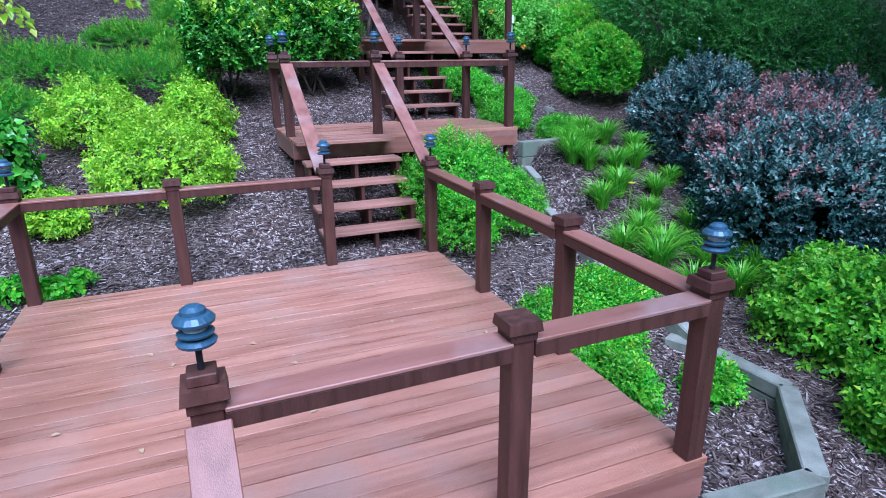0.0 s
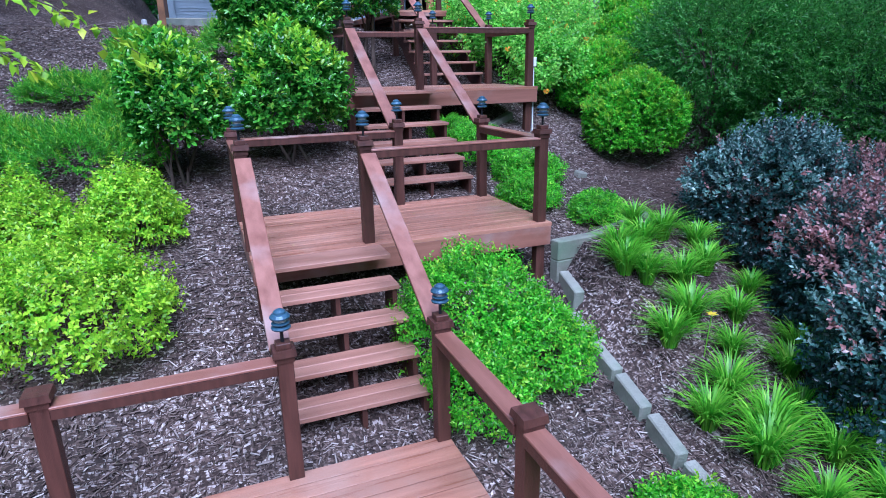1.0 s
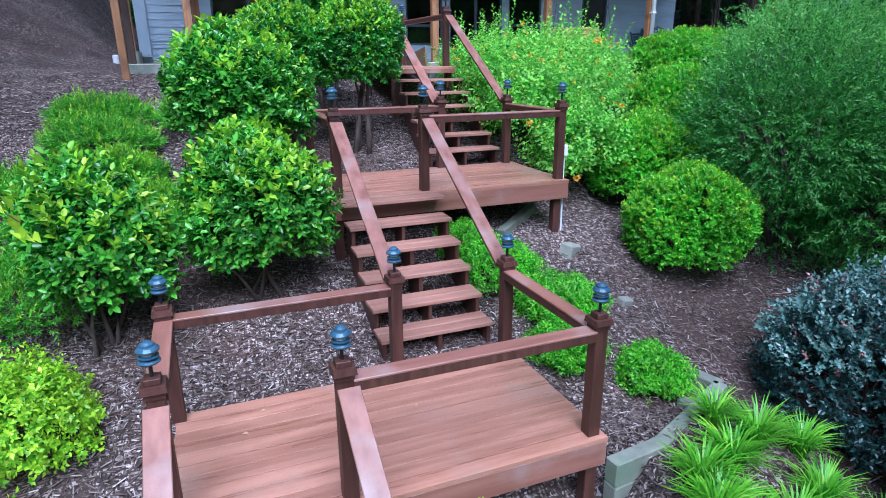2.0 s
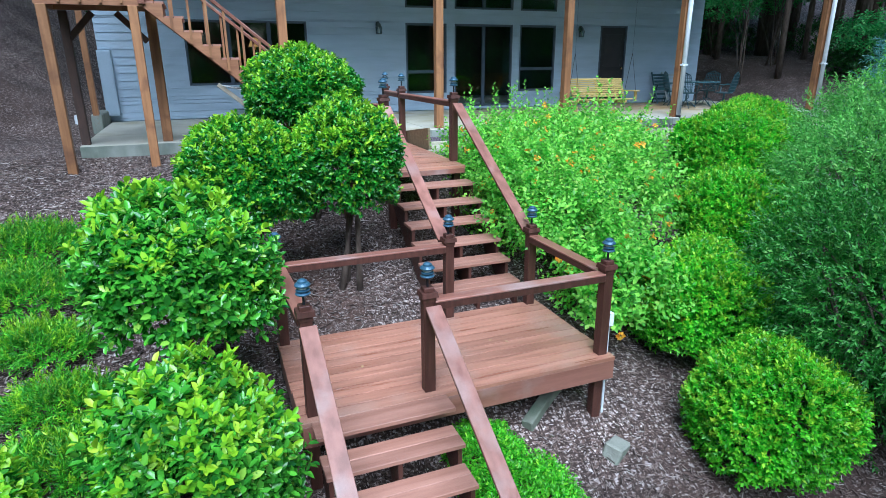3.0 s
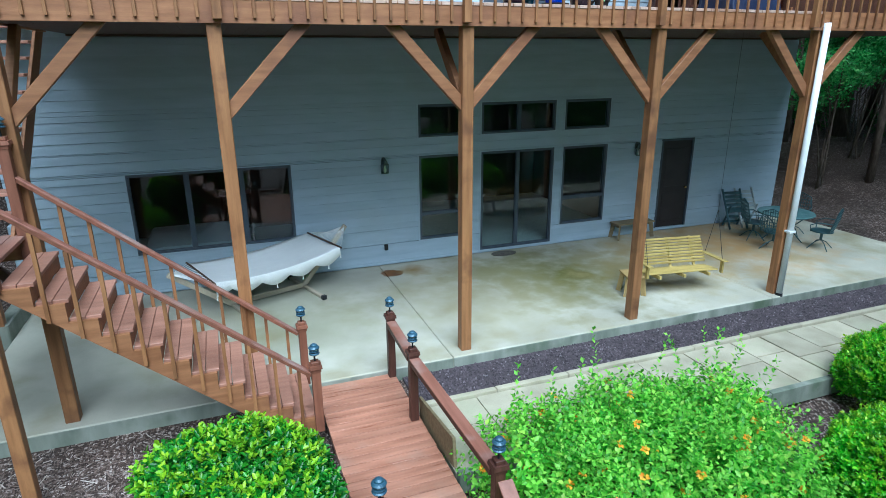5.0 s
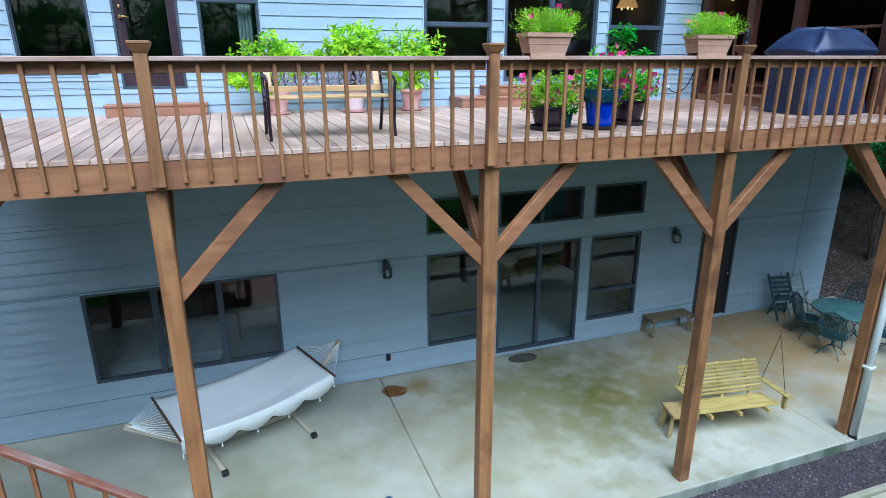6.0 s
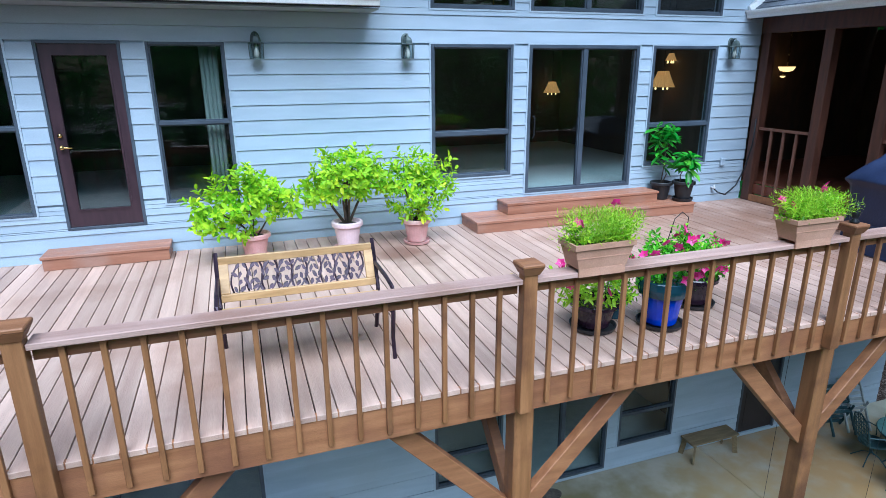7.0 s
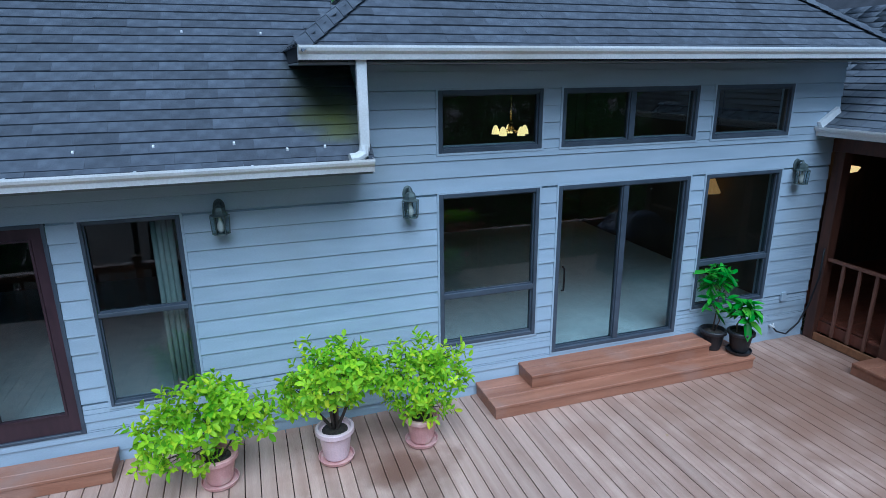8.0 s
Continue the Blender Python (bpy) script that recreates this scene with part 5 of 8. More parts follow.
# Plain dark door below.
d = tagged(new("door_patio"), "closed dark brown door at patio level", "door", kind="structure")
x0, x1, z0, z1 = LOW_HOLES[7]
DARKDOOR = mat("dark_door", (0.018, 0.016, 0.02), (0.03, 0.026, 0.03), 3, 0.4, 0.1, 60)
for b in ((x0, x0 + 0.05, z0, z1), (x1 - 0.05, x1, z0, z1), (x0 + 0.05, x1 - 0.05, z1 - 0.05, z1)):
    boxpart("door_frame", (b[0], b[1], WALL_Y - 0.025, WALL_Y + 0.1, b[2], b[3]), FRAME, d, 0.003)
lf = boxpart("door_leaf", (x0 + 0.052, x1 - 0.052, WALL_Y + 0.01, WALL_Y + 0.05, z0 + 0.01, z1 - 0.052), DARKDOOR, d, 0.004)
for c, e in ((0.15, 0.9), (1.05, 2.0)):
    boxpart("panel", (x0 + 0.17, x1 - 0.17, WALL_Y + 0.002, WALL_Y + 0.01, z0 + c, z0 + e), DARKDOOR, lf, 0.006)
bm = bmesh.new()
tube(bm, (x1 - 0.12, WALL_Y + 0.01, z0 + 1.0), (x1 - 0.12, WALL_Y - 0.04, z0 + 1.0), 0.03, 0.025, 12)
part("knob", bm, BRASS, lf, "brass knob", True)

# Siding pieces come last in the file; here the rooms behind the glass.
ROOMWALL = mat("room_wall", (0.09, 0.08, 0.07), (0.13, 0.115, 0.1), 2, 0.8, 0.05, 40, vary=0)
CARPET = mat("pale_carpet", (0.5, 0.6, 0.62), (0.6, 0.7, 0.72), 6, 0.95, 0.3, 200, vary=0)


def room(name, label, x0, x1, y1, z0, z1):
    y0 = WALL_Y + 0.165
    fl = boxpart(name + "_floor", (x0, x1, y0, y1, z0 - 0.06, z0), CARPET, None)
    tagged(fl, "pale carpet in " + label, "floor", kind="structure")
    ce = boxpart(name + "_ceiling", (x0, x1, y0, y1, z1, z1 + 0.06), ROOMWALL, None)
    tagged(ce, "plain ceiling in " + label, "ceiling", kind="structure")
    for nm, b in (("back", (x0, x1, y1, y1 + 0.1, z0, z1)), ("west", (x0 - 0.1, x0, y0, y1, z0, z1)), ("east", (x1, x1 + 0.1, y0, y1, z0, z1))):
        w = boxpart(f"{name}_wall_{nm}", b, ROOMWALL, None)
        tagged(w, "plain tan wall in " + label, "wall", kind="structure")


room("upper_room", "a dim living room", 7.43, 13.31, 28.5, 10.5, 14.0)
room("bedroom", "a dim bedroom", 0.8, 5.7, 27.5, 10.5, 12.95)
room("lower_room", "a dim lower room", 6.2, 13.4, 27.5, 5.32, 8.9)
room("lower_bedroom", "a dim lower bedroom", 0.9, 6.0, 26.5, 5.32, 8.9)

# ---- roofs ----
TAN = math.tan(radians(36.9))
UNDER = mat("roof_deck", (0.03, 0.035, 0.045), (0.05, 0.055, 0.07), 6, 0.9, 0.3, 60, vary=0)
ROOFEDGE = mat("eave_board", (0.22, 0.25, 0.27), (0.28, 0.31, 0.33), 3, 0.7, 0.1, 60, vary=0)


def roof_slab(bm, pts, thick=0.12):
    a = [bm.verts.new(p) for p in pts]
    b = [bm.verts.new((p[0], p[1], p[2] - thick)) for p in pts]
    bm.faces.new(a)
    bm.faces.new(list(reversed(b)))
    for k in range(len(a)):
        bm.faces.new((a[k], b[k], b[(k + 1) % len(a)], a[(k + 1) % len(a)]))


EAVE_Y, LOW_EAVE, HIGH_EAVE = 22.04, 13.1, 14.06
bm = bmesh.new()
roof_slab(bm, [(-0.2, EAVE_Y, LOW_EAVE), (7.16, EAVE_Y, LOW_EAVE), (7.16, EAVE_Y + 6, LOW_EAVE + 6 * TAN), (-0.2, EAVE_Y + 6, LOW_EAVE + 6 * TAN)])
low_roof = tagged(new("roof_low", mesh_of("roof_low", bm, UNDER)), "dark slate-grey asphalt shingle roof over the low wing", "roof", kind="structure")
bm = bmesh.new()
hx, hx2, D = 6.55, 13.62, 3.53
roof_slab(bm, [(hx, EAVE_Y, HIGH_EAVE), (hx2, EAVE_Y, HIGH_EAVE), (hx2 - D, EAVE_Y + D, HIGH_EAVE + D * TAN), (hx + D, EAVE_Y + D, HIGH_EAVE + D * TAN)])
high_roof = tagged(new("roof_high", mesh_of("roof_high", bm, UNDER)), "dark slate-grey hipped shingle roof over the tall bay", "roof", kind="structure")
bm = bmesh.new()
roof_slab(bm, [(hx, EAVE_Y, HIGH_EAVE), (hx + D, EAVE_Y + D, HIGH_EAVE + D * TAN), (hx + D, EAVE_Y + 9, HIGH_EAVE + D * TAN), (hx, EAVE_Y + 9, HIGH_EAVE)])
hip_side = tagged(new("roof_hip", mesh_of("roof_hip", bm, UNDER)), "dark shingle hip slope above the low roof", "roof", kind="structure")
bm = bmesh.new()
roof_slab(bm, [(hx2, EAVE_Y, HIGH_EAVE), (hx2, EAVE_Y + 9, HIGH_EAVE), (hx2 - D, EAVE_Y + 9, HIGH_EAVE + D * TAN), (hx2 - D, EAVE_Y + D, HIGH_EAVE + D * TAN)])
tagged(new("roof_hip_east", mesh_of("roof_hip_east", bm, UNDER)), "dark shingle hip slope above the porch", "roof", kind="structure")
bm = bmesh.new()
box(bm, 7.16, 7.32, WALL_Y + 0.17, 29, 13.05, 14.0)
tagged(new("wall_bay_side", mesh_of("wall_bay_side", bm, SIDING)), "blue-grey siding on the side of the tall bay", "wall", kind="structure")
# Soffits close the eaves.
soffit = tagged(new("soffit_low", None), "painted boards under the low eave", "soffit", kind="structure")
boxpart("soffit_board", (-0.2, 7.15, EAVE_Y + 0.02, WALL_Y - 0.02, LOW_EAVE - 0.14, LOW_EAVE - 0.125), ROOFEDGE, soffit)
boxpart("soffit_board", (hx, 13.4, EAVE_Y + 0.02, WALL_Y - 0.02, HIGH_EAVE - 0.14, HIGH_EAVE - 0.125), ROOFEDGE, soffit)
boxpart("soffit_board", (hx, 7.15, WALL_Y - 0.02, 26, HIGH_EAVE - 0.14, HIGH_EAVE - 0.125), ROOFEDGE, soffit)


def gutter(name, a, b, label="white painted metal gutter along the eave"):
    """A trough with a moulded front, from a to b; its back is on the line a-b."""
    a, b = Vector(a), Vector(b)
    d = (b - a).normalized()
    out = d.cross(Vector((0, 0, 1)))
    prof = [(0, 0), (0, -0.115), (0.075, -0.115), (0.085, -0.07), (0.11, -0.045), (0.12, -0.02), (0.12, 0.0), (0.108, 0.0), (0.106, -0.02), (0.07, -0.1), (0.01, -0.1), (0.01, 0)]
    bm = bmesh.new()
    rows = [[bm.verts.new(p + out * u + Vector((0, 0, w))) for u, w in prof] for p in (a, b)]
    n = len(prof)
    for k in range(n):
        bm.faces.new((rows[0][k], rows[0][(k + 1) % n], rows[1][(k + 1) % n], rows[1][k]))
    bm.faces.new(rows[0])
    bm.faces.new(list(reversed(rows[1])))
    g = tagged(new(name, mesh_of(name, bm, WHITE)), label, "gutter")
    for e in (a - d * 0.004, b + d * 0.001):
        bm = bmesh.new()
        rows = [[bm.verts.new(e + d * w + out * u + Vector((0, 0, h))) for u, h in ((-0.002, 0.004), (-0.002, -0.118), (0.078, -0.118), (0.088, -0.07), (0.123, -0.02), (0.123, 0.004))] for w in (0, 0.003)]
        bm.faces.new(rows[0])
        bm.faces.new(rows[1][::-1])
        for k in range(6):
            bm.faces.new((rows[0][k], rows[1][k], rows[1][(k + 1) % 6], rows[0][(k + 1) % 6]))
        part("end_cap", bm, WHITE, g)
    for k in range(1, int((b - a).length / 0.9)):
        c = a + d * (0.9 * k)
        bm = bmesh.new()
        beam(bm, c + out * 0.004 + Vector((0, 0, -0.006)), c + out * 0.112 + Vector((0, 0, -0.006)), 0.02, 0.004)
        part("hanger", bm, WHITE, g)
    return g


gutter("gutter", (-0.2, EAVE_Y, LOW_EAVE + 0.01), (7.14, EAVE_Y, LOW_EAVE + 0.01))
gutter("gutter", (hx, EAVE_Y, HIGH_EAVE + 0.01), (hx2 + 0.1, EAVE_Y, HIGH_EAVE + 0.01))
bm = bmesh.new()
box(bm, 7.03, 7.12, EAVE_Y - 0.04, EAVE_Y + 0.03, LOW_EAVE + 0.1, HIGH_EAVE - 0.08, 0.006)
sp = new("downspout", mesh_of("downspout", bm, WHITE))
tagged(sp, "white downspout emptying into the low gutter", "downspout")
bm = bmesh.new()
sweep(bm, [(7.075, EAVE_Y - 0.005, LOW_EAVE + 0.12), (7.06, EAVE_Y - 0.02, LOW_EAVE + 0.05), (7.0, EAVE_Y - 0.04, LOW_EAVE + 0.02), (6.93, EAVE_Y - 0.05, LOW_EAVE + 0.015)], [0.05, 0.052, 0.05, 0.05], 10)
part("elbow", bm, WHITE, sp)
# ---- screened porch ----
PORCH = mat("brown_porch_wood", (0.055, 0.021, 0.013), (0.1, 0.038, 0.022), 3, 0.5, 0.3, 40, (6, 6, 1), vary=0.12)
porch = tagged(new("porch"), "dark brown screened porch with a railing", "porch", kind="structure")
PX = 13.43
for y in (22.45, 21.38, 20.45, 19.0):
    boxpart("porch_post", (PX - 0.02, PX + 0.13, y - 0.075, y + 0.075, 10.17, 13.0), PORCH, porch, 0.006)
boxpart("porch_beam", (PX - 0.03, PX + 0.14, 18.9, 22.56, 12.8, 13.05), PORCH, porch, 0.006)
boxpart("base_board", (PX - 0.012, PX + 0.02, 18.9, 22.37, 10.172, 10.28), CEDAR, porch, 0.003)
PORCHRAIL = mat("worn_porch_rail", (0.12, 0.052, 0.034), (0.19, 0.085, 0.055), 3, 0.55, 0.3, 40, (6, 6, 1), vary=0.12)
PORCHFLOOR = mat("red_brown_porch_floor", (0.12, 0.036, 0.02), (0.18, 0.058, 0.034), 2, 0.45, 0.25, 40, (1, 8, 1), vary=0.1)
boxpart("skirt_board", (PX + 0.06, PX + 0.08, 19.0, 22.5, 10.285, 10.44), PORCHFLOOR, porch)
# Railings either side of the open screen-door bay.
for ya, yb in ((21.457, 22.373), (19.077, 20.373)):
    boxpart("porch_rail", (PX + 0.01, PX + 0.07, ya, yb, 11.325, 11.365), PORCHRAIL, porch, 0.004)
    n = round((yb - ya) / 0.245)
    for k in range(1, n):
        y = ya + (yb - ya) * k / n
        boxpart("porch_baluster", (PX + 0.024, PX + 0.056, y - 0.018, y + 0.018, 10.285, 11.324), PORCHRAIL, porch)
k, y = 0, 18.92
while y < WALL_Y + 1.4:
    boxpart("floor_board", (PX + 0.085 if abs(y - 20.95) > 0.55 else PX, 18.0, y, y + 0.137, 10.45, 10.482), PORCHFLOOR, porch)
    y += 0.142
boxpart("porch_back_wall", (PX + 0.14, 18.0, WALL_Y + 1.5, WALL_Y + 1.62, 10.16, 13.3), DARKWOOD, porch)
boxpart("porch_far_wall", (18.0, 18.1, 18.9, WALL_Y + 1.5, 10.16, 13.0), DARKWOOD, porch)
boxpart("porch_front_wall", (PX + 0.14, 18.0, 18.9, 19.0, 10.16, 13.0), PORCH, porch)
boxpart("porch_ceiling", (PX, 18.0, 18.9, WALL_Y + 1.5, 13.06, 13.1), DARKWOOD, porch)
bm = bmesh.new()
roof_slab(bm, [(13.15, 18.4, 13.12), (13.15, 26.0, 13.12), (15.8, 26.0, 13.12 + 2.65 * TAN), (15.8, 18.4, 13.12 + 2.65 * TAN)])
porch_roof = tagged(new("roof_porch", mesh_of("roof_porch", bm, UNDER)), "dark slate-grey shingle roof over the porch", "roof", kind="structure")
gutter("gutter", (13.15, WALL_Y - 0.02, 13.13), (13.15, 18.4, 13.13), "white gutter along the porch eave")
bm = bmesh.new()
beam(bm, (13.08, WALL_Y - 0.045, 13.14), (13.36, WALL_Y - 0.045, 13.33), 0.05, 0.11)
tagged(new("roof_flashing", mesh_of("roof_flashing", bm, WHITE)), "white metal flashing where the porch roof meets siding", "flashing", kind="structure")

# ---- upper deck ----
DZ, FY = 10.17, 18.32
deck = tagged(new("upper_deck"), "weathered tan plank deck raised on cedar posts", "deck", kind="structure")
for b in ((1.96, 18.4, FY - 0.022, FY + 0.018, 9.885, DZ - 0.002),):
    boxpart("fascia", b, CEDAR, deck, 0.003)
boxpart("fascia", (1.92, 1.958, FY - 0.02, 21.3, 9.885, DZ - 0.002), CEDAR, deck)
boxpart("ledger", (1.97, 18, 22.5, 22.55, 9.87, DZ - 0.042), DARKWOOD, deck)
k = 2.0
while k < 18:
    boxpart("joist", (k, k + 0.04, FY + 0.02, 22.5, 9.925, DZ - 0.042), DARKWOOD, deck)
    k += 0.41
# Slatted underside, closed here to stop light leaking through the board gaps.
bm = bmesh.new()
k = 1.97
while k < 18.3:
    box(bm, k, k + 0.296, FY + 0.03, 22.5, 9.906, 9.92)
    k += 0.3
tagged(new("ceiling_patio", mesh_of("ceiling_patio", bm, DARKWOOD)), "dark brown slatted panels added under the deck joists", "ceiling", kind="structure")
rng = random.Random(11)
n = round((PX - 0.01 - 0.92) / 0.142)
for k in range(n):
    x0 = 0.92 + (PX - 0.02 - 0.92) * k / n
    x1 = 0.92 + (PX - 0.02 - 0.92) * (k + 1) / n
    bm = bmesh.new()
    dz = rng.uniform(-0.002, 0.002)
    box(bm, x0 + 0.0042, x1 - 0.0042, FY - 0.03 if x0 > 1.9 else 21.32, 22.555, DZ - 0.04 + dz, DZ + dz, 0.003)
    part("board", bm, DECKBOARD, deck)
posts_x = (2.03, 4.19, 7.265, 10.33, 13.53, 18.26)
for x in posts_x:
    bm = bmesh.new()
    box(bm, x - 0.08, x + 0.08, 18.33, 18.49, 5.262, 9.924, 0.008)
    p = new("deck_post", mesh_of("deck_post", bm, CEDAR_Z))
    tagged(p, "thick red-brown cedar post holding up the deck", "post", "deck posts")
    for s in (-1, 1):
        if (x < 5 and s < 0) or (x > 17 and s > 0):
            continue
        beampart("brace", (x + s * 0.03, 18.432, 8.88), (x + s * 1.085, 18.432, 9.985), 0.09, 0.142, CEDAR, p, 0.006)
    beampart("brace", (x, 18.46, 8.86), (x, 19.5, 9.9), 0.09, 0.142, CEDAR, p, 0.006)
rr = tagged(new("deck_railing", None), "red-brown cedar railing with square balusters along the raised deck", "railing")
rr.location = (2.0, FY, DZ)
before = set(scene.objects)
RP = (2.0, 4.24, 7.21, 10.21, 13.22, 16.25, 18.35)
for x in RP:
    boxpart("post", (x - 0.05, x + 0.05, FY - 0.115, FY - 0.024, 9.925, 11.0), CEDAR_Z, rr, 0.004)
    bm = bmesh.new()
    vs = box(bm, x - 0.08, x + 0.08, FY - 0.15, FY + 0.012, 10.98, 11.035)
    for v in vs:
        if v.co.z < 11.0:
            v.co.x, v.co.y = x + (v.co.x - x) * 0.68, FY - 0.07 + (v.co.y - FY + 0.07) * 0.68
    box(bm, x - 0.082, x + 0.082, FY - 0.152, FY + 0.014, 11.035, 11.06, 0.006)
    part("cap", bm, CEDAR, rr)
for a, b in zip(RP, RP[1:]):
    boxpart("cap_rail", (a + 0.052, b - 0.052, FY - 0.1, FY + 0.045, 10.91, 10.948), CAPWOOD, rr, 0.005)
    boxpart("sub_rail", (a + 0.052, b - 0.052, FY - 0.018, FY + 0.02, 10.82, 10.909), CEDAR, rr, 0.003)
    n = round((b - a) / 0.202)
    for k in range(1, n):
        x = a + (b - a) * k / n
        boxpart("baluster", (x - 0.0165, x + 0.0165, FY - 0.057, FY - 0.0235, 9.94, 10.895), CEDAR_Z, rr, 0.003)
inv = Matrix.Translation((-2.0, -FY, -DZ))
for ob in set(scene.objects) - before:
    if ob.parent == rr:
        ob.matrix_basis = inv @ ob.matrix_basis

# ---- patio ----
patio = tagged(new("patio"), "pale worn concrete patio with moss and rust stains", "patio", kind="structure")
for xa, xb in ((0.66, 6.996), (7.004, 13.3), (13.308, 18.62)):
    boxpart("slab", (xa, xb, 18.2, WALL_Y + 0.01, 4.7, 5.264), PATIO, patio, 0.012)
    boxpart("slab_edge", (xa, xb, 18.185, 18.199, 4.7, 5.25), CONCRETE_OLD, patio, 0.004)

# ---- house stairs ----
hs = thing("house_stairs", (4.8, 17.7, 5.26), "red-brown wooden stairs with balustrades up to a half landing", "stairs")
o = Vector((4.8, 17.7, 5.26))
before = set(scene.objects)
LZ, NR = 7.7, 12
SX0, SX1, SY0, SY1 = 4.81, 2.02, 17.1, 18.25
rise, run = (LZ - 5.264) / NR, (SX0 - SX1) / (NR - 1)
for k in range(1, NR):
    x = SX0 - (k - 1) * run
    for j in range(2):
        w = (run + 0.03) / 2
        boxpart("tread", (x + 0.03 - (j + 1) * w + 0.003, x + 0.03 - j * w - 0.003, SY0 + 0.045, SY1 - 0.045, 5.264 + k * rise - 0.04, 5.264 + k * rise), STEPWOOD, hs, 0.004)
    boxpart("riser", (x - 0.018, x, SY0 + 0.045, SY1 - 0.045, 5.264 + (k - 1) * rise + 0.001, 5.264 + k * rise - 0.041), CEDAR, hs)
for y in (SY0, SY1 - 0.043):
    prof = [(SX0, 5.264)]
    for k in range(1, NR):
        prof += [(SX0 - (k - 1) * run, 5.264 + k * rise - 0.03), (SX0 - k * run, 5.264 + k * rise - 0.03)]
    prof += [(SX1, LZ - 0.3), (SX0 - 0.3, 5.264)]
    bm = bmesh.new()
    a = [bm.verts.new((p[0], y, p[1])) for p in prof]
    b = [bm.verts.new((p[0], y + 0.043, p[1])) for p in prof]
    bm.faces.new(a)
    bm.faces.new(list(reversed(b)))
    for k in range(len(a)):
        bm.faces.new((a[k], a[(k + 1) % len(a)], b[(k + 1) % len(a)], b[k]))
    part("stringer", bm, CEDAR, hs)
for y, s in ((SY0 - 0.0, -1), (SY1, 1)):
    rail_post(hs, 4.85, y, 5.264, 6.15, True, wood=STAIRWOOD)
    rail_post(hs, 2.0, y, LZ - 0.25, LZ + 1.02, True, wood=STAIRWOOD)
    rail(hs, (4.79, y, 6.06), (2.05, y, 8.34), 0.09, 0.06, STAIRWOOD)
    for k in range(1, NR - 1):
        x = SX0 - (k - 0.4) * run
        z = 5.264 + k * rise
        boxpart("baluster", (x - 0.018, x + 0.018, y - 0.018 + s * 0.021, y + 0.018 + s * 0.021, z - 0.2, 6.06 + (4.79 - x) / (4.79 - 2.05) * (8.34 - 6.06) - 0.062), CEDAR_Z, hs)
# Half landing and the upper flight behind it.
board_floor(hs, 0.6, 2.02, SY0 - 0.03, SY1 + 0.05, LZ, "y", material=REDWOOD_Y)
for b in ((0.61, 2.01, SY0 - 0.02, SY0 + 0.02), (0.61, 2.01, SY1, SY1 + 0.04)):
    boxpart("fascia", (*b, LZ - 0.28, LZ - 0.04), CEDAR, hs)
boxpart("fascia", (0.61, 0.65, SY0 + 0.021, SY1 - 0.001, LZ - 0.28, LZ - 0.04), CEDAR, hs)
for x, y in ((0.7, SY0 + 0.0), (1.87, SY0 + 0.0), (0.74, SY1 + 0.16)):
    boxpart("leg", (x - 0.065, x + 0.065, y - 0.065, y + 0.065, 4.7, LZ - 0.281), CEDAR_Z if y < 17.5 else DARKWOOD, hs, 0.006)
boxpart("leg", (0.5, 0.62, 21.2, 21.32, 4.9, 10.1), CEDAR_Z, hs, 0.006)
for x, d in ((0.74, 1), (1.93, -1)):
    beampart("brace", (x, SY1 + 0.16, LZ - 0.75), (x + d * 0.42, SY1 + 0.16, LZ - 0.3), 0.07, 0.1, DARKWOOD, hs)
rail_post(hs, 0.66, SY0, LZ, LZ + 1.0, False, wood=STAIRWOOD)
rail(hs, (0.72, SY0, LZ + 0.9), (1.95, SY0, LZ + 0.9), wood=STAIRWOOD)
rail(hs, (0.66, SY0 + 0.06, LZ + 0.9), (0.66, SY1, LZ + 0.9), wood=STAIRWOOD)
for k in range(1, 5):
    x = 0.66 + 1.34 * k / 5
    boxpart("baluster", (x - 0.018, x + 0.018, SY0 - 0.06, SY0 - 0.022, LZ - 0.25, LZ + 0.81), CEDAR_Z, hs)
NU = 12
for k in range(1, NU):
    y = SY1 + 0.07 + (k - 1) * 0.25
    boxpart("tread", (0.95, 1.88, y, y + 0.27, LZ + k * (DZ - LZ) / NU - 0.04, LZ + k * (DZ - LZ) / NU), STEPWOOD, hs, 0.004)
for x in (0.908, 1.881):
    beampart("stringer", (x + 0.02, SY1 + 0.05, LZ - 0.1), (x + 0.02, SY1 + 0.07 + NU * 0.25, DZ - 0.1), 0.04, 0.26, CEDAR, hs)
inv = Matrix.Translation(-o)
for ob in set(scene.objects) - before:
    if ob.parent == hs:
        ob.matrix_basis = inv @ ob.matrix_basis


# ---- things on the upper deck ----
def local(parent, at, before):
    inv = Matrix.Translation(-Vector(at))
    for ob in set(scene.objects) - before:
        if ob.parent == parent:
            ob.matrix_basis = inv @ ob.matrix_basis


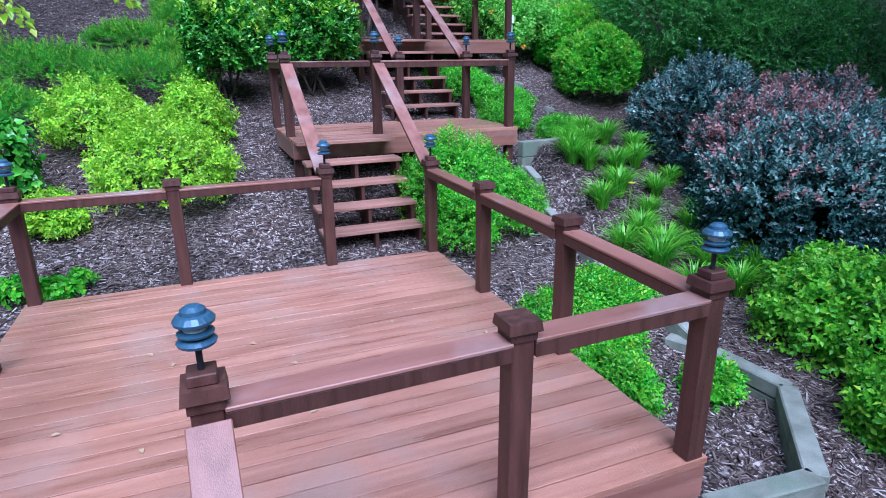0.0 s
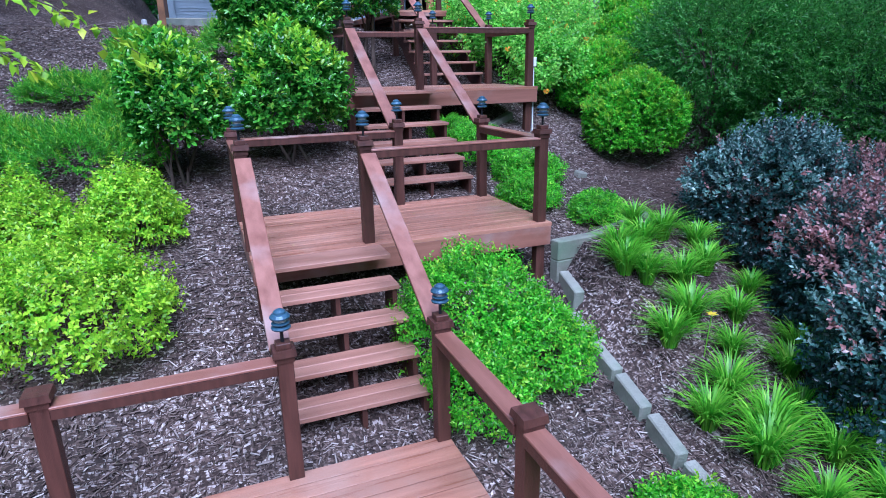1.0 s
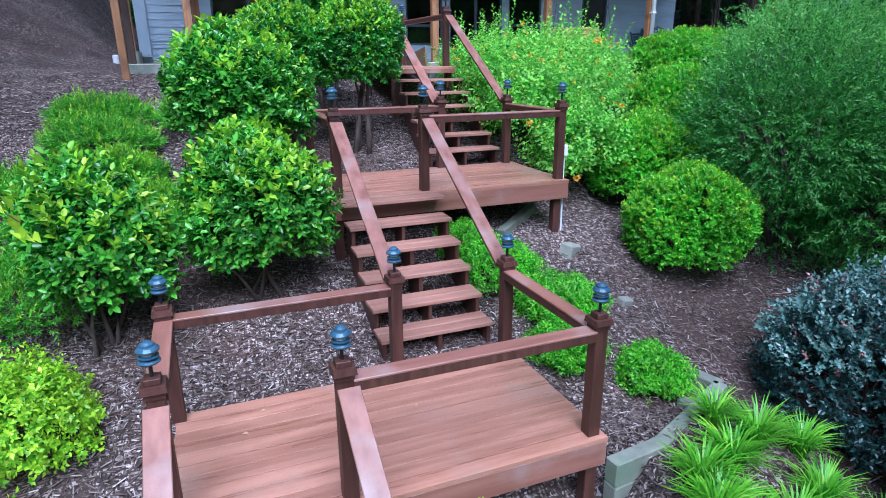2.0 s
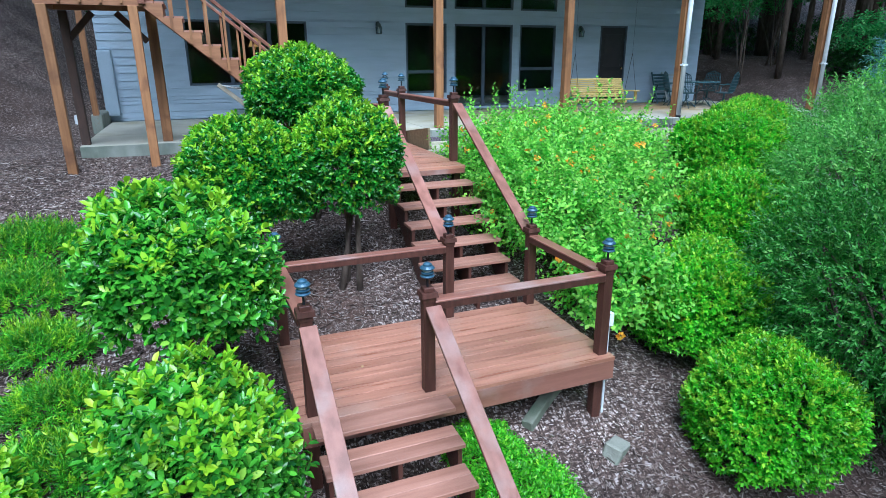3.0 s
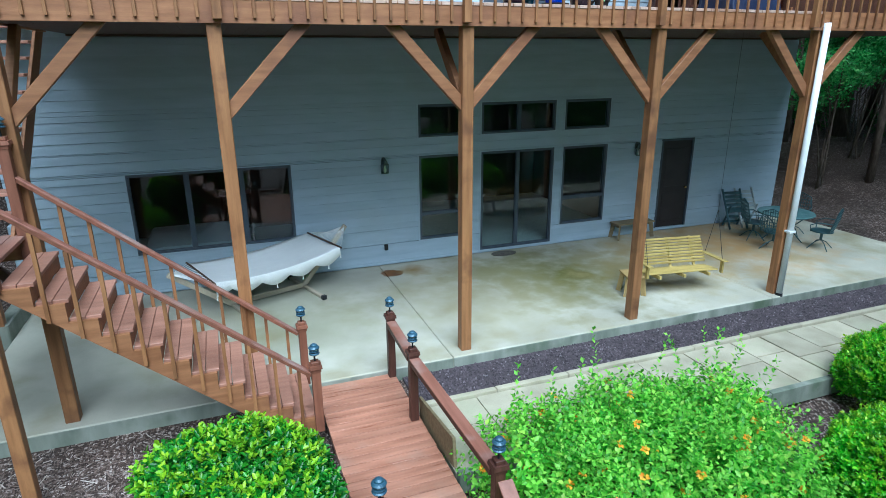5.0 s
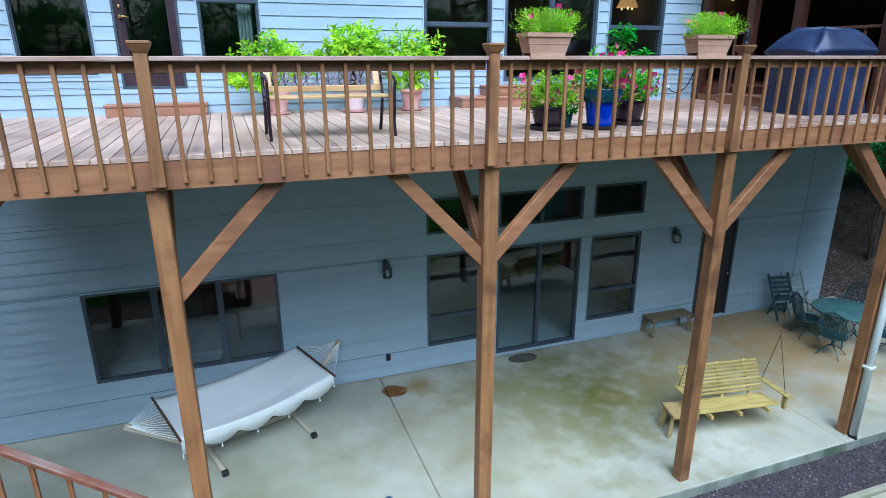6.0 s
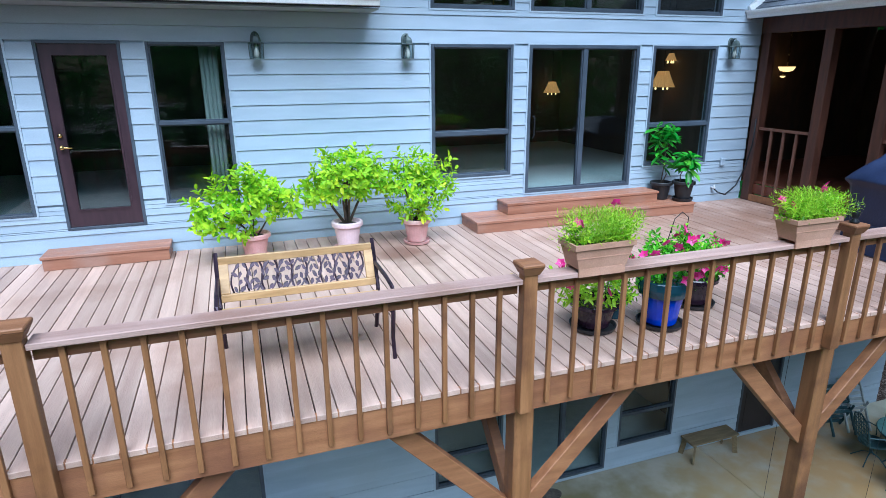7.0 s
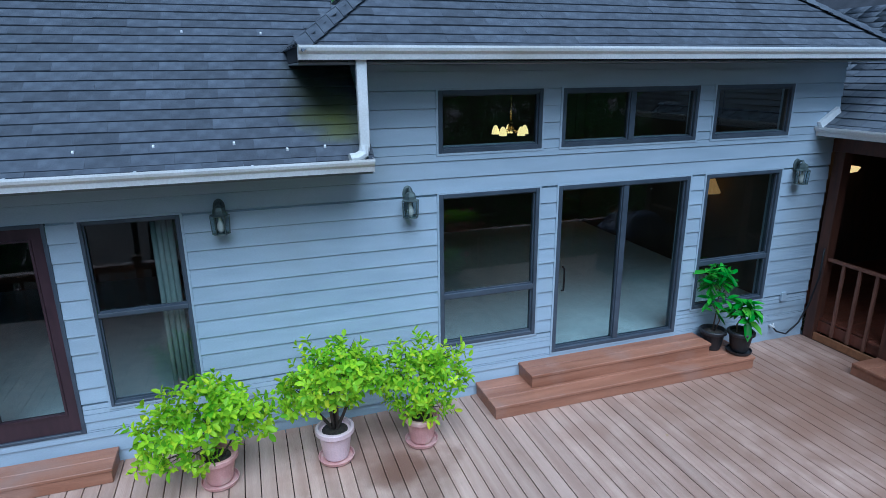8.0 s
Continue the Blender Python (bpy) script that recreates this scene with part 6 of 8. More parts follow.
def step_box(name, label, tiers):
    """Boxed wooden steps: each tier (x0, x1, y0, y1, z0, z1) has planks on top and a riser."""
    a = tiers[0]
    t = thing(name, (a[0], a[2], a[4]), label, "step")
    before = set(scene.objects)
    for x0, x1, y0, y1, z0, z1 in tiers:
        n = max(1, round((y1 - y0) / 0.2))
        for k in range(n):
            boxpart("plank", (x0 - 0.015, x1 + 0.015, y0 - 0.015 + (y1 - y0 + 0.015) * k / n + 0.002, y0 - 0.015 + (y1 - y0 + 0.015) * (k + 1) / n - 0.002, z1 - 0.035, z1), DECKSTEP, t, 0.005)
        boxpart("riser", (x0, x1, y0, y0 + 0.03, z0, z1 - 0.036), DECKSTEP, t, 0.003)
        for xa in (x0, x1 - 0.03):
            boxpart("side", (xa, xa + 0.03, y0 + 0.031, y1, z0, z1 - 0.036), DECKSTEP, t)
    local(t, (a[0], a[2], a[4]), before)
    return t


step_box("door_steps", "two-tier red-brown wooden steps below the sliding door", [(8.38, 11.95, 21.97, 22.55, DZ + 0.003, 10.335), (8.93, 11.44, 22.2, 22.55, 10.336, 10.5)])
step_box("door_steps", "single red-brown wooden step below the maroon door", [(3.28, 4.57, 22.2, 22.55, DZ + 0.003, 10.335)])
step_box("door_steps", "low wooden step at the porch screen door", [(12.98, 13.39, 20.45, 21.45, DZ + 0.003, 10.33)])

TERRA = mat("pink_terracotta", (0.54, 0.28, 0.26), (0.66, 0.37, 0.35), 5, 0.6, 0.15, 70, c3=(0.66, 0.48, 0.42), spots=6, vary=0.06)
TERRA_PALE = mat("pale_pink_pot", (0.66, 0.48, 0.5), (0.75, 0.58, 0.6), 5, 0.5, 0.1, 70, vary=0)
TANPOT = mat("tan_planter", (0.43, 0.235, 0.155), (0.52, 0.3, 0.21), 5, 0.6, 0.15, 70, vary=0.05)
POT_BLACK = mat("black_plastic_pot", (0.012, 0.012, 0.014), (0.022, 0.022, 0.026), 6, 0.5, 0.05, 60)
POT_BLUE = mat("cobalt_glaze", (0.006, 0.03, 0.42), (0.012, 0.06, 0.6), 5, 0.15, 0.03, 50, vary=0)
POT_TEAL = mat("dark_teal_glaze", (0.01, 0.045, 0.075), (0.02, 0.075, 0.11), 5, 0.2, 0.03, 50, vary=0)
POT_PLUM = mat("dark_plum_glaze", (0.014, 0.008, 0.016), (0.035, 0.016, 0.03), 4, 0.18, 0.03, 50, vary=0)
POTSOIL = mat("potting_soil", (0.02, 0.015, 0.012), (0.05, 0.04, 0.032), 30, 0.95, 0.6, 120, vary=0)
CITRUS = leaf_mat("citrus_leaves", (0.2, 0.48, 0.004), (0.52, 0.78, 0.008), (0.8, 0.88, 0.02), 0.55, 0.45, 0.15)
BROAD = leaf_mat("broad_leaves", (0.03, 0.24, 0.02), (0.1, 0.46, 0.03), (0.22, 0.6, 0.05), 0.3, 0.3, 0.12)
FERN = leaf_mat("ferny_leaves", (0.24, 0.52, 0.01), (0.5, 0.76, 0.02), (0.58, 0.76, 0.05), 0.45, 0.45, 0.15)
PINK = leaf_mat("magenta_petals", (0.7, 0.015, 0.2), (0.85, 0.04, 0.32), (0.8, 0.25, 0.5), 0.4, 0.3, 0.2)
BLOOM = []


def pot(parent, r, h, material, saucer=None, rim=0.02, soil=True):
    bm = bmesh.new()
    b = 0.035 if saucer else 0.0
    lathe(bm, [(r * 0.68, b), (r * 0.72, b + 0.01), (r * 0.95, b + h * 0.8), (r + rim * 0.4, b + h * 0.81), (r + rim, b + h * 0.84), (r + rim, b + h - 0.01), (r + rim * 0.5, b + h), (r - 0.012, b + h), (r - 0.02, b + h - 0.04)], 28)
    part("pot", bm, material, parent, smooth=False)
    if saucer:
        bm = bmesh.new()
        lathe(bm, [(r * 0.8, 0.001), (r * 0.98, 0.012), (r * 1.05, 0.045), (r * 1.0, 0.045), (r * 0.93, 0.02), (r * 0.6, 0.018)], 28)
        part("saucer", bm, saucer, parent)
    if soil:
        bm = bmesh.new()
        lathe(bm, [(r - 0.022, b + h - 0.06), (r - 0.022, b + h - 0.045), (r * 0.5, b + h - 0.03)], 20)
        part("soil", bm, POTSOIL, parent)
    return b + h - 0.04


def foliage(parent, lobes, n, per, length, leaf, wide, material, seed, **k):
    rng = np.random.default_rng(seed)
    P, D = crown_points(rng, lobes, n, k.pop("floor", -0.8), k.pop("shell", 0.3), k.pop("lump", 0.18))
    V, F = sprig_leaves(rng, P, D, per, length, leaf, wide, k.get("spread", 0.9), k.get("up", 0.3), k.get("droop", 0.0), True)
    ob = new("foliage", raw_mesh("foliage", V, F, material))
    ob.parent = parent
    return ob


def blooms(parent, spots):
    """Single trumpet flowers at spots (x, y, z)."""
    if not BLOOM:
        a = np.linspace(0, 2 * np.pi, 6)[:5]
        d = np.stack([np.cos(a), np.sin(a), 0 * a + 0.35], 1)
        V, F = leaf_arrays(d * 0.004, d, np.tile([0, 0, 1.0], (5, 1)), 0.046, 0.044)
        BLOOM.append(raw_mesh("flower", V, F, PINK))
    for k, p in enumerate(spots):
        f = new("flower", BLOOM[0])
        f.parent = parent
        f.matrix_basis = pose(*p, 40 + (k * 31) % 40, (k * 17) % 40 - 20, (k * 77) % 360)
        if k == 0:
            tagged(f, "magenta trumpet flower")


def potted(label, at, r, h, material, saucer, lobes, n, leaf, wide, seed, stems_n=4, r0=0.012, leafmat=CITRUS, per=6, length=0.09, name="potted_plant", group="", shoots=0, **k):
    t = thing(name, at, label, "potted plant", group)
    z = pot(t, r, h, material, saucer)
    lobes = [(a, b, c + z, *e) for a, b, c, *e in lobes]
    foliage(t, lobes, n, per, length, leaf, wide, leafmat, seed, **k)
    bm = bmesh.new()
    rng = np.random.default_rng(seed)
    if shoots:
        P, D = crown_points(rng, lobes, shoots, -0.4, 0.05, 0.2)
        V, F = sprig_leaves(rng, P, D, 9, 0.2, leaf, wide, 0.85, 0.5, 0.0, True)
        ob = tagged(new("new_growth", raw_mesh("new_growth", V, F, leafmat)), kind="stuff")
        ob.parent = t
        for p, d in zip(P[:shoots // 2], D):
            sweep(bm, [Vector(p) - Vector(d) * 0.1, Vector(p) + (Vector(d) + Vector((0, 0, 0.5))).normalized() * 0.16], [0.004, 0.002], 4)
    for q in range(stems_n):
        lb = lobes[q % len(lobes)]
        b = Vector((rng.normal() * 0.02, rng.normal() * 0.02, z - 0.02))
        e = Vector(lb[:3])
        m = b.lerp(e, 0.45) + Vector((rng.normal() * 0.03, rng.normal() * 0.03, 0.02))
        sweep(bm, [b, m, e], [r0, r0 * 0.75, r0 * 0.4], 6)
        for _ in range(3):
            f = e + Vector(unit(rng.normal(size=3)) * np.array(lb[3:]) * 0.75)
            sweep(bm, [m.lerp(e, 0.6), f], [r0 * 0.45, r0 * 0.2], 5)
    part("trunk", bm, BARK, t, smooth=True)
    return t


potted("bushy lime-green citrus in a terracotta pot on a saucer", (5.53, 21.88, DZ + 0.002), 0.165, 0.28, TERRA, TERRA,
       [(-0.05, 0, 0.4, 0.26, 0.24, 0.24), (-0.34, -0.05, 0.3, 0.24, 0.2, 0.2), (0.25, 0.0, 0.38, 0.24, 0.2, 0.16), (-0.22, -0.06, 0.14, 0.2, 0.16, 0.14), (0.1, 0.05, 0.52, 0.18, 0.16, 0.14)], 190, 0.088, 0.046, 501, group="citrus pots", lump=0.4, shoots=26)
potted("round-headed lime-green citrus on bare stems in a pale pink pot", (6.62, 21.88, DZ + 0.002), 0.17, 0.33, TERRA_PALE, TERRA,
       [(0, 0, 0.58, 0.3, 0.26, 0.24), (-0.25, 0, 0.42, 0.2, 0.18, 0.18), (0.28, 0, 0.5, 0.2, 0.18, 0.18), (0.05, -0.05, 0.7, 0.2, 0.18, 0.14)], 250, 0.078, 0.042, 502, shoots=26, stems_n=5, r0=0.02, group="citrus pots", lump=0.2)
potted("upright lime-green citrus in a terracotta pot on a saucer", (7.5, 21.87, DZ + 0.002), 0.165, 0.29, TERRA, TERRA,
       [(0.0, 0, 0.36, 0.24, 0.22, 0.24), (0.12, 0, 0.6, 0.16, 0.14, 0.2), (-0.16, 0, 0.5, 0.15, 0.14, 0.2), (0.26, 0, 0.4, 0.18, 0.16, 0.16), (-0.02, -0.1, 0.16, 0.16, 0.12, 0.12)], 190, 0.08, 0.036, 503, group="citrus pots", up=0.6, lump=0.4, shoots=30)
potted("tall broad-leaved green plant in a black pot on the step", (11.62, 22.36, 10.337), 0.15, 0.27, POT_BLACK, None,
       [(0, 0, 0.34, 0.1, 0.1, 0.14), (0.02, 0, 0.6, 0.12, 0.11, 0.12), (-0.04, 0, 0.78, 0.08, 0.08, 0.06)], 15, 0.19, 0.06, 504, stems_n=2, leafmat=BROAD, per=7, length=0.12, spread=1.1, droop=0.25, group="black pots", up=0.8)
potted("short broad-leaved green plant in a black pot on the step", (11.86, 22.14, 10.337), 0.15, 0.27, POT_BLACK, POT_BLACK,
       [(0, 0, 0.26, 0.1, 0.1, 0.1)], 8, 0.22, 0.085, 505, stems_n=2, leafmat=BROAD, per=7, length=0.08, spread=1.2, droop=0.3, group="black pots", up=0.8)
for lab, at, r, h, m, seed, n in (("low pink-flowered plant in a dark plum glazed pot", (8.16, 18.86, DZ + 0.002), 0.19, 0.22, POT_PLUM, 510, 150), ("magenta-flowered plant in a two-tone cobalt blue pot", (8.74, 18.72, DZ + 0.002), 0.19, 0.38, POT_BLUE, 511, 150), ("pink-flowered plant in a dark plum glazed pot", (9.33, 19.0, DZ + 0.002), 0.19, 0.26, POT_PLUM, 512, 150)):
    t = potted(lab, at, r, h, m, POT_BLACK, [(0, 0, 0.12, 0.2, 0.18, 0.14), (0.1, -0.05, 0.2 + 0.06 * (seed == 511), 0.15, 0.14, 0.14), (-0.1, 0.05, 0.18 + 0.04 * (seed == 511), 0.16, 0.14, 0.13)], n, 0.055, 0.024, seed, r0=0.006, leafmat=FERN if seed == 510 else BOX, length=0.1, group="flower pots", lump=0.25, up=0.5)
    rng = R_(seed)
    blooms(t, [(0.3 * math.cos(a), 0.27 * math.sin(a), h + rng.uniform(0.1, 0.36)) for a in rng.uniform(2.6, 6.9, 20 if seed > 510 else 7)] + [(rng.uniform(-0.18, 0.2), rng.uniform(-0.22, 0.05), h + rng.uniform(0.38, 0.5)) for _ in range(7 if seed == 511 else 0)])
    if seed == 511:
        bm = bmesh.new()
        lathe(bm, [(0.205, 0.3), (0.222, 0.345), (0.228, 0.37), (0.228, 0.43), (0.222, 0.437), (0.2, 0.437), (0.19, 0.43)], 28)
        part("glazed_rim", bm, POT_TEAL, t, "dark teal glazed rim")
        bm = bmesh.new()
        for s in (-1, 1):
            sweep(bm, [(0.05 + s * 0.02, 0, 0.4), (0.1 + s * 0.09, 0.02, 0.75), (0.14 + s * 0.07, 0.03, 0.93), (0.14, 0.03, 0.98)], 0.004, 5)
        part("wire_hoop", bm, BLACKISH, t, "dark bent wire support")
t = potted("small plant in a squat teal glazed pot", (8.47, 19.0, DZ + 0.002), 0.09, 0.2, POT_TEAL, None, [(0, 0, 0.1, 0.1, 0.1, 0.1)], 50, 0.05, 0.02, 515, r0=0.005, leafmat=BOX, group="flower pots")


def rail_planter(x, seed):
    """A trapezoid trough that sits astride the rail."""
    t = thing("rail_planter", (x, FY - 0.03, 10.95), "tan plastic trough astride the rail with ferny plants and flowers", "planter", "rail planters")
    bm = bmesh.new()
    prof = [(0.228, 0.103, 0.03), (0.275, 0.125, 0.2), (0.29, 0.14, 0.201), (0.29, 0.14, 0.245), (0.27, 0.12, 0.245), (0.262, 0.112, 0.19)]
    rings = [[bm.verts.new((sx * a, sy * b, c)) for sx, sy in ((-1, -1), (1, -1), (1, 1), (-1, 1))] for a, b, c in prof]
    for p, q in zip(rings, rings[1:]):
        for k in range(4):
            bm.faces.new((p[k], p[(k + 1) % 4], q[(k + 1) % 4], q[k]))
    bm.faces.new(rings[-1])
    bm.faces.new(rings[0][::-1])
    part("trough", bm, TANPOT, t)
    # A skirt on each side of the slot that straddles the rail.
    for s in (-1, 1):
        bm = bmesh.new()
        beam(bm, (-0.222, s * 0.096, -0.005), (0.222, s * 0.096, -0.005), 0.016, 0.07)
        part("skirt", bm, TANPOT, t)
    bm = bmesh.new()
    for z in (0.12, 0.15):
        w = 0.245 + 0.05 * z / 0.2 * 0.5
        box(bm, -w, w, -0.118, -0.108, z, z + 0.008)
    part("band", bm, TANPOT, t)
    bm = bmesh.new()
    box(bm, -0.262, 0.262, -0.112, 0.112, 0.19, 0.2)
    part("soil", bm, POTSOIL, t)
    rng = np.random.default_rng(seed)
    P = np.stack([rng.uniform(-0.22, 0.25, 210), rng.uniform(-0.08, 0.08, 210), np.full(210, 0.22)], 1)
    D = unit(np.stack([P[:, 0] * 2.5 + 0.3, P[:, 1] * 6, np.full(210, 0.75)], 1))
    V, F = sprig_leaves(rng, P, D, 18, 0.28, 0.05, 0.007, 0.7, 0.25)
    ob = new("foliage", raw_mesh("foliage", V, F, FERN))
    ob.parent = t
    foliage(t, [(-0.2, 0, 0.27, 0.08, 0.1, 0.1), (0.2, 0.0, 0.3, 0.1, 0.1, 0.12)], 60, 6, 0.08, 0.04, 0.02, LIME, seed + 1)
    blooms(t, [(-0.2 + rng.uniform(-0.09, 0.09), rng.uniform(-0.1, 0.1), 0.36 + rng.uniform(0, 0.06)) for _ in range(2)] + [(0.2 + rng.uniform(-0.1, 0.1), rng.uniform(-0.1, 0.1), 0.42 + rng.uniform(0, 0.12)) for _ in range(2)])
    t.scale = (0.84, 0.84, 0.84)
    return t


rail_planter(7.76, 520)
rail_planter(9.73, 530)

# Garden bench with a cast back panel.
IRON = mat("purple_black_iron", (0.02, 0.011, 0.02), (0.05, 0.028, 0.045), 9, 0.4, 0.2, 60, metal=0.4)
BENCHWOOD = mat("honey_bench_wood", (0.4, 0.24, 0.1), (0.56, 0.36, 0.17), 3, 0.45, 0.2, 40, (1, 8, 8), vary=0.12)
b = thing("garden_bench", (5.81, 19.19, DZ), "garden bench with honey wood slats and a cast scroll back", "bench")
BW = 0.6
for k in range(5):
    boxpart("seat_slat", (-BW, BW, -0.28 + k * 0.088, -0.205 + k * 0.088, 0.385, 0.408), BENCHWOOD, b, 0.004)
back = lambda z: 0.22 + (z - 0.45) * 0.5
for z0, z1 in ((0.43, 0.49), (0.69, 0.75)):
    beampart("back_rail", (-BW, back((z0 + z1) / 2), (z0 + z1) / 2), (BW, back((z0 + z1) / 2), (z0 + z1) / 2), 0.03, z1 - z0, BENCHWOOD, b, 0.004)
for x in (-BW + 0.035, BW - 0.035):
    beampart("back_stile", (x, back(0.49), 0.486), (x, back(0.69), 0.694), 0.07, 0.03, BENCHWOOD, b, 0.003)
bm = bmesh.new()
rng = R_(77)
for k in range(18):
    x = -0.51 + 1.02 * (k + 0.5) / 18
    s = 1 if k % 2 else -1
    pts = [(x + 0.034 * math.sin(3.3 * q) * s + 0.045 * (q - 0.5), 0.49 + 0.2 * q) for q in np.linspace(0, 1, 8)]
    sweep(bm, [(px, back(pz), pz) for px, pz in pts], 0.0075, 5)
for row in range(4):
    for k in range(19):
        x = -0.515 + 1.03 * (k + 0.5 + 0.5 * (row % 2)) / 19.5 + rng.normal() * 0.008
        z = 0.513 + 0.052 * row + rng.normal() * 0.006
        a = rng.uniform(-0.5, 0.5) + (0.9 if (row + k) % 2 else 2.3)
        long, half = rng.uniform(0.024, 0.034), rng.uniform(0.011, 0.016)
        c, d = Vector((x, 0, z)), Vector((math.cos(a), 0.0, math.sin(a)))
        n_ = Vector((-d.z, 0, d.x))
        w = [c - d * long, c - d * long * 0.2 + n_ * half, c + d * long * 0.5 + n_ * half * 0.8, c + d * long, c + d * long * 0.4 - n_ * half, c - d * long * 0.3 - n_ * half * 0.7]
        for p in w:
            p.z = min(max(p.z, 0.489), 0.694)
        v0 = [bm.verts.new((p.x, back(p.z) - 0.007, p.z)) for p in w]
        v1 = [bm.verts.new((p.x, back(p.z) + 0.007, p.z)) for p in w]
        bm.faces.new(v0)
        bm.faces.new(v1[::-1])
        for q in range(6):
            bm.faces.new((v0[q], v1[q], v1[(q + 1) % 6], v0[(q + 1) % 6]))
tagged(part("scroll_panel", bm, IRON, b, "cast dark purple leaf scroll panel"), kind="stuff")
for x in (-BW - 0.015, BW + 0.015):
    bm = bmesh.new()
    sweep(bm, [(x, -0.3, 0.0), (x, -0.26, 0.16), (x, -0.29, 0.36), (x, -0.3, 0.48), (x, -0.33, 0.54), (x, -0.28, 0.58), (x, -0.1, 0.6), (x, 0.12, 0.6), (x, back(0.6), 0.6)], 0.017, 6)
    sweep(bm, [(x, 0.33, 0.0), (x, 0.25, 0.2), (x, 0.2, 0.4), (x, back(0.6), 0.6), (x, back(0.72), 0.72), (x, back(0.77) + 0.01, 0.775)], 0.018, 6)
    sweep(bm, [(x, -0.28, 0.37), (x, 0.2, 0.37)], 0.014, 6)
    part("end_frame", bm, IRON, b, "cast dark purple end with a scrolled arm")

# Covered grill.
COVER = mat("navy_cover_cloth", (0.008, 0.014, 0.045), (0.018, 0.03, 0.085), 3, 0.5, 0.25, 40, vary=0)
g = thing("covered_grill", (12.82, 19.45, DZ), "barbecue grill under a navy fabric cover with folds", "grill", turn=-6)
nu, nv = 72, 30
V = []
for j in range(nv + 1):
    v = j / nv
    for i in range(nu):
        a = 2 * math.pi * i / nu
        ex = 0.3
        cx, cy = math.copysign(abs(math.cos(a)) ** ex, math.cos(a)), math.copysign(abs(math.sin(a)) ** ex, math.sin(a))
        fold = 0.02 * math.sin(a * 11 + 2 * math.sin(3 * v)) * (1 - v) + 0.012 * math.sin(a * 5 + v * 14)
        if v < 0.6:
            sx = sy = 1.0 - 0.05 * math.sin(v / 0.6 * 3.14)
            z = 0.01 + v / 0.6 * 0.82
        elif v < 0.66:
            sx = sy = 1.06
            z = 0.83 + (v - 0.6) * 0.5
            fold *= 1.6
        elif v < 0.9:
            q = (v - 0.66) / 0.24
            sx, sy = 1.05 - 0.5 * q, 1.04 - 0.45 * q
            z = 0.86 + 0.27 * q ** 0.9 - 0.03 * math.sin(a * 4) * math.sin(q * 3.14)
        else:
            q = (v - 0.9) / 0.1
            sx, sy = 0.55 * (1 - q), 0.59 * (1 - q)
            z = 1.13 + 0.025 * q + 0.02 * math.sin(a) * (1 - q)
        V.append((cx * 0.55 * (sx + fold), cy * 0.47 * (sy + fold * 1.4), max(z + 0.016 * math.sin(a * 3 + v * 9) * (v > 0.3), 0.012)))
F = [(j * nu + i, j * nu + (i + 1) % nu, (j + 1) * nu + (i + 1) % nu, (j + 1) * nu + i) for j in range(nv) for i in range(nu)]
ob = new("cover", raw_mesh("cover", V, F, COVER, True))
ob.parent = g
for sx in (-1, 1):
    bm = bmesh.new()
    sweep(bm, [(sx * 0.565, -0.2, 0.3), (sx * 0.58, -0.22, 0.38), (sx * 0.575, 0.0, 0.36), (sx * 0.58, 0.22, 0.38), (sx * 0.565, 0.2, 0.3)], 0.008, 5)
    part("strap", bm, COVER, g)



def lantern(x, z, small=1.0):
    """A wall lantern: backplate, arm, glazed cage with a domed top."""
    t = thing("wall_lantern", (x, WALL_Y - 0.016, z), "dark verdigris wall lantern with glass panes", "wall lamp", "wall lanterns")
    bm = bmesh.new()
    lathe(bm, [(0.075, 0.0), (0.075, 0.012), (0.06, 0.02)], 20)
    for v in bm.verts:
        v.co = Vector((v.co.x * 0.85, -v.co.z, v.co.y * 1.35 + 0.13))
    part("backplate", bm, LANTERN, t)
    bm = bmesh.new()
    sweep(bm, [(0, -0.02, 0.15), (0, -0.05, 0.2), (0, -0.1, 0.21), (0, -0.12, 0.17)], 0.017, 8)
    part("arm", bm, LANTERN, t)
    bm = bmesh.new()
    lathe(bm, [(0.1, 0.07), (0.104, 0.078), (0.07, 0.095), (0.066, 0.13), (0.05, 0.165), (0.02, 0.18)], 6, (0, -0.12, 0))
    part("hood", bm, LANTERN, t)
    for q in range(6):
        a = 1.0472 * q
        bm = bmesh.new()
        beam(bm, (0.098 * math.cos(a), -0.12 + 0.098 * math.sin(a), 0.072), (0.088 * math.cos(a), -0.12 + 0.088 * math.sin(a), -0.118), 0.009, 0.009)
        part("bar", bm, LANTERN, t)
    bm = bmesh.new()
    lathe(bm, [(0.06, -0.125), (0.094, -0.125), (0.094, -0.114), (0.06, -0.114)], 6, (0, -0.12, 0))
    part("base_ring", bm, LANTERN, t)
    bm = bmesh.new()
    lathe(bm, [(0.084, -0.112), (0.093, 0.07)], 6, (0, -0.12, 0))
    p = part("glass", bm, GLASS, t)
    p.visible_shadow = False
    bm = bmesh.new()
    lathe(bm, [(0.02, -0.112), (0.034, -0.08), (0.038, -0.04), (0.024, 0.0), (0.016, 0.04), (0.014, 0.07)], 12, (0, -0.12, 0))
    part("bulb", bm, BULB, t, "unlit pale bulb", True)
    return t


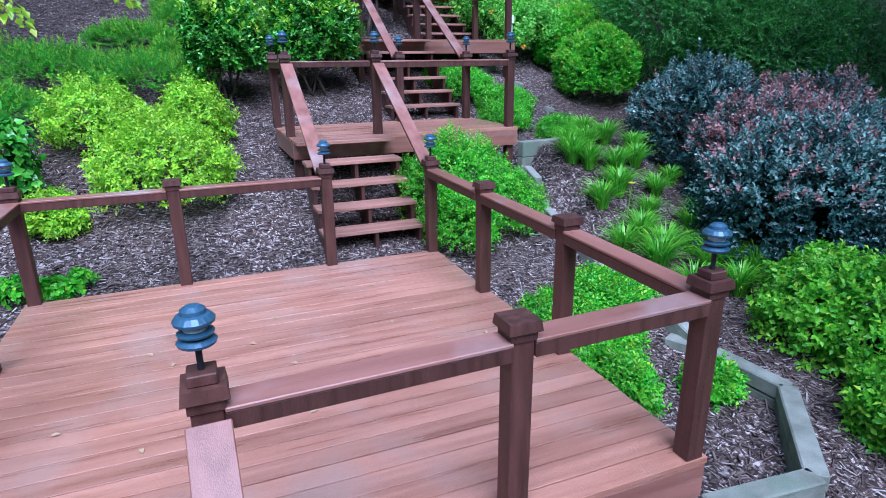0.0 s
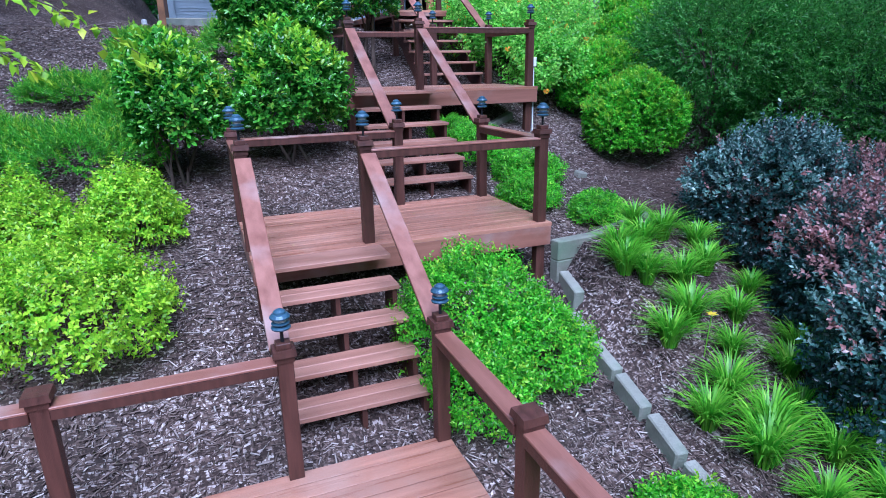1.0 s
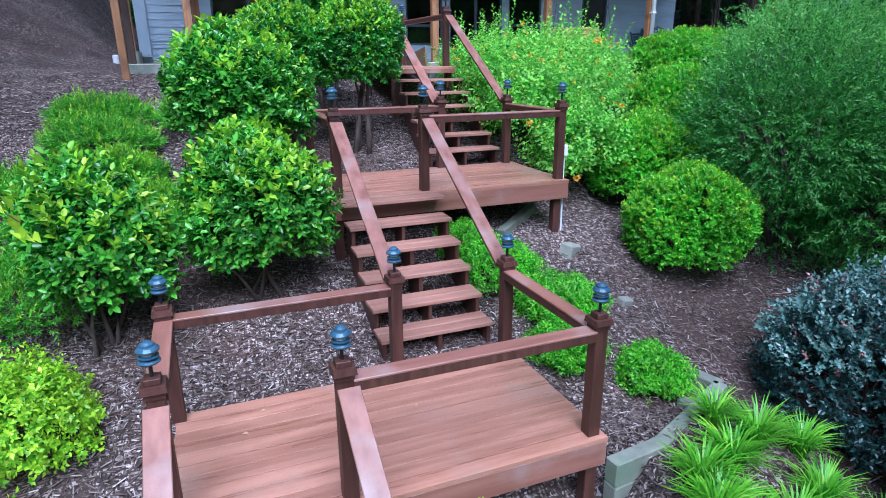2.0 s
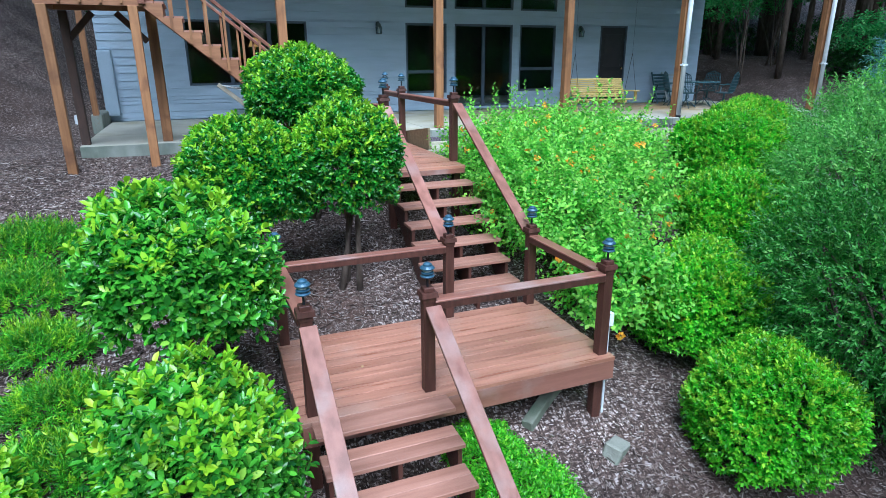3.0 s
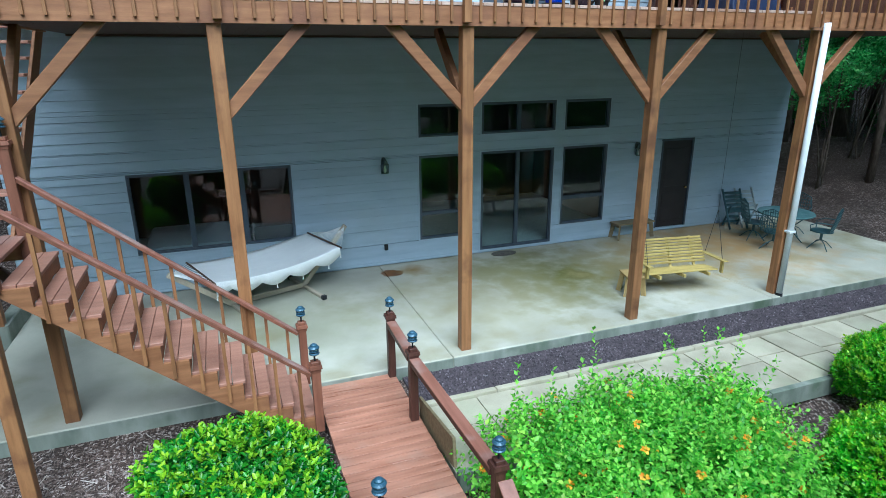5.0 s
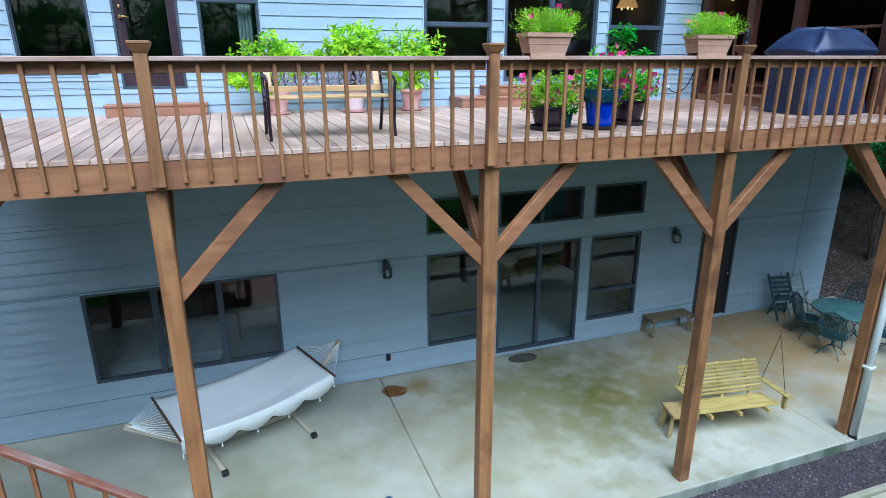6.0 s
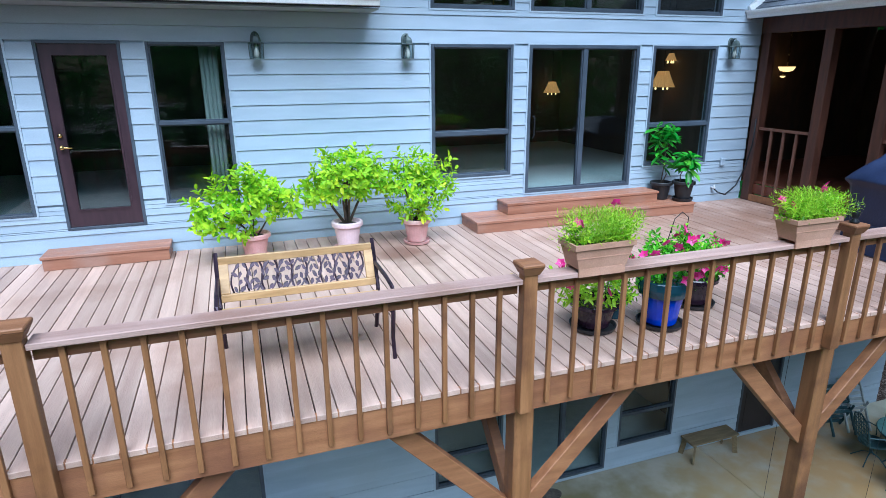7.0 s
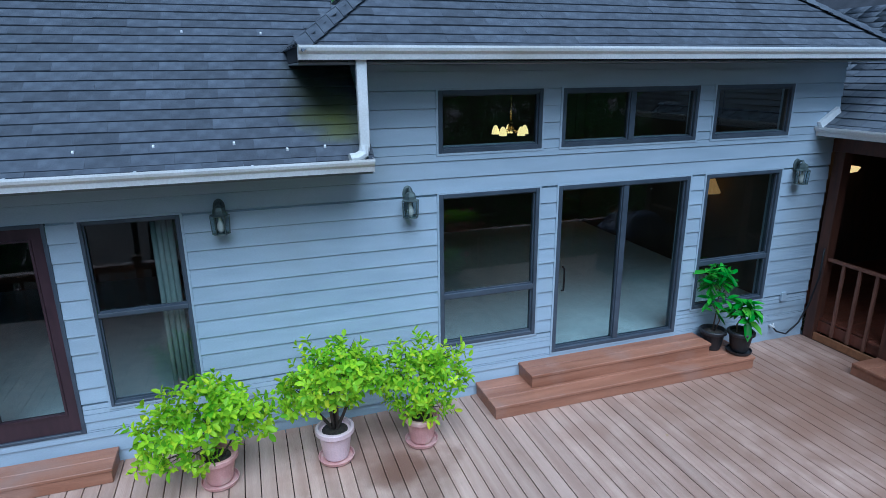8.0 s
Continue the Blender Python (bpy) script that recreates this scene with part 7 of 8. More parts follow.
LANTERN = mat("verdigris_iron", (0.05, 0.07, 0.075), (0.12, 0.16, 0.155), 9, 0.5, 0.2, 60, metal=0.3)
BULB = mat("pale_bulb", (0.6, 0.6, 0.55), (0.7, 0.7, 0.66), 3, 0.2, 0, 30)
l0 = lantern(5.77, 12.53)
l0.scale = (0.88, 0.88, 0.88)
for x, z in ((7.6, 12.53), (12.82, 12.53), (7.18, 7.38), (13.42, 7.36)):
    copy_thing(l0, pose(x, WALL_Y - 0.016, z))

# A dark cord from a tap to the porch.
bm = bmesh.new()
sweep(bm, [(12.8, 22.52, 10.4), (12.85, 22.47, 10.33), (13.0, 22.45, 10.28), (13.2, 22.45, 10.42), (13.33, 22.44, 10.7), (13.38, 22.4, 11.1), (13.385, 22.4, 11.5)], 0.012, 7)
hose = tagged(new("hose", mesh_of("hose", bm, BLACKISH, True)), "short dark hose looping from a wall tap to the porch", "hose")
bm = bmesh.new()
tube(bm, (12.8, 22.57, 10.4), (12.8, 22.48, 10.4), 0.018, n=10)
tube(bm, (12.8, 22.5, 10.4), (12.8, 22.5, 10.45), 0.01, n=8)
tagged(new("wall_tap", mesh_of("wall_tap", bm, WHITE, True)), "small metal garden tap on the wall", "tap")
# Small bird figure on the rail post.
bm = bmesh.new()
lathe(bm, [(0.035, 0), (0.04, 0.015), (0.02, 0.03), (0.03, 0.06), (0.035, 0.09), (0.02, 0.12), (0.022, 0.14), (0.006, 0.165)], 12, (0, 0, 0))
tube(bm, (0, 0, 0.1), (-0.05, -0.02, 0.16), 0.014, 0.004, 8)
fg = tagged(new("post_ornament", mesh_of("post_ornament", bm, BLACKISH, True)), "small dark metal ornament on the rail post", "ornament")
fg.location = (10.21, FY - 0.069, 11.061)

# ---- rooms behind the glass ----
SHADE = glow_mat("lit_lampshade", (1.0, 0.46, 0.13), 0.36)
FLAME = glow_mat("lit_bulb", (1.0, 0.62, 0.2), 2.2)


def table_lamp(x, y, z, label="lit pleated table lamp with a warm shade"):
    t = thing("table_lamp", (x, y, z), label, "lamp", "room lamps")
    bm = bmesh.new()
    lathe(bm, [(0.19, 0.0), (0.19, 0.006), (0.09, 0.24), (0.088, 0.24)], 24)
    part("shade", bm, SHADE, t, "lit cream shade")
    bm = bmesh.new()
    lathe(bm, [(0.02, -0.02), (0.012, -0.1), (0.05, -0.2), (0.06, -0.3), (0.03, -0.42), (0.08, -0.45), (0.08, -0.47)], 14)
    part("base", bm, BRASS, t, "brass base", True)
    return t


SIDEBOARD = mat("dark_sideboard", (0.05, 0.028, 0.018), (0.08, 0.045, 0.03), 3, 0.4, 0.1, 40, (1, 6, 6))


def side_table(x, y, z, h):
    t = thing("side_table", (x, y, z), "dark wooden side table under a lamp", "table", "side tables")
    boxpart("tabletop", (-0.35, 0.35, -0.25, 0.25, h - 0.03, h), SIDEBOARD, t, 0.004)
    for sx in (-1, 1):
        for sy in (-1, 1):
            boxpart("leg", (sx * 0.31 - 0.02, sx * 0.31 + 0.02, sy * 0.21 - 0.02, sy * 0.21 + 0.02, 0, h - 0.031), SIDEBOARD, t)


table_lamp(4.3, 25.3, 7.0)
side_table(4.3, 25.3, 5.32, 7.0 - 0.47 - 5.32)


def hanging_lamp(x, y, z, top, size=1.0):
    """A pleated shade with small bulbs below it, on a thin dark rod from the ceiling."""
    t = thing("hanging_lamp", (x, y, z), "lit pleated cream shade hanging on a thin dark rod", "lamp", "hanging lamps")
    n = 44
    bm = bmesh.new()
    rings = []
    for r, h in ((0.2, 0.0), (0.15, 0.1), (0.105, 0.2), (0.085, 0.26)):
        rings.append([bm.verts.new(((r + 0.006 * (-1) ** k) * size * math.cos(6.2832 * k / n), (r + 0.006 * (-1) ** k) * size * math.sin(6.2832 * k / n), h * size)) for k in range(n)])
    for p, q in zip(rings, rings[1:]):
        for k in range(n):
            bm.faces.new((p[k], p[(k + 1) % n], q[(k + 1) % n], q[k]))
    part("shade", bm, SHADE, t, "lit pleated cream shade")
    for k in range(3):
        bm = bmesh.new()
        lathe(bm, [(0.008, -0.05), (0.016, -0.035), (0.014, -0.015), (0.006, 0.0)], 8, (0.11 * size * math.cos(2.1 * k), 0.11 * size * math.sin(2.1 * k), 0))
        part("bulb", bm, FLAME, t, "small lit bulb")
    bm = bmesh.new()
    tube(bm, (0, 0, 0.24 * size), (0, 0, top - z), 0.006, n=6)
    part("rod", bm, BLACKISH, t)


hanging_lamp(12.9, 28.2, 11.72, 14.0)
hanging_lamp(13.06, 24.35, 11.95, 14.0, 1.1)
hanging_lamp(13.2, 24.35, 12.42, 14.0, 0.5)
# A chandelier with lit cups high in the living room.
ch = thing("chandelier", (10.02, 25.3, 13.98), "brass chandelier with lit glass cups", "chandelier")
bm = bmesh.new()
tube(bm, (0, 0, 0.0), (0, 0, -0.9), 0.012)
lathe(bm, [(0.02, -1.05), (0.05, -1.0), (0.03, -0.9), (0.015, -0.88)], 12)
for k in range(5):
    a = 6.28 * k / 5
    sweep(bm, [(0, 0, -0.98), (0.12 * math.cos(a), 0.12 * math.sin(a), -1.04), (0.24 * math.cos(a), 0.24 * math.sin(a), -0.96)], 0.009)
part("frame", bm, BRASS, ch, smooth=True)
for k in range(5):
    a = 6.28 * k / 5
    bm = bmesh.new()
    lathe(bm, [(0.062, -1.08), (0.055, -1.02), (0.03, -0.96), (0.015, -0.945)], 12, (0.24 * math.cos(a), 0.24 * math.sin(a), 0))
    part("lit_cup", bm, FLAME, ch)
glow = bpy.data.lights.new("chandelier_light", "POINT")
glow.energy, glow.color, glow.shadow_soft_size = 6.0, (1.0, 0.72, 0.42), 0.15
glow_ob = new("chandelier_light", glow)
glow_ob.location = (10.02, 25.3, 12.7)
cl = thing("porch_pendant", (15.43, 23.8, 13.05), "lit amber glass pendant lamp with two cups in the porch", "lamp")
bm = bmesh.new()
tube(bm, (0, 0, 0), (0, 0, -0.74), 0.01)
tube(bm, (0, 0, -0.7), (-0.12, -0.04, -0.9), 0.006)
part("stem", bm, BRASS, cl)
AMBER = glow_mat("lit_amber_bowl", (1.0, 0.6, 0.2), 1.1)
for r, c in ((0.15, (0, 0, -0.79)), (0.05, (-0.12, -0.04, -0.93))):
    bm = bmesh.new()
    lathe(bm, [(r * 0.3, -r * 0.35), (r * 0.75, -r * 0.2), (r, r * 0.25), (r * 0.98, r * 0.27), (r * 0.6, r * 0.1), (0.004, 0.0)], 16, c)
    part("shade", bm, AMBER, cl, "lit amber glass cup")
# A curtain edge and a pale bed inside.
CURTAIN = mat("grey_curtain", (0.25, 0.3, 0.28), (0.35, 0.4, 0.38), 4, 0.8, 0.1, 40, (8, 8, 1))
for x in (5.3,):
    bm = bmesh.new()
    for k in range(4):
        tube(bm, (x - 0.05 * k, 22.78, 10.55), (x - 0.05 * k, 22.78, 12.62), 0.026, n=8)
    tagged(new("curtain", mesh_of("curtain", bm, CURTAIN, True)), "grey-green curtain drawn to the side of the window", "curtain")
BEDCLOTH = mat("pale_blue_bedspread", (0.3, 0.36, 0.42), (0.4, 0.46, 0.52), 3, 0.85, 0.2, 40)
bd = thing("bed", (3.4, 24.2, 5.32), "made bed with a pale blue spread", "bed")
boxpart("bed_base", (-0.9, 0.9, -0.8, 0.9, 0.05, 0.35), SIDEBOARD, bd, 0.01)
boxpart("bedspread", (-0.95, 0.95, -0.85, 0.95, 0.36, 0.6), BEDCLOTH, bd, 0.06)

# ---- things on the patio ----
CORD = mat("white_cotton_cord", (0.87, 0.88, 0.89), (0.91, 0.92, 0.93), 2, 0.85, 0.2, 60, (1, 8, 1), c3=(0.8, 0.82, 0.85), spots=1.5, vary=0.05)
PALEWOOD = mat("pale_stand_wood", (0.42, 0.36, 0.28), (0.55, 0.48, 0.38), 4, 0.6, 0.2, 50, vary=0.08)
hm = thing("hammock", (4.65, 21.6, 5.264), "white rope hammock with fringed edge on a wooden stand", "hammock", turn=math.degrees(math.atan2(1.15, 3.2)))
zl, zr = 0.86, 1.08
nu, nv = 40, 14
V = []
for i in range(nu + 1):
    u = i / nu
    x = -1.17 + 2.34 * u
    zc = (zl - 0.12) + (zr - zl - 0.1) * u - 0.2 * (1 - (2 * u - 1) ** 2)
    for j in range(nv + 1):
        v = 2 * j / nv - 1
        V.append((x, v * 0.66, zc + 0.1 * v * v * (0.3 + (1 - (2 * u - 1) ** 2)) + 0.006 * math.sin(37 * v + 3 * u)))
F = [(i * (nv + 1) + j, (i + 1) * (nv + 1) + j, (i + 1) * (nv + 1) + j + 1, i * (nv + 1) + j + 1) for i in range(nu) for j in range(nv)]
ob = new("bed_cloth", raw_mesh("bed_cloth", V, F, CORD, True))
ob.parent = hm
so = ob.modifiers.new("thickness", "SOLIDIFY")
so.thickness = 0.014
for s in (-1, 1):
    zc = zl - 0.12 if s < 0 else zr - 0.22
    bm = bmesh.new()
    tube(bm, (s * 1.18, -0.7, zc + 0.03), (s * 1.18, 0.7, zc + 0.03), 0.018, n=10)
    part("spreader_bar", bm, DARKWOOD, hm, "dark wooden spreader bar")
    for k in range(15):
        bm = bmesh.new()
        y = -0.66 + 1.32 * k / 14
        sweep(bm, [(s * 1.18, y, zc + 0.03), (s * 1.45, y * 0.45, zc + 0.06), (s * 1.68, 0, (zl if s < 0 else zr))], 0.005, 4)
        part("cord", bm, CORD, hm)
# Scalloped fringe along the near edge.
V, F = [], []
for i in range(nu * 2 + 1):
    u = i / (nu * 2)
    x = -1.17 + 2.34 * u
    zc = (zl - 0.12) + (zr - zl - 0.1) * u - 0.2 * (1 - (2 * u - 1) ** 2) + 0.1 * (0.3 + (1 - (2 * u - 1) ** 2))
    drop = 0.13 + 0.1 * abs(math.cos(u * math.pi * 4.5))
    V += [(x, -0.66, zc), (x, -0.675, zc - drop), (x, -0.667, zc), (x, -0.682, zc - drop)]
for i in range(nu * 2):
    a = 4 * i
    F += [(a, a + 4, a + 5, a + 1), (a + 2, a + 3, a + 7, a + 6), (a + 1, a + 5, a + 7, a + 3)]
ob = new("fringe", raw_mesh("fringe", V, F, CORD))
ob.parent = hm
for k in range(6):
    a = V[4 * min(round(nu * 2 * k / 4.5), nu * 2) + 1]
    bm = bmesh.new()
    lathe(bm, [(0.004, 0.01), (0.009, -0.01), (0.006, -0.022), (0.013, -0.07), (0.002, -0.072)], 7, a)
    part("tassel", bm, CORD, hm)
for nm, a, c in (("base_beam", (-0.75, 0, 0.075), (0.75, 0, 0.075)), ("arm", (-0.72, 0, 0.08), (-1.7, 0, zl)), ("arm", (0.72, 0, 0.08), (1.7, 0, zr))):
    beampart(nm, a, c, 0.06, 0.09, PALEWOOD, hm, 0.01)
for x in (-0.68, 0.72):
    beampart("foot", (x, -0.75, 0.04), (x, 0.6, 0.04), 0.07, 0.06, PALEWOOD, hm, 0.01)
    for y in (-0.76, 0.61):
        boxpart("foot_cap", (x - 0.045, x + 0.045, y - 0.04, y + 0.04, 0.0, 0.08), BLACKISH, hm, 0.01)

YELLOWWOOD = mat("yellow_pine", (0.35, 0.26, 0.075), (0.5, 0.385, 0.13), 3, 0.5, 0.2, 40, (1, 8, 8), vary=0.12)
sw = thing("porch_swing", (11.92, 19.17, 5.264), "yellow slatted pine swing seat hung on chains", "swing seat", turn=-9)
for k in range(6):
    boxpart("seat_slat", (-0.72, 0.72, -0.2 + k * 0.075, -0.135 + k * 0.075, 0.415 - 0.01 * k, 0.438 - 0.01 * k), YELLOWWOOD, sw, 0.004)
for k in range(9):
    z, y = 0.45 + k * 0.05, 0.22 + k * 0.03
    beampart("back_slat", (-0.72, y, z + 0.03), (0.72, y, z + 0.03), 0.02, 0.041, YELLOWWOOD, sw, 0.004)
for x in (-0.5, 0, 0.5):
    beampart("back_stay", (x, 0.225, 0.38), (x, 0.5, 0.9), 0.05, 0.025, YELLOWWOOD, sw, 0.003)
    beampart("seat_stay", (x, -0.27, 0.375), (x, 0.3, 0.32), 0.04, 0.06, YELLOWWOOD, sw, 0.003)
for x in (-0.76, 0.76):
    beampart("armrest", (x, -0.34, 0.62), (x, 0.36, 0.6), 0.1, 0.025, YELLOWWOOD, sw, 0.006)
    boxpart("arm_post", (x - 0.02, x + 0.02, -0.27, -0.2, 0.37, 0.605), YELLOWWOOD, sw, 0.003)
    for y in (-0.22, 0.3):
        bm = bmesh.new()
        tube(bm, (x, y, 0.63), (x, 0.08, 1.5), 0.005, n=6)
        part("chain", bm, BLACKISH, sw)
    bm = bmesh.new()
    tube(bm, (x, 0.08, 1.5), (x, 0.08, 4.6), 0.0025, n=5)
    part("chain", bm, BLACKISH, sw)


def plank_bench(label, at, L, W, H, material, turn=0, name="wooden_bench"):
    t = thing(name, at, label, "bench", turn=turn)
    boxpart("top", (-L / 2, L / 2, -W / 2, W / 2, H - 0.035, H), material, t, 0.006)
    for s in (-1, 1):
        for y in (-1, 1):
            beampart("leg", (s * (L / 2 - 0.09), y * (W / 2 - 0.04), H - 0.036), (s * (L / 2 - 0.05), y * (W / 2 - 0.0), 0.0), 0.035, 0.09, material, t, 0.003)
        boxpart("cleat", (s * (L / 2 - 0.09) - 0.02, s * (L / 2 - 0.09) + 0.02, -W / 2 + 0.03, W / 2 - 0.03, H - 0.1, H - 0.036), material, t)
    return t


OLIVEWOOD = mat("weathered_olive_wood", (0.16, 0.12, 0.06), (0.26, 0.2, 0.11), 3, 0.75, 0.3, 40, (1, 8, 8), vary=0.1)
plank_bench("small weathered wooden bench against the wall", (13.34, 22.36, 5.266), 1.08, 0.34, 0.4, OLIVEWOOD)
plank_bench("small yellow-brown wooden stool beside the swing", (11.03, 19.33, 5.266), 0.42, 0.36, 0.4, mat("yellow_brown_wood", (0.32, 0.22, 0.08), (0.44, 0.32, 0.14), 3, 0.6, 0.3, 40, vary=0.1), 75)
# Iron table and chairs.
GREENIRON = mat("dark_green_iron", (0.028, 0.065, 0.08), (0.055, 0.115, 0.135), 8, 0.4, 0.15, 60, metal=0.4)
tb = thing("patio_table", (16.45, 20.75, 5.264), "round glass-topped dark iron patio table", "table")
bm = bmesh.new()
lathe(bm, [(0.6, 0.705), (0.61, 0.715), (0.6, 0.722)], 36)
p = part("tabletop", bm, mat("green_table_glass", (0.1, 0.2, 0.21), (0.16, 0.28, 0.29), 4, 0.12, 0, 30, vary=0), tb, "green-tinted glass top")
bm = bmesh.new()
sweep(bm, [(0.6 * math.cos(6.2832 * k / 36), 0.6 * math.sin(6.2832 * k / 36), 0.7) for k in range(37)], 0.014, 6)
part("rim", bm, GREENIRON, tb)
for k in range(4):
    a = 0.785 + 1.571 * k
    bm = bmesh.new()
    sweep(bm, [(0.5 * math.cos(a), 0.5 * math.sin(a), 0.7), (0.22 * math.cos(a), 0.22 * math.sin(a), 0.42), (0.2 * math.cos(a), 0.2 * math.sin(a), 0.25), (0.42 * math.cos(a), 0.42 * math.sin(a), 0.012)], 0.014, 6)
    part("leg", bm, GREENIRON, tb)


def iron_chair(at, turn):
    t = thing("patio_chair", at, "dark iron patio chair with a mesh back on a spring base", "chair", "patio chairs", turn=turn)
    bm = bmesh.new()
    lathe(bm, [(0.23, 0.41), (0.235, 0.425), (0.23, 0.44)], 20)
    part("seat", bm, GREENIRON, t)
    bm = bmesh.new()
    sweep(bm, [(-0.23, 0.18, 0.44), (-0.25, 0.25, 0.7), (-0.2, 0.29, 0.92), (0, 0.31, 1.0), (0.2, 0.29, 0.92), (0.25, 0.25, 0.7), (0.23, 0.18, 0.44)], 0.014, 6)
    part("back_frame", bm, GREENIRON, t)
    bm = bmesh.new()
    for k in range(9):
        x = -0.2 + 0.05 * k
        sweep(bm, [(x, 0.19, 0.44), (x * 1.05, 0.25, 0.7), (x, 0.29, 0.9 + 0.09 * (1 - (x / 0.22) ** 2))], 0.008, 5)
    for z in (0.52, 0.6, 0.68, 0.76, 0.84, 0.92):
        w = 0.24 if z < 0.8 else 0.21
        sweep(bm, [(-w, 0.2 + (z - 0.44) * 0.19, z), (0, 0.21 + (z - 0.44) * 0.19, z), (w, 0.2 + (z - 0.44) * 0.19, z)], 0.008, 5)
    part("back_mesh", bm, GREENIRON, t)
    for s in (-1, 1):
        bm = bmesh.new()
        sweep(bm, [(s * 0.22, -0.18, 0.43), (s * 0.28, -0.2, 0.58), (s * 0.29, -0.05, 0.66), (s * 0.26, 0.24, 0.66)], 0.013, 6)
        part("arm", bm, GREENIRON, t)
    bm = bmesh.new()
    tube(bm, (0, 0, 0.41), (0, 0, 0.2), 0.03, n=10)
    part("column", bm, GREENIRON, t)
    for k in range(4):
        a = 0.785 + 1.571 * k
        bm = bmesh.new()
        sweep(bm, [(0, 0, 0.22), (0.14 * math.cos(a), 0.14 * math.sin(a), 0.16), (0.29 * math.cos(a), 0.29 * math.sin(a), 0.012)], 0.011, 6)
        part("leg", bm, GREENIRON, t)
    return t


c0 = iron_chair((15.7, 20.35, 5.264), 110)
for x, y, a in ((16.75, 20.0, 205), (15.95, 21.15, 65), (17.2, 21.1, -70)):
    copy_thing(c0, pose(x, y, 5.264, 0, 0, a))
# Folded garden chairs leaning by the wall.
GREYPLASTIC = mat("grey_plastic", (0.3, 0.34, 0.35), (0.4, 0.44, 0.45), 5, 0.5, 0.1, 60)
for x, m, lab in ((16.72, GREYPLASTIC, "grey plastic folding chair leaning on the wall"), (16.32, GREENIRON, "dark folding chair leaning on the wall")):
    t = thing("folding_chair", (x, 22.1, 5.264), lab, "chair", turn=-12)
    for s in (-0.24, 0.24):
        beampart("side_frame", (s, -0.25, 0.02), (s, 0.3, 0.95), 0.035, 0.05, m, t, 0.006)
        beampart("leg", (s * 0.85, 0.15, 0.02), (s * 0.85, -0.1, 0.6), 0.03, 0.045, m, t, 0.006)
    for k in range(5):
        q = 0.5 + 0.1 * k
        beampart("slat", (-0.22, -0.25 + 0.55 * q, 0.02 + 0.93 * q), (0.22, -0.25 + 0.55 * q, 0.02 + 0.93 * q), 0.02, 0.07, m, t, 0.004)
    for k in range(3):
        beampart("slat", (-0.2, 0.1 - 0.07 * k, 0.14 + 0.15 * k), (0.2, 0.1 - 0.07 * k, 0.14 + 0.15 * k), 0.02, 0.06, m, t, 0.004)
# Mat, outlet covers, utility cabinet.
bm = bmesh.new()
lathe(bm, [(0.3, 0), (0.3, 0.012), (0.28, 0.015)], 28)
mt = new("doormat", mesh_of("doormat", bm, mat("dark_mat", (0.05, 0.045, 0.04), (0.13, 0.12, 0.1), 20, 0.95, 0.6, 90)))
mt.location, mt.scale = (9.85, 22.33, 5.266), (1.0, 0.55, 1)
tagged(mt, "dark oval doormat at the patio door", "doormat")
for x, z in ((7.17, 5.6), (12.95, 10.75)):
    bm = bmesh.new()
    box(bm, x - 0.04, x + 0.04, WALL_Y - 0.05, WALL_Y - 0.012, z, z + 0.13, 0.008)
    oc = new("outlet_cover", mesh_of("outlet_cover", bm, BLACKISH if z < 8 else SIDING))
    tagged(oc, "small weatherproof outlet cover on the siding", "outlet", "outlet covers")
ut = thing("utility_cabinet", (0.74, 22.4, 5.264), "blue-grey utility cabinet against the siding", "cabinet")
boxpart("body", (-0.13, 0.15, -0.06, 0.155, 0.16, 1.6), TRIMGREY, ut, 0.01)
boxpart("door", (-0.11, 0.13, -0.075, -0.062, 0.2, 1.56), TRIMGREY, ut, 0.006)
bm = bmesh.new()
box(bm, 0.45, 0.66, 21.2, 22.6, 4.9, 5.55, 0.02)
tagged(new("stub_wall", mesh_of("stub_wall", bm, CONCRETE_OLD)), "low weathered concrete stub wall at the patio end", "wall", kind="structure")
bm = bmesh.new()
lathe(bm, [(0.07, 0), (0.075, 0.02), (0.075, 0.2), (0.06, 0.22), (0.02, 0.23)], 16)
wp = new("vent_cap", mesh_of("vent_cap", bm, WHITE))
wp.location = (0.05, 22.2, float(ground_z(0.05, 22.2)) - 0.02)
tagged(wp, "white plastic pipe cap standing in the mulch", "pipe cap")
# Downspouts with black boots down two posts.
for x in (13.53, 18.3):
    t = thing("post_downspout", (x, 18.262, 5.05), "white downspout pipe beside a deck post with a black foot", "downspout", "post downspouts")
    bm = bmesh.new()
    tube(bm, (0, 0, 0.25), (0, 0, 4.95), 0.055, n=14)
    part("pipe", bm, WHITE, t, smooth=True)
    bm = bmesh.new()
    lathe(bm, [(0.075, -0.02), (0.075, 0.18), (0.062, 0.22), (0.06, 0.26)], 14)
    part("boot", bm, BLACKISH, t, "black rubber foot")
    bm = bmesh.new()
    box(bm, -0.07, 0.07, -0.06, 0.066, 1.42, 1.46, 0.004)
    part("strap", bm, WHITE, t)

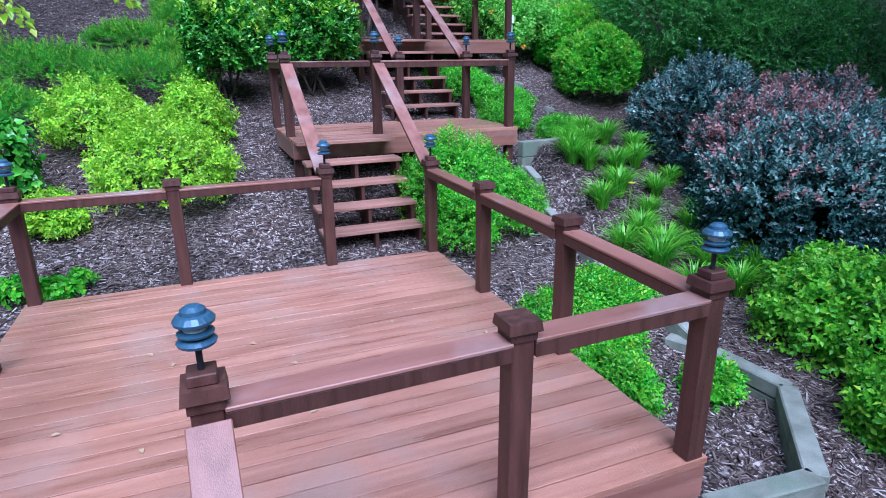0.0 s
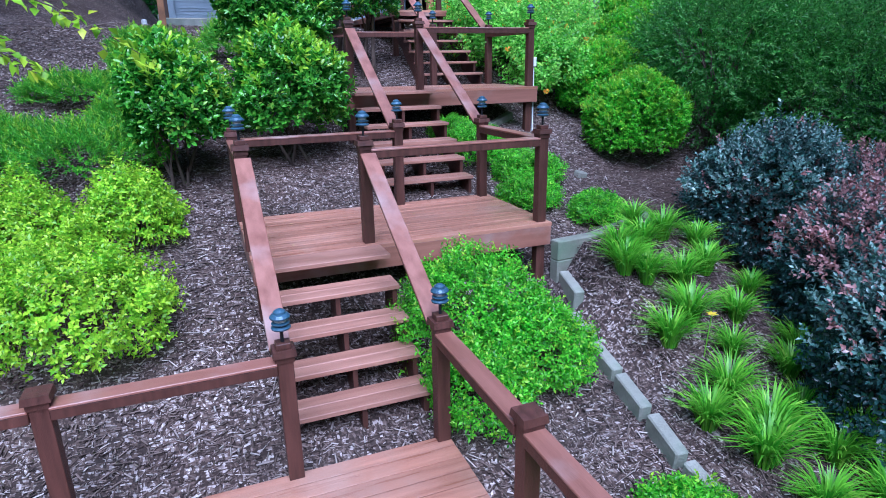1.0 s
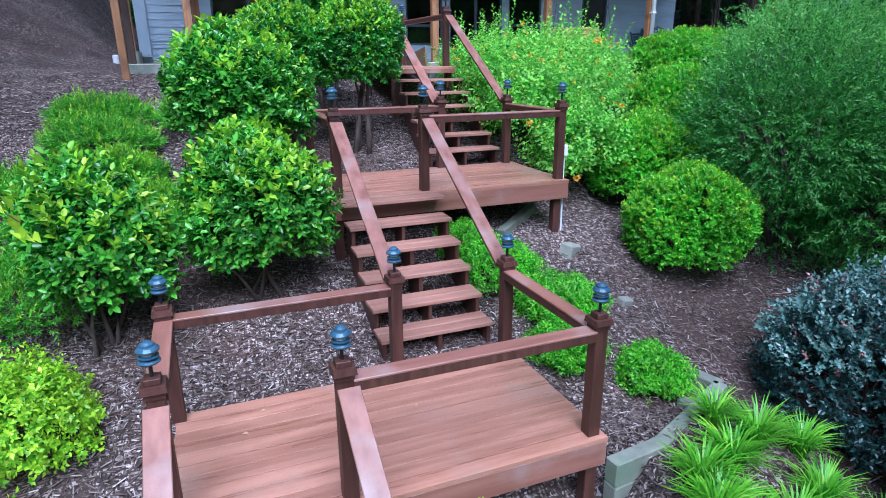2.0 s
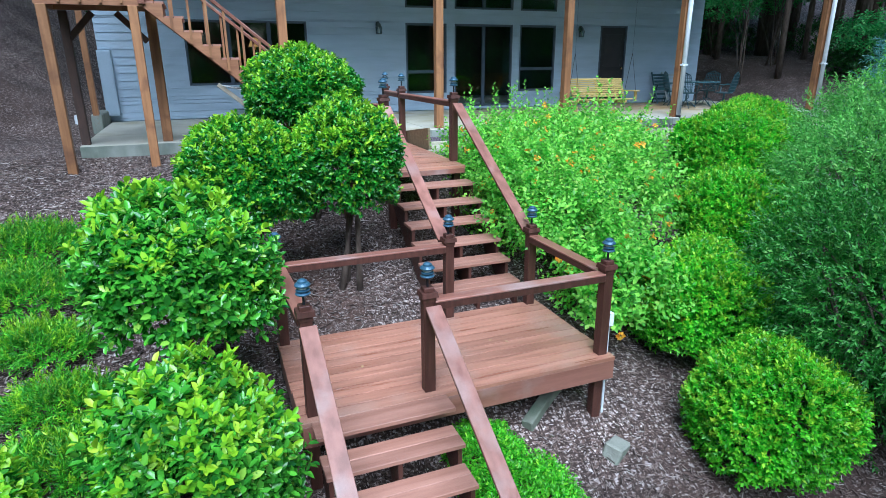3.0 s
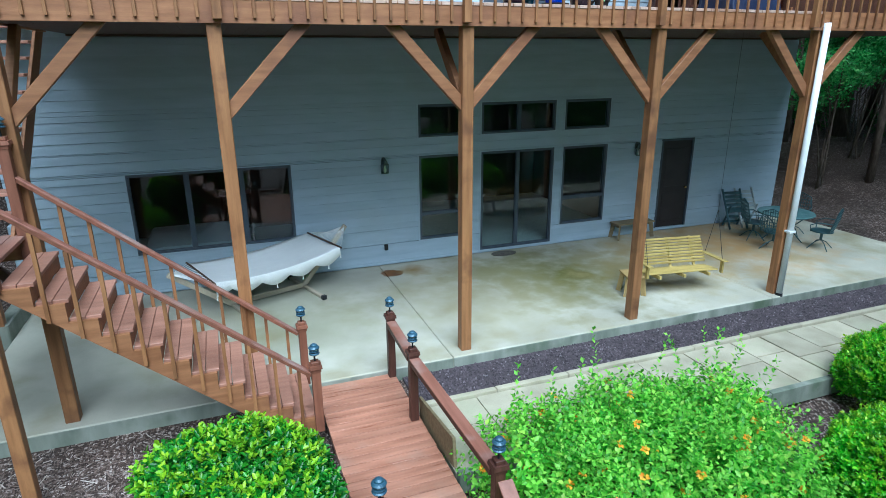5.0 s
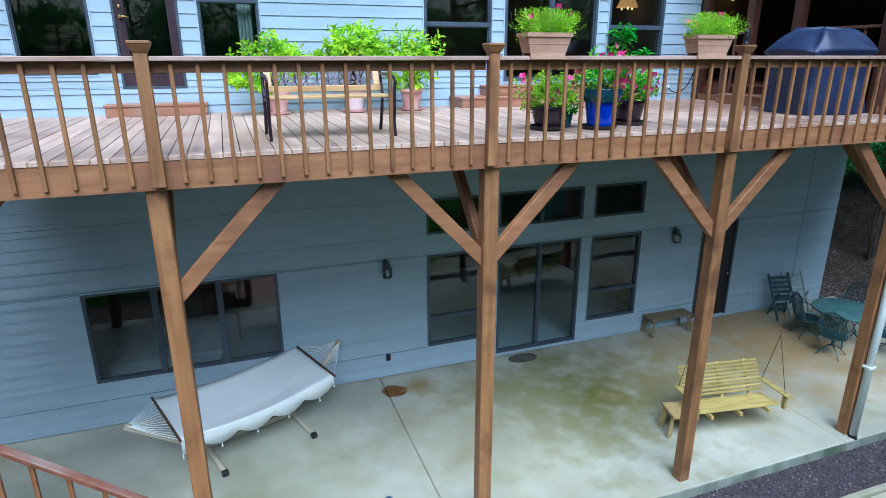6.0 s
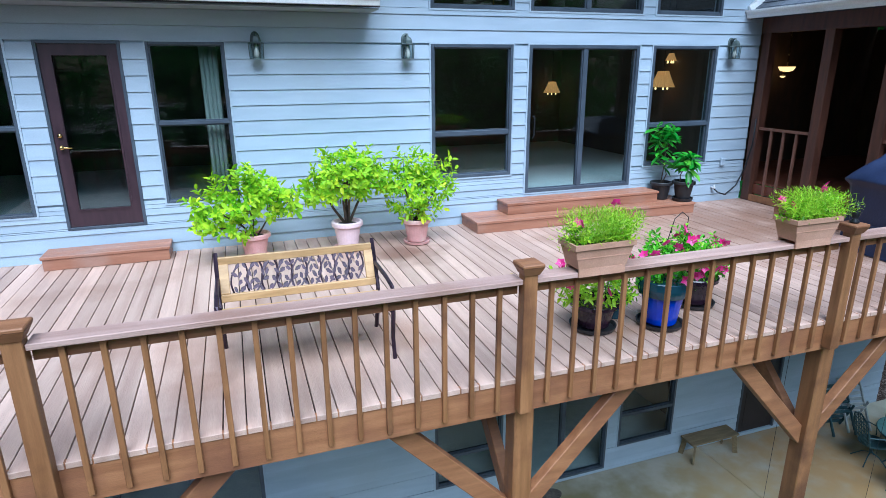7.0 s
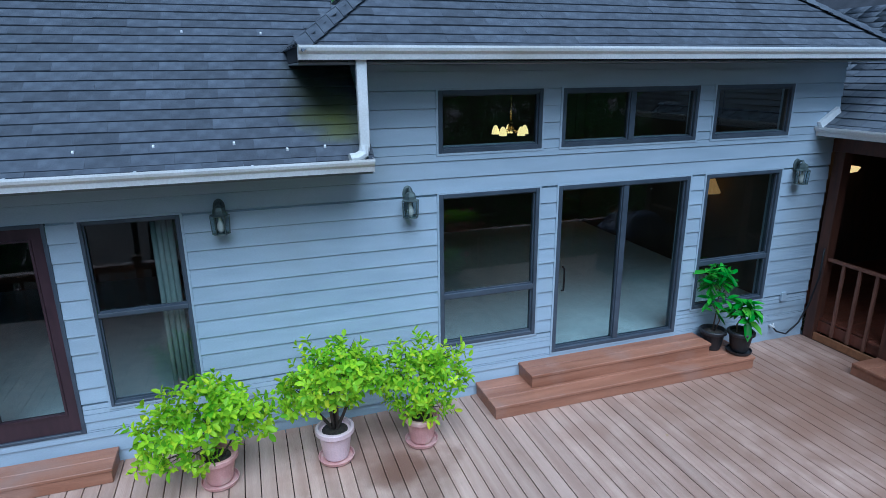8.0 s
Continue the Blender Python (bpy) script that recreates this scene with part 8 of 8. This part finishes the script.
# ---- beds, edging and path ----
GRAVEL = mat("dark_gravel_bed", (0.045, 0.033, 0.04), (0.1, 0.08, 0.09), 14, 0.95, 1.0, 90, vary=0, depth=0.03)
PATH_M = mat("tan_flagstone", (0.31, 0.28, 0.2), (0.44, 0.4, 0.3), 2.2, 0.8, 0.35, 80, c3=(0.36, 0.36, 0.24), spots=1.3, vary=0.12)
bm = bmesh.new()
box(bm, 6.2, 19.5, 17.47, 18.19, 4.9, 5.1)
tagged(new("gravel_bed", mesh_of("gravel_bed", bm, GRAVEL)), "strip of dark gravel along the patio edge", "gravel", kind="structure")
rng = R_(61)
n = 9000
cx, cy = rng.uniform(6.2, 18.5, n), rng.uniform(17.49, 18.18, n)
P = np.stack([cx, cy, np.full(n, 5.1) + rng.uniform(0, 0.01, n)], 1)
d = unit(rng.normal(size=(n, 3)))
e = unit(np.cross(d, rng.normal(size=(n, 3))))
f = np.cross(d, e)
s = rng.uniform(0.008, 0.022, n)[:, None]
V = np.stack([P + d * s, P - d * s, P + e * s, P - e * s, P + f * s * 0.7, P - f * s * 0.7], 1).reshape(-1, 3)
q = 6 * np.arange(n)[:, None]
F = np.concatenate([q + t_ for t_ in ([0, 2, 4], [2, 1, 4], [1, 3, 4], [3, 0, 4], [2, 0, 5], [1, 2, 5], [3, 1, 5], [0, 3, 5])], 0)
tagged(new("gravel", raw_mesh("gravel", V, F, leaf_mat("gravel_stones", (0.03, 0.022, 0.03), (0.12, 0.095, 0.11), (0.25, 0.22, 0.24), 0.8, 0.0, 0.1))), "loose dark purple-grey gravel stones", "gravel", kind="stuff")
kb = tagged(new("kerb_path"), "pale concrete edging along the path", "kerb", kind="structure")
for y0, y1 in ((17.37, 17.46), (15.92, 16.01)):
    x = 6.18
    k = 0
    while x < 19:
        L = 1.15
        boxpart("kerb_block", (x, x + L - 0.008, y0, y1, 4.85, 5.12 + 0.004 * (k % 3)), CONCRETE_OLD if y0 < 17 else PATH_M, kb, 0.008)
        x += L
        k += 1
path = tagged(new("garden_path"), "pale tan stone path beside the patio", "path", kind="structure")
boxpart("path_bed", (6.18, 19.2, 16.02, 17.36, 4.85, 5.055), PATH_M, path)
rng = random.Random(5)
x = 6.19
while x < 15.5:
    L = rng.uniform(0.55, 0.95)
    cut = rng.uniform(16.5, 16.9)
    for ya, yb in ((16.03, cut - 0.012), (cut + 0.012, 17.355)):
        bm = bmesh.new()
        vs = box(bm, x + 0.008, x + L - 0.012, ya, yb, 5.05, 5.075 + rng.uniform(-0.004, 0.006))
        for v in vs:
            v.co.x += rng.uniform(-0.03, 0.03) * (v.co.x > x + 0.1)
        part("flagstone", bm, PATH_M, path)
    x += L + 0.012
bm = bmesh.new()
beam(bm, (6.14, 17.15, 5.21), (6.14, 15.97, 5.38), 0.04, 0.36, 0.005)
tagged(new("side_board", mesh_of("side_board", bm, OLIVEWOOD)), "weathered plank on edge beside the walkway", "board")

TIMBER = mat("grey_green_timber", (0.15, 0.155, 0.115), (0.27, 0.27, 0.215), 3, 0.85, 0.5, 50, (2, 2, 2), c3=(0.14, 0.19, 0.12), spots=2, vary=0.14, depth=0.015)
rw = thing("retaining_wall", (4.5, 7.5, 2.0), "low grey-green weathered retaining wall round a raised bed", "retaining wall")
before = set(scene.objects)
pts = [(4.46, 7.5), (4.98, 7.56), (5.5, 7.78), (6.12, 8.06), (5.98, 8.55)]
for a, c in zip(pts, pts[1:]):
    for z0, z1 in ((2.2, 2.41), (1.9, 2.196)):
        beampart("timber", (*a, (z0 + z1) / 2), (*c, (z0 + z1) / 2), 0.13, z1 - z0, TIMBER, rw, 0.01)
local(rw, (4.5, 7.5, 2.0), before)
for k, (x, y) in enumerate([(4.52, 7.25), (4.36, 6.8), (4.28, 6.32), (4.2, 5.84), (4.14, 5.36), (4.08, 4.88), (4.07, 4.41), (4.09, 3.96)]):
    bm = bmesh.new()
    vs = box(bm, -0.055, 0.055, -0.2, 0.2, -0.22, 0.12, 0.012)
    for v in bm.verts:
        if v.co.y < -0.1 and v.co.z > 0:
            v.co.z -= 0.05
    st = new("edging_block", mesh_of("edging_block", bm, STONE))
    st.matrix_basis = pose(x, y, float(ground_z(x, y)) + 0.06, 6, 0, -8 + (k * 7) % 9)
    tagged(st, "slanted grey-green edging block set in the slope", "edging block", "edging blocks")
ed = thing("bed_edging", (4.0, 3.0, 1.1), "flat grey-green timber edging round a mulched bed", "edging")
before = set(scene.objects)
pts = [(3.95, 3.95), (4.12, 3.6), (4.17, 2.96), (3.46, 2.2), (2.72, 2.27)]
for a, c in zip(pts, pts[1:]):
    za, zc = 1.14, 1.14
    beampart("timber", (*a, za), (*c, zc), 0.14, 0.12, TIMBER, ed, 0.01)
    beampart("timber", (*a, za - 0.13), (*c, zc - 0.13), 0.13, 0.12, TIMBER, ed, 0.01)
    beampart("timber", (*a, za - 0.27), (*c, zc - 0.27), 0.13, 0.14, TIMBER, ed, 0.01)
local(ed, (4.0, 3.0, 1.1), before)
# Timber offcut and a stone under the raised landing.
bm = bmesh.new()
beam(bm, (5.3, 11.0, 3.16), (6.05, 11.5, 3.34), 0.12, 0.12, 0.01)
tagged(new("timber_offcut", mesh_of("timber_offcut", bm, TIMBER)), "weathered timber lying under the landing", "timber")
for x, y, r, a in ((6.05, 10.55, 0.13, 30), (5.75, 8.05, 0.1, 80), (6.2, 9.6, 0.09, 10)):
    bm = bmesh.new()
    vs = box(bm, -r, r, -r * 0.7, r * 0.7, -0.1, r * 0.75, 0.02)
    st = new("garden_stone", mesh_of("garden_stone", bm, STONE))
    st.matrix_basis = pose(x, y, float(ground_z(x, y)), 8, 12, a)
    tagged(st, "grey angular stone lying in the mulch", "stone", "garden stones")
# Cable box on a landing post, with its lead.
eb = thing("junction_box", (6.18, 10.99, 4.12), "small white junction box on a landing post", "junction box")
boxpart("box", (-0.022, 0.03, -0.04, 0.04, 0.0, 0.14), WHITE, eb, 0.005)
bm = bmesh.new()
sweep(bm, [(0.0, 0, 0.0), (0.005, 0, -0.5), (0.01, 0.0, -1.15)], 0.012, 6)
part("conduit", bm, WHITE, eb)
# Low dark spotlight by the walkway.
sp = thing("spot_lamp", (4.75, 15.05, 5.0), "small black spotlight on a stake by the walkway", "garden lamp")
boxpart("head", (-0.07, 0.07, -0.08, 0.06, 0.3, 0.46), BLACKISH, sp, 0.01)
bm = bmesh.new()
tube(bm, (0, 0, -0.3), (0, 0, 0.3), 0.015, n=8)
part("stake", bm, BLACKISH, sp)
# Fallen leaves on the decks, and one yellow bloom in the grass.
DRY = leaf_mat("dry_leaves", (0.28, 0.15, 0.07), (0.5, 0.36, 0.2), (0.6, 0.5, 0.36), 0.7, 0.1, 0.2)
rng = R_(33)
for k in range(26):
    if k < 14:
        x, y, z = rng.uniform(-0.9, 2.4), rng.uniform(2.6, 5.8), Z1
    elif k < 18:
        x, y, z = rng.uniform(1.6, 4.2), rng.uniform(7.7, 8.9), Z2
    elif k < 21:
        x, y, z = rng.uniform(3.3, 6.0), rng.uniform(11.1, 12.3), Z3
    else:
        x, y, z = rng.uniform(8, 13), rng.uniform(19, 21.5), DZ
    V, F = leaf_arrays(np.zeros((1, 3)), np.array([[1.0, 0, 0.1]]), np.array([[0, 0, 1.0]]), 0.055, 0.035)
    lf = new("fallen_leaf", raw_mesh("fallen_leaf", V, F, DRY))
    lf.matrix_basis = pose(x, y, z + 0.005, 0, 0, rng.uniform(0, 360))
    tagged(lf, "dry curled tan leaf lying on the boards", "leaf", "fallen leaves")
yb = thing("yellow_flower", (5.12, 6.0, float(ground_z(5.12, 6.0))), "single yellow daylily bloom among grass clumps", "flower")
bm = bmesh.new()
tube(bm, (0, 0, 0), (0.03, 0, 0.4), 0.005, n=6)
part("stem", bm, GRASS, yb)
a = np.linspace(0, 2 * np.pi, 7)[:6]
d = np.stack([np.cos(a), np.sin(a), 0 * a + 0.5], 1)
V, F = leaf_arrays(np.tile([0.03, 0, 0.4], (6, 1)) + d * 0.004, d, np.tile([0, 0, 1.0], (6, 1)), 0.06, 0.03)
fb = new("bloom", raw_mesh("bloom", V, F, leaf_mat("yellow_petals", (0.85, 0.6, 0.02), (0.95, 0.75, 0.04), None, 0.4, 0.3)))
fb.parent = yb


# ---- pieces of walls ----
siding(low_wall, 0.62, 18.1, 5.285, 9.86, LOW_HOLES)
siding(up_wall, 0.62, 13.41, 10.106, 12.962, UP_HOLES)
siding(high_wall, 7.16, 13.41, 12.962, 13.92, UP_HOLES)


# ---- shingles ----
def shingles(parent, origin, along, upward, rows, left, right, near, seed, lap=0.1385):
    """Tabs in courses up a slope. left, right: the ends of the course at v metres up; near: which ones are single pieces."""
    rng = random.Random(seed)
    o, u, w = Vector(origin), Vector(along).normalized(), Vector(upward).normalized()
    nrm = u.cross(w)
    many_v, many_f = [], []
    shapes = {}
    for r in range(rows):
        v = r * lap - 0.0975 if r else -0.02
        s = left(v) - rng.uniform(0, 0.3)
        while s < right(v):
            width = rng.choice((0.22, 0.28, 0.33, 0.33))
            a, b = max(s, left(v)), min(s + width, right(v))
            if b - a > 0.04:
                t = 0.012 if rng.random() < 0.55 else 0.015
                d = rng.choice((0.0, 0.0, 0.002, 0.004))
                vs = []
                for x in (a + 0.0006, b - 0.0006):
                    for q, n0 in ((-d, 0.01 + t), (lap + 0.03, 0.006)):
                        for n1 in (n0, n0 - 0.016 if q < lap else n0 - 0.005):
                            vs.append(o + u * x + w * (v + q) + nrm * n1)
                fs = [(0, 4, 6, 2), (0, 1, 5, 4), (0, 2, 3, 1), (4, 5, 7, 6)]
                if near(a, v):
                    me = bpy.data.meshes.new("shingle")
                    me.from_pydata([x - vs[0] for x in vs], [], fs)
                    me.materials.append(SHINGLE)
                    ob = new("shingle", me)
                    ob.parent = parent
                    ob.location = vs[0]
                else:
                    k = len(many_v)
                    many_v += [tuple(x) for x in vs]
                    many_f += [tuple(k + i for i in f) for f in fs]
            s += width
    if many_f:
        ob = new("shingle_field", raw_mesh("shingle_field", np.array(many_v), np.array(many_f), SHINGLE_MANY))
        ob.parent = parent
        tagged(ob, kind="stuff")


UPW = (0, 1, TAN)
shingles(low_roof, (0, EAVE_Y, LOW_EAVE), (1, 0, 0), UPW, 34, lambda v: 0.0, lambda v: 7.16, lambda a, v: a > 3.4 and v < 3.0, 1)
shingles(high_roof, (0, EAVE_Y, HIGH_EAVE), (1, 0, 0), UPW, 31, lambda v: hx + v * math.cos(radians(36.9)), lambda v: hx2 - v * math.cos(radians(36.9)), lambda a, v: v < 1.6, 2)
shingles(hip_side, (hx, EAVE_Y + 9, HIGH_EAVE), (0, -1, 0), (1, 0, TAN), 30, lambda v: 0.0, lambda v: 9.0 - v * math.cos(radians(36.9)), lambda a, v: False, 3)
shingles(porch_roof, (13.15, 26.0, 13.12), (0, -1, 0), (1, 0, TAN), 20, lambda v: 0.0, lambda v: 7.6, lambda a, v: 3.0 < a < 6.5 and v < 2.0, 4)
# Ridge caps up the hip.
rng = random.Random(8)
n = 34
for s, e in ((1, hx), (-1, hx2)):
    a, b = Vector((e - s * 0.02, EAVE_Y - 0.02, HIGH_EAVE + 0.024)), Vector((e + s * D, EAVE_Y + D, HIGH_EAVE + D * TAN + 0.024))
    for k in range(n):
        p, q = a.lerp(b, k / n), a.lerp(b, (k + 1.35) / n)
        bm = bmesh.new()
        rows_ = []
        for f, lift in ((p, 0.022), (q, 0.006)):
            rows_.append([bm.verts.new(f + Vector((s * c[0], c[1], c[2] + lift))) for c in ((-0.13, 0.05, -0.09), (-0.05, 0.02, -0.028), (0, 0, 0.004), (0.02, -0.05, -0.028), (0.05, -0.13, -0.09))])
            rows_.append([bm.verts.new(v.co - Vector((0, 0, 0.012))) for v in rows_[-1]])
        for j in range(4):
            bm.faces.new((rows_[0][j], rows_[0][j + 1], rows_[2][j + 1], rows_[2][j]))
            bm.faces.new((rows_[1][j], rows_[1][j + 1], rows_[0][j + 1], rows_[0][j]))
        part("ridge_shingle", bm, SHINGLE, high_roof)
# Small white cleats along two courses of the low roof.
for x, v in ((4.74, 0.23), (5.33, 0.26), (5.97, 0.26), (6.41, 0.155), (6.74, 0.168), (4.18, 0.24), (5.57, 1.9), (6.33, 1.885)):
    y, z = EAVE_Y + v * math.cos(radians(36.9)), LOW_EAVE + v * math.sin(radians(36.9))
    bm = bmesh.new()
    vs = box(bm, -0.011, 0.011, -0.018, 0.018, 0.016, 0.03)
    for q in vs:
        if q.co.z > 0.02:
            q.co.y, q.co.x = q.co.y * 0.6, q.co.x * 0.7
    ob = part("cleat", bm, WHITE, low_roof)
    ob.matrix_basis = Matrix.Translation((x, y, z)) @ Matrix.Rotation(radians(36.9), 4, "X")
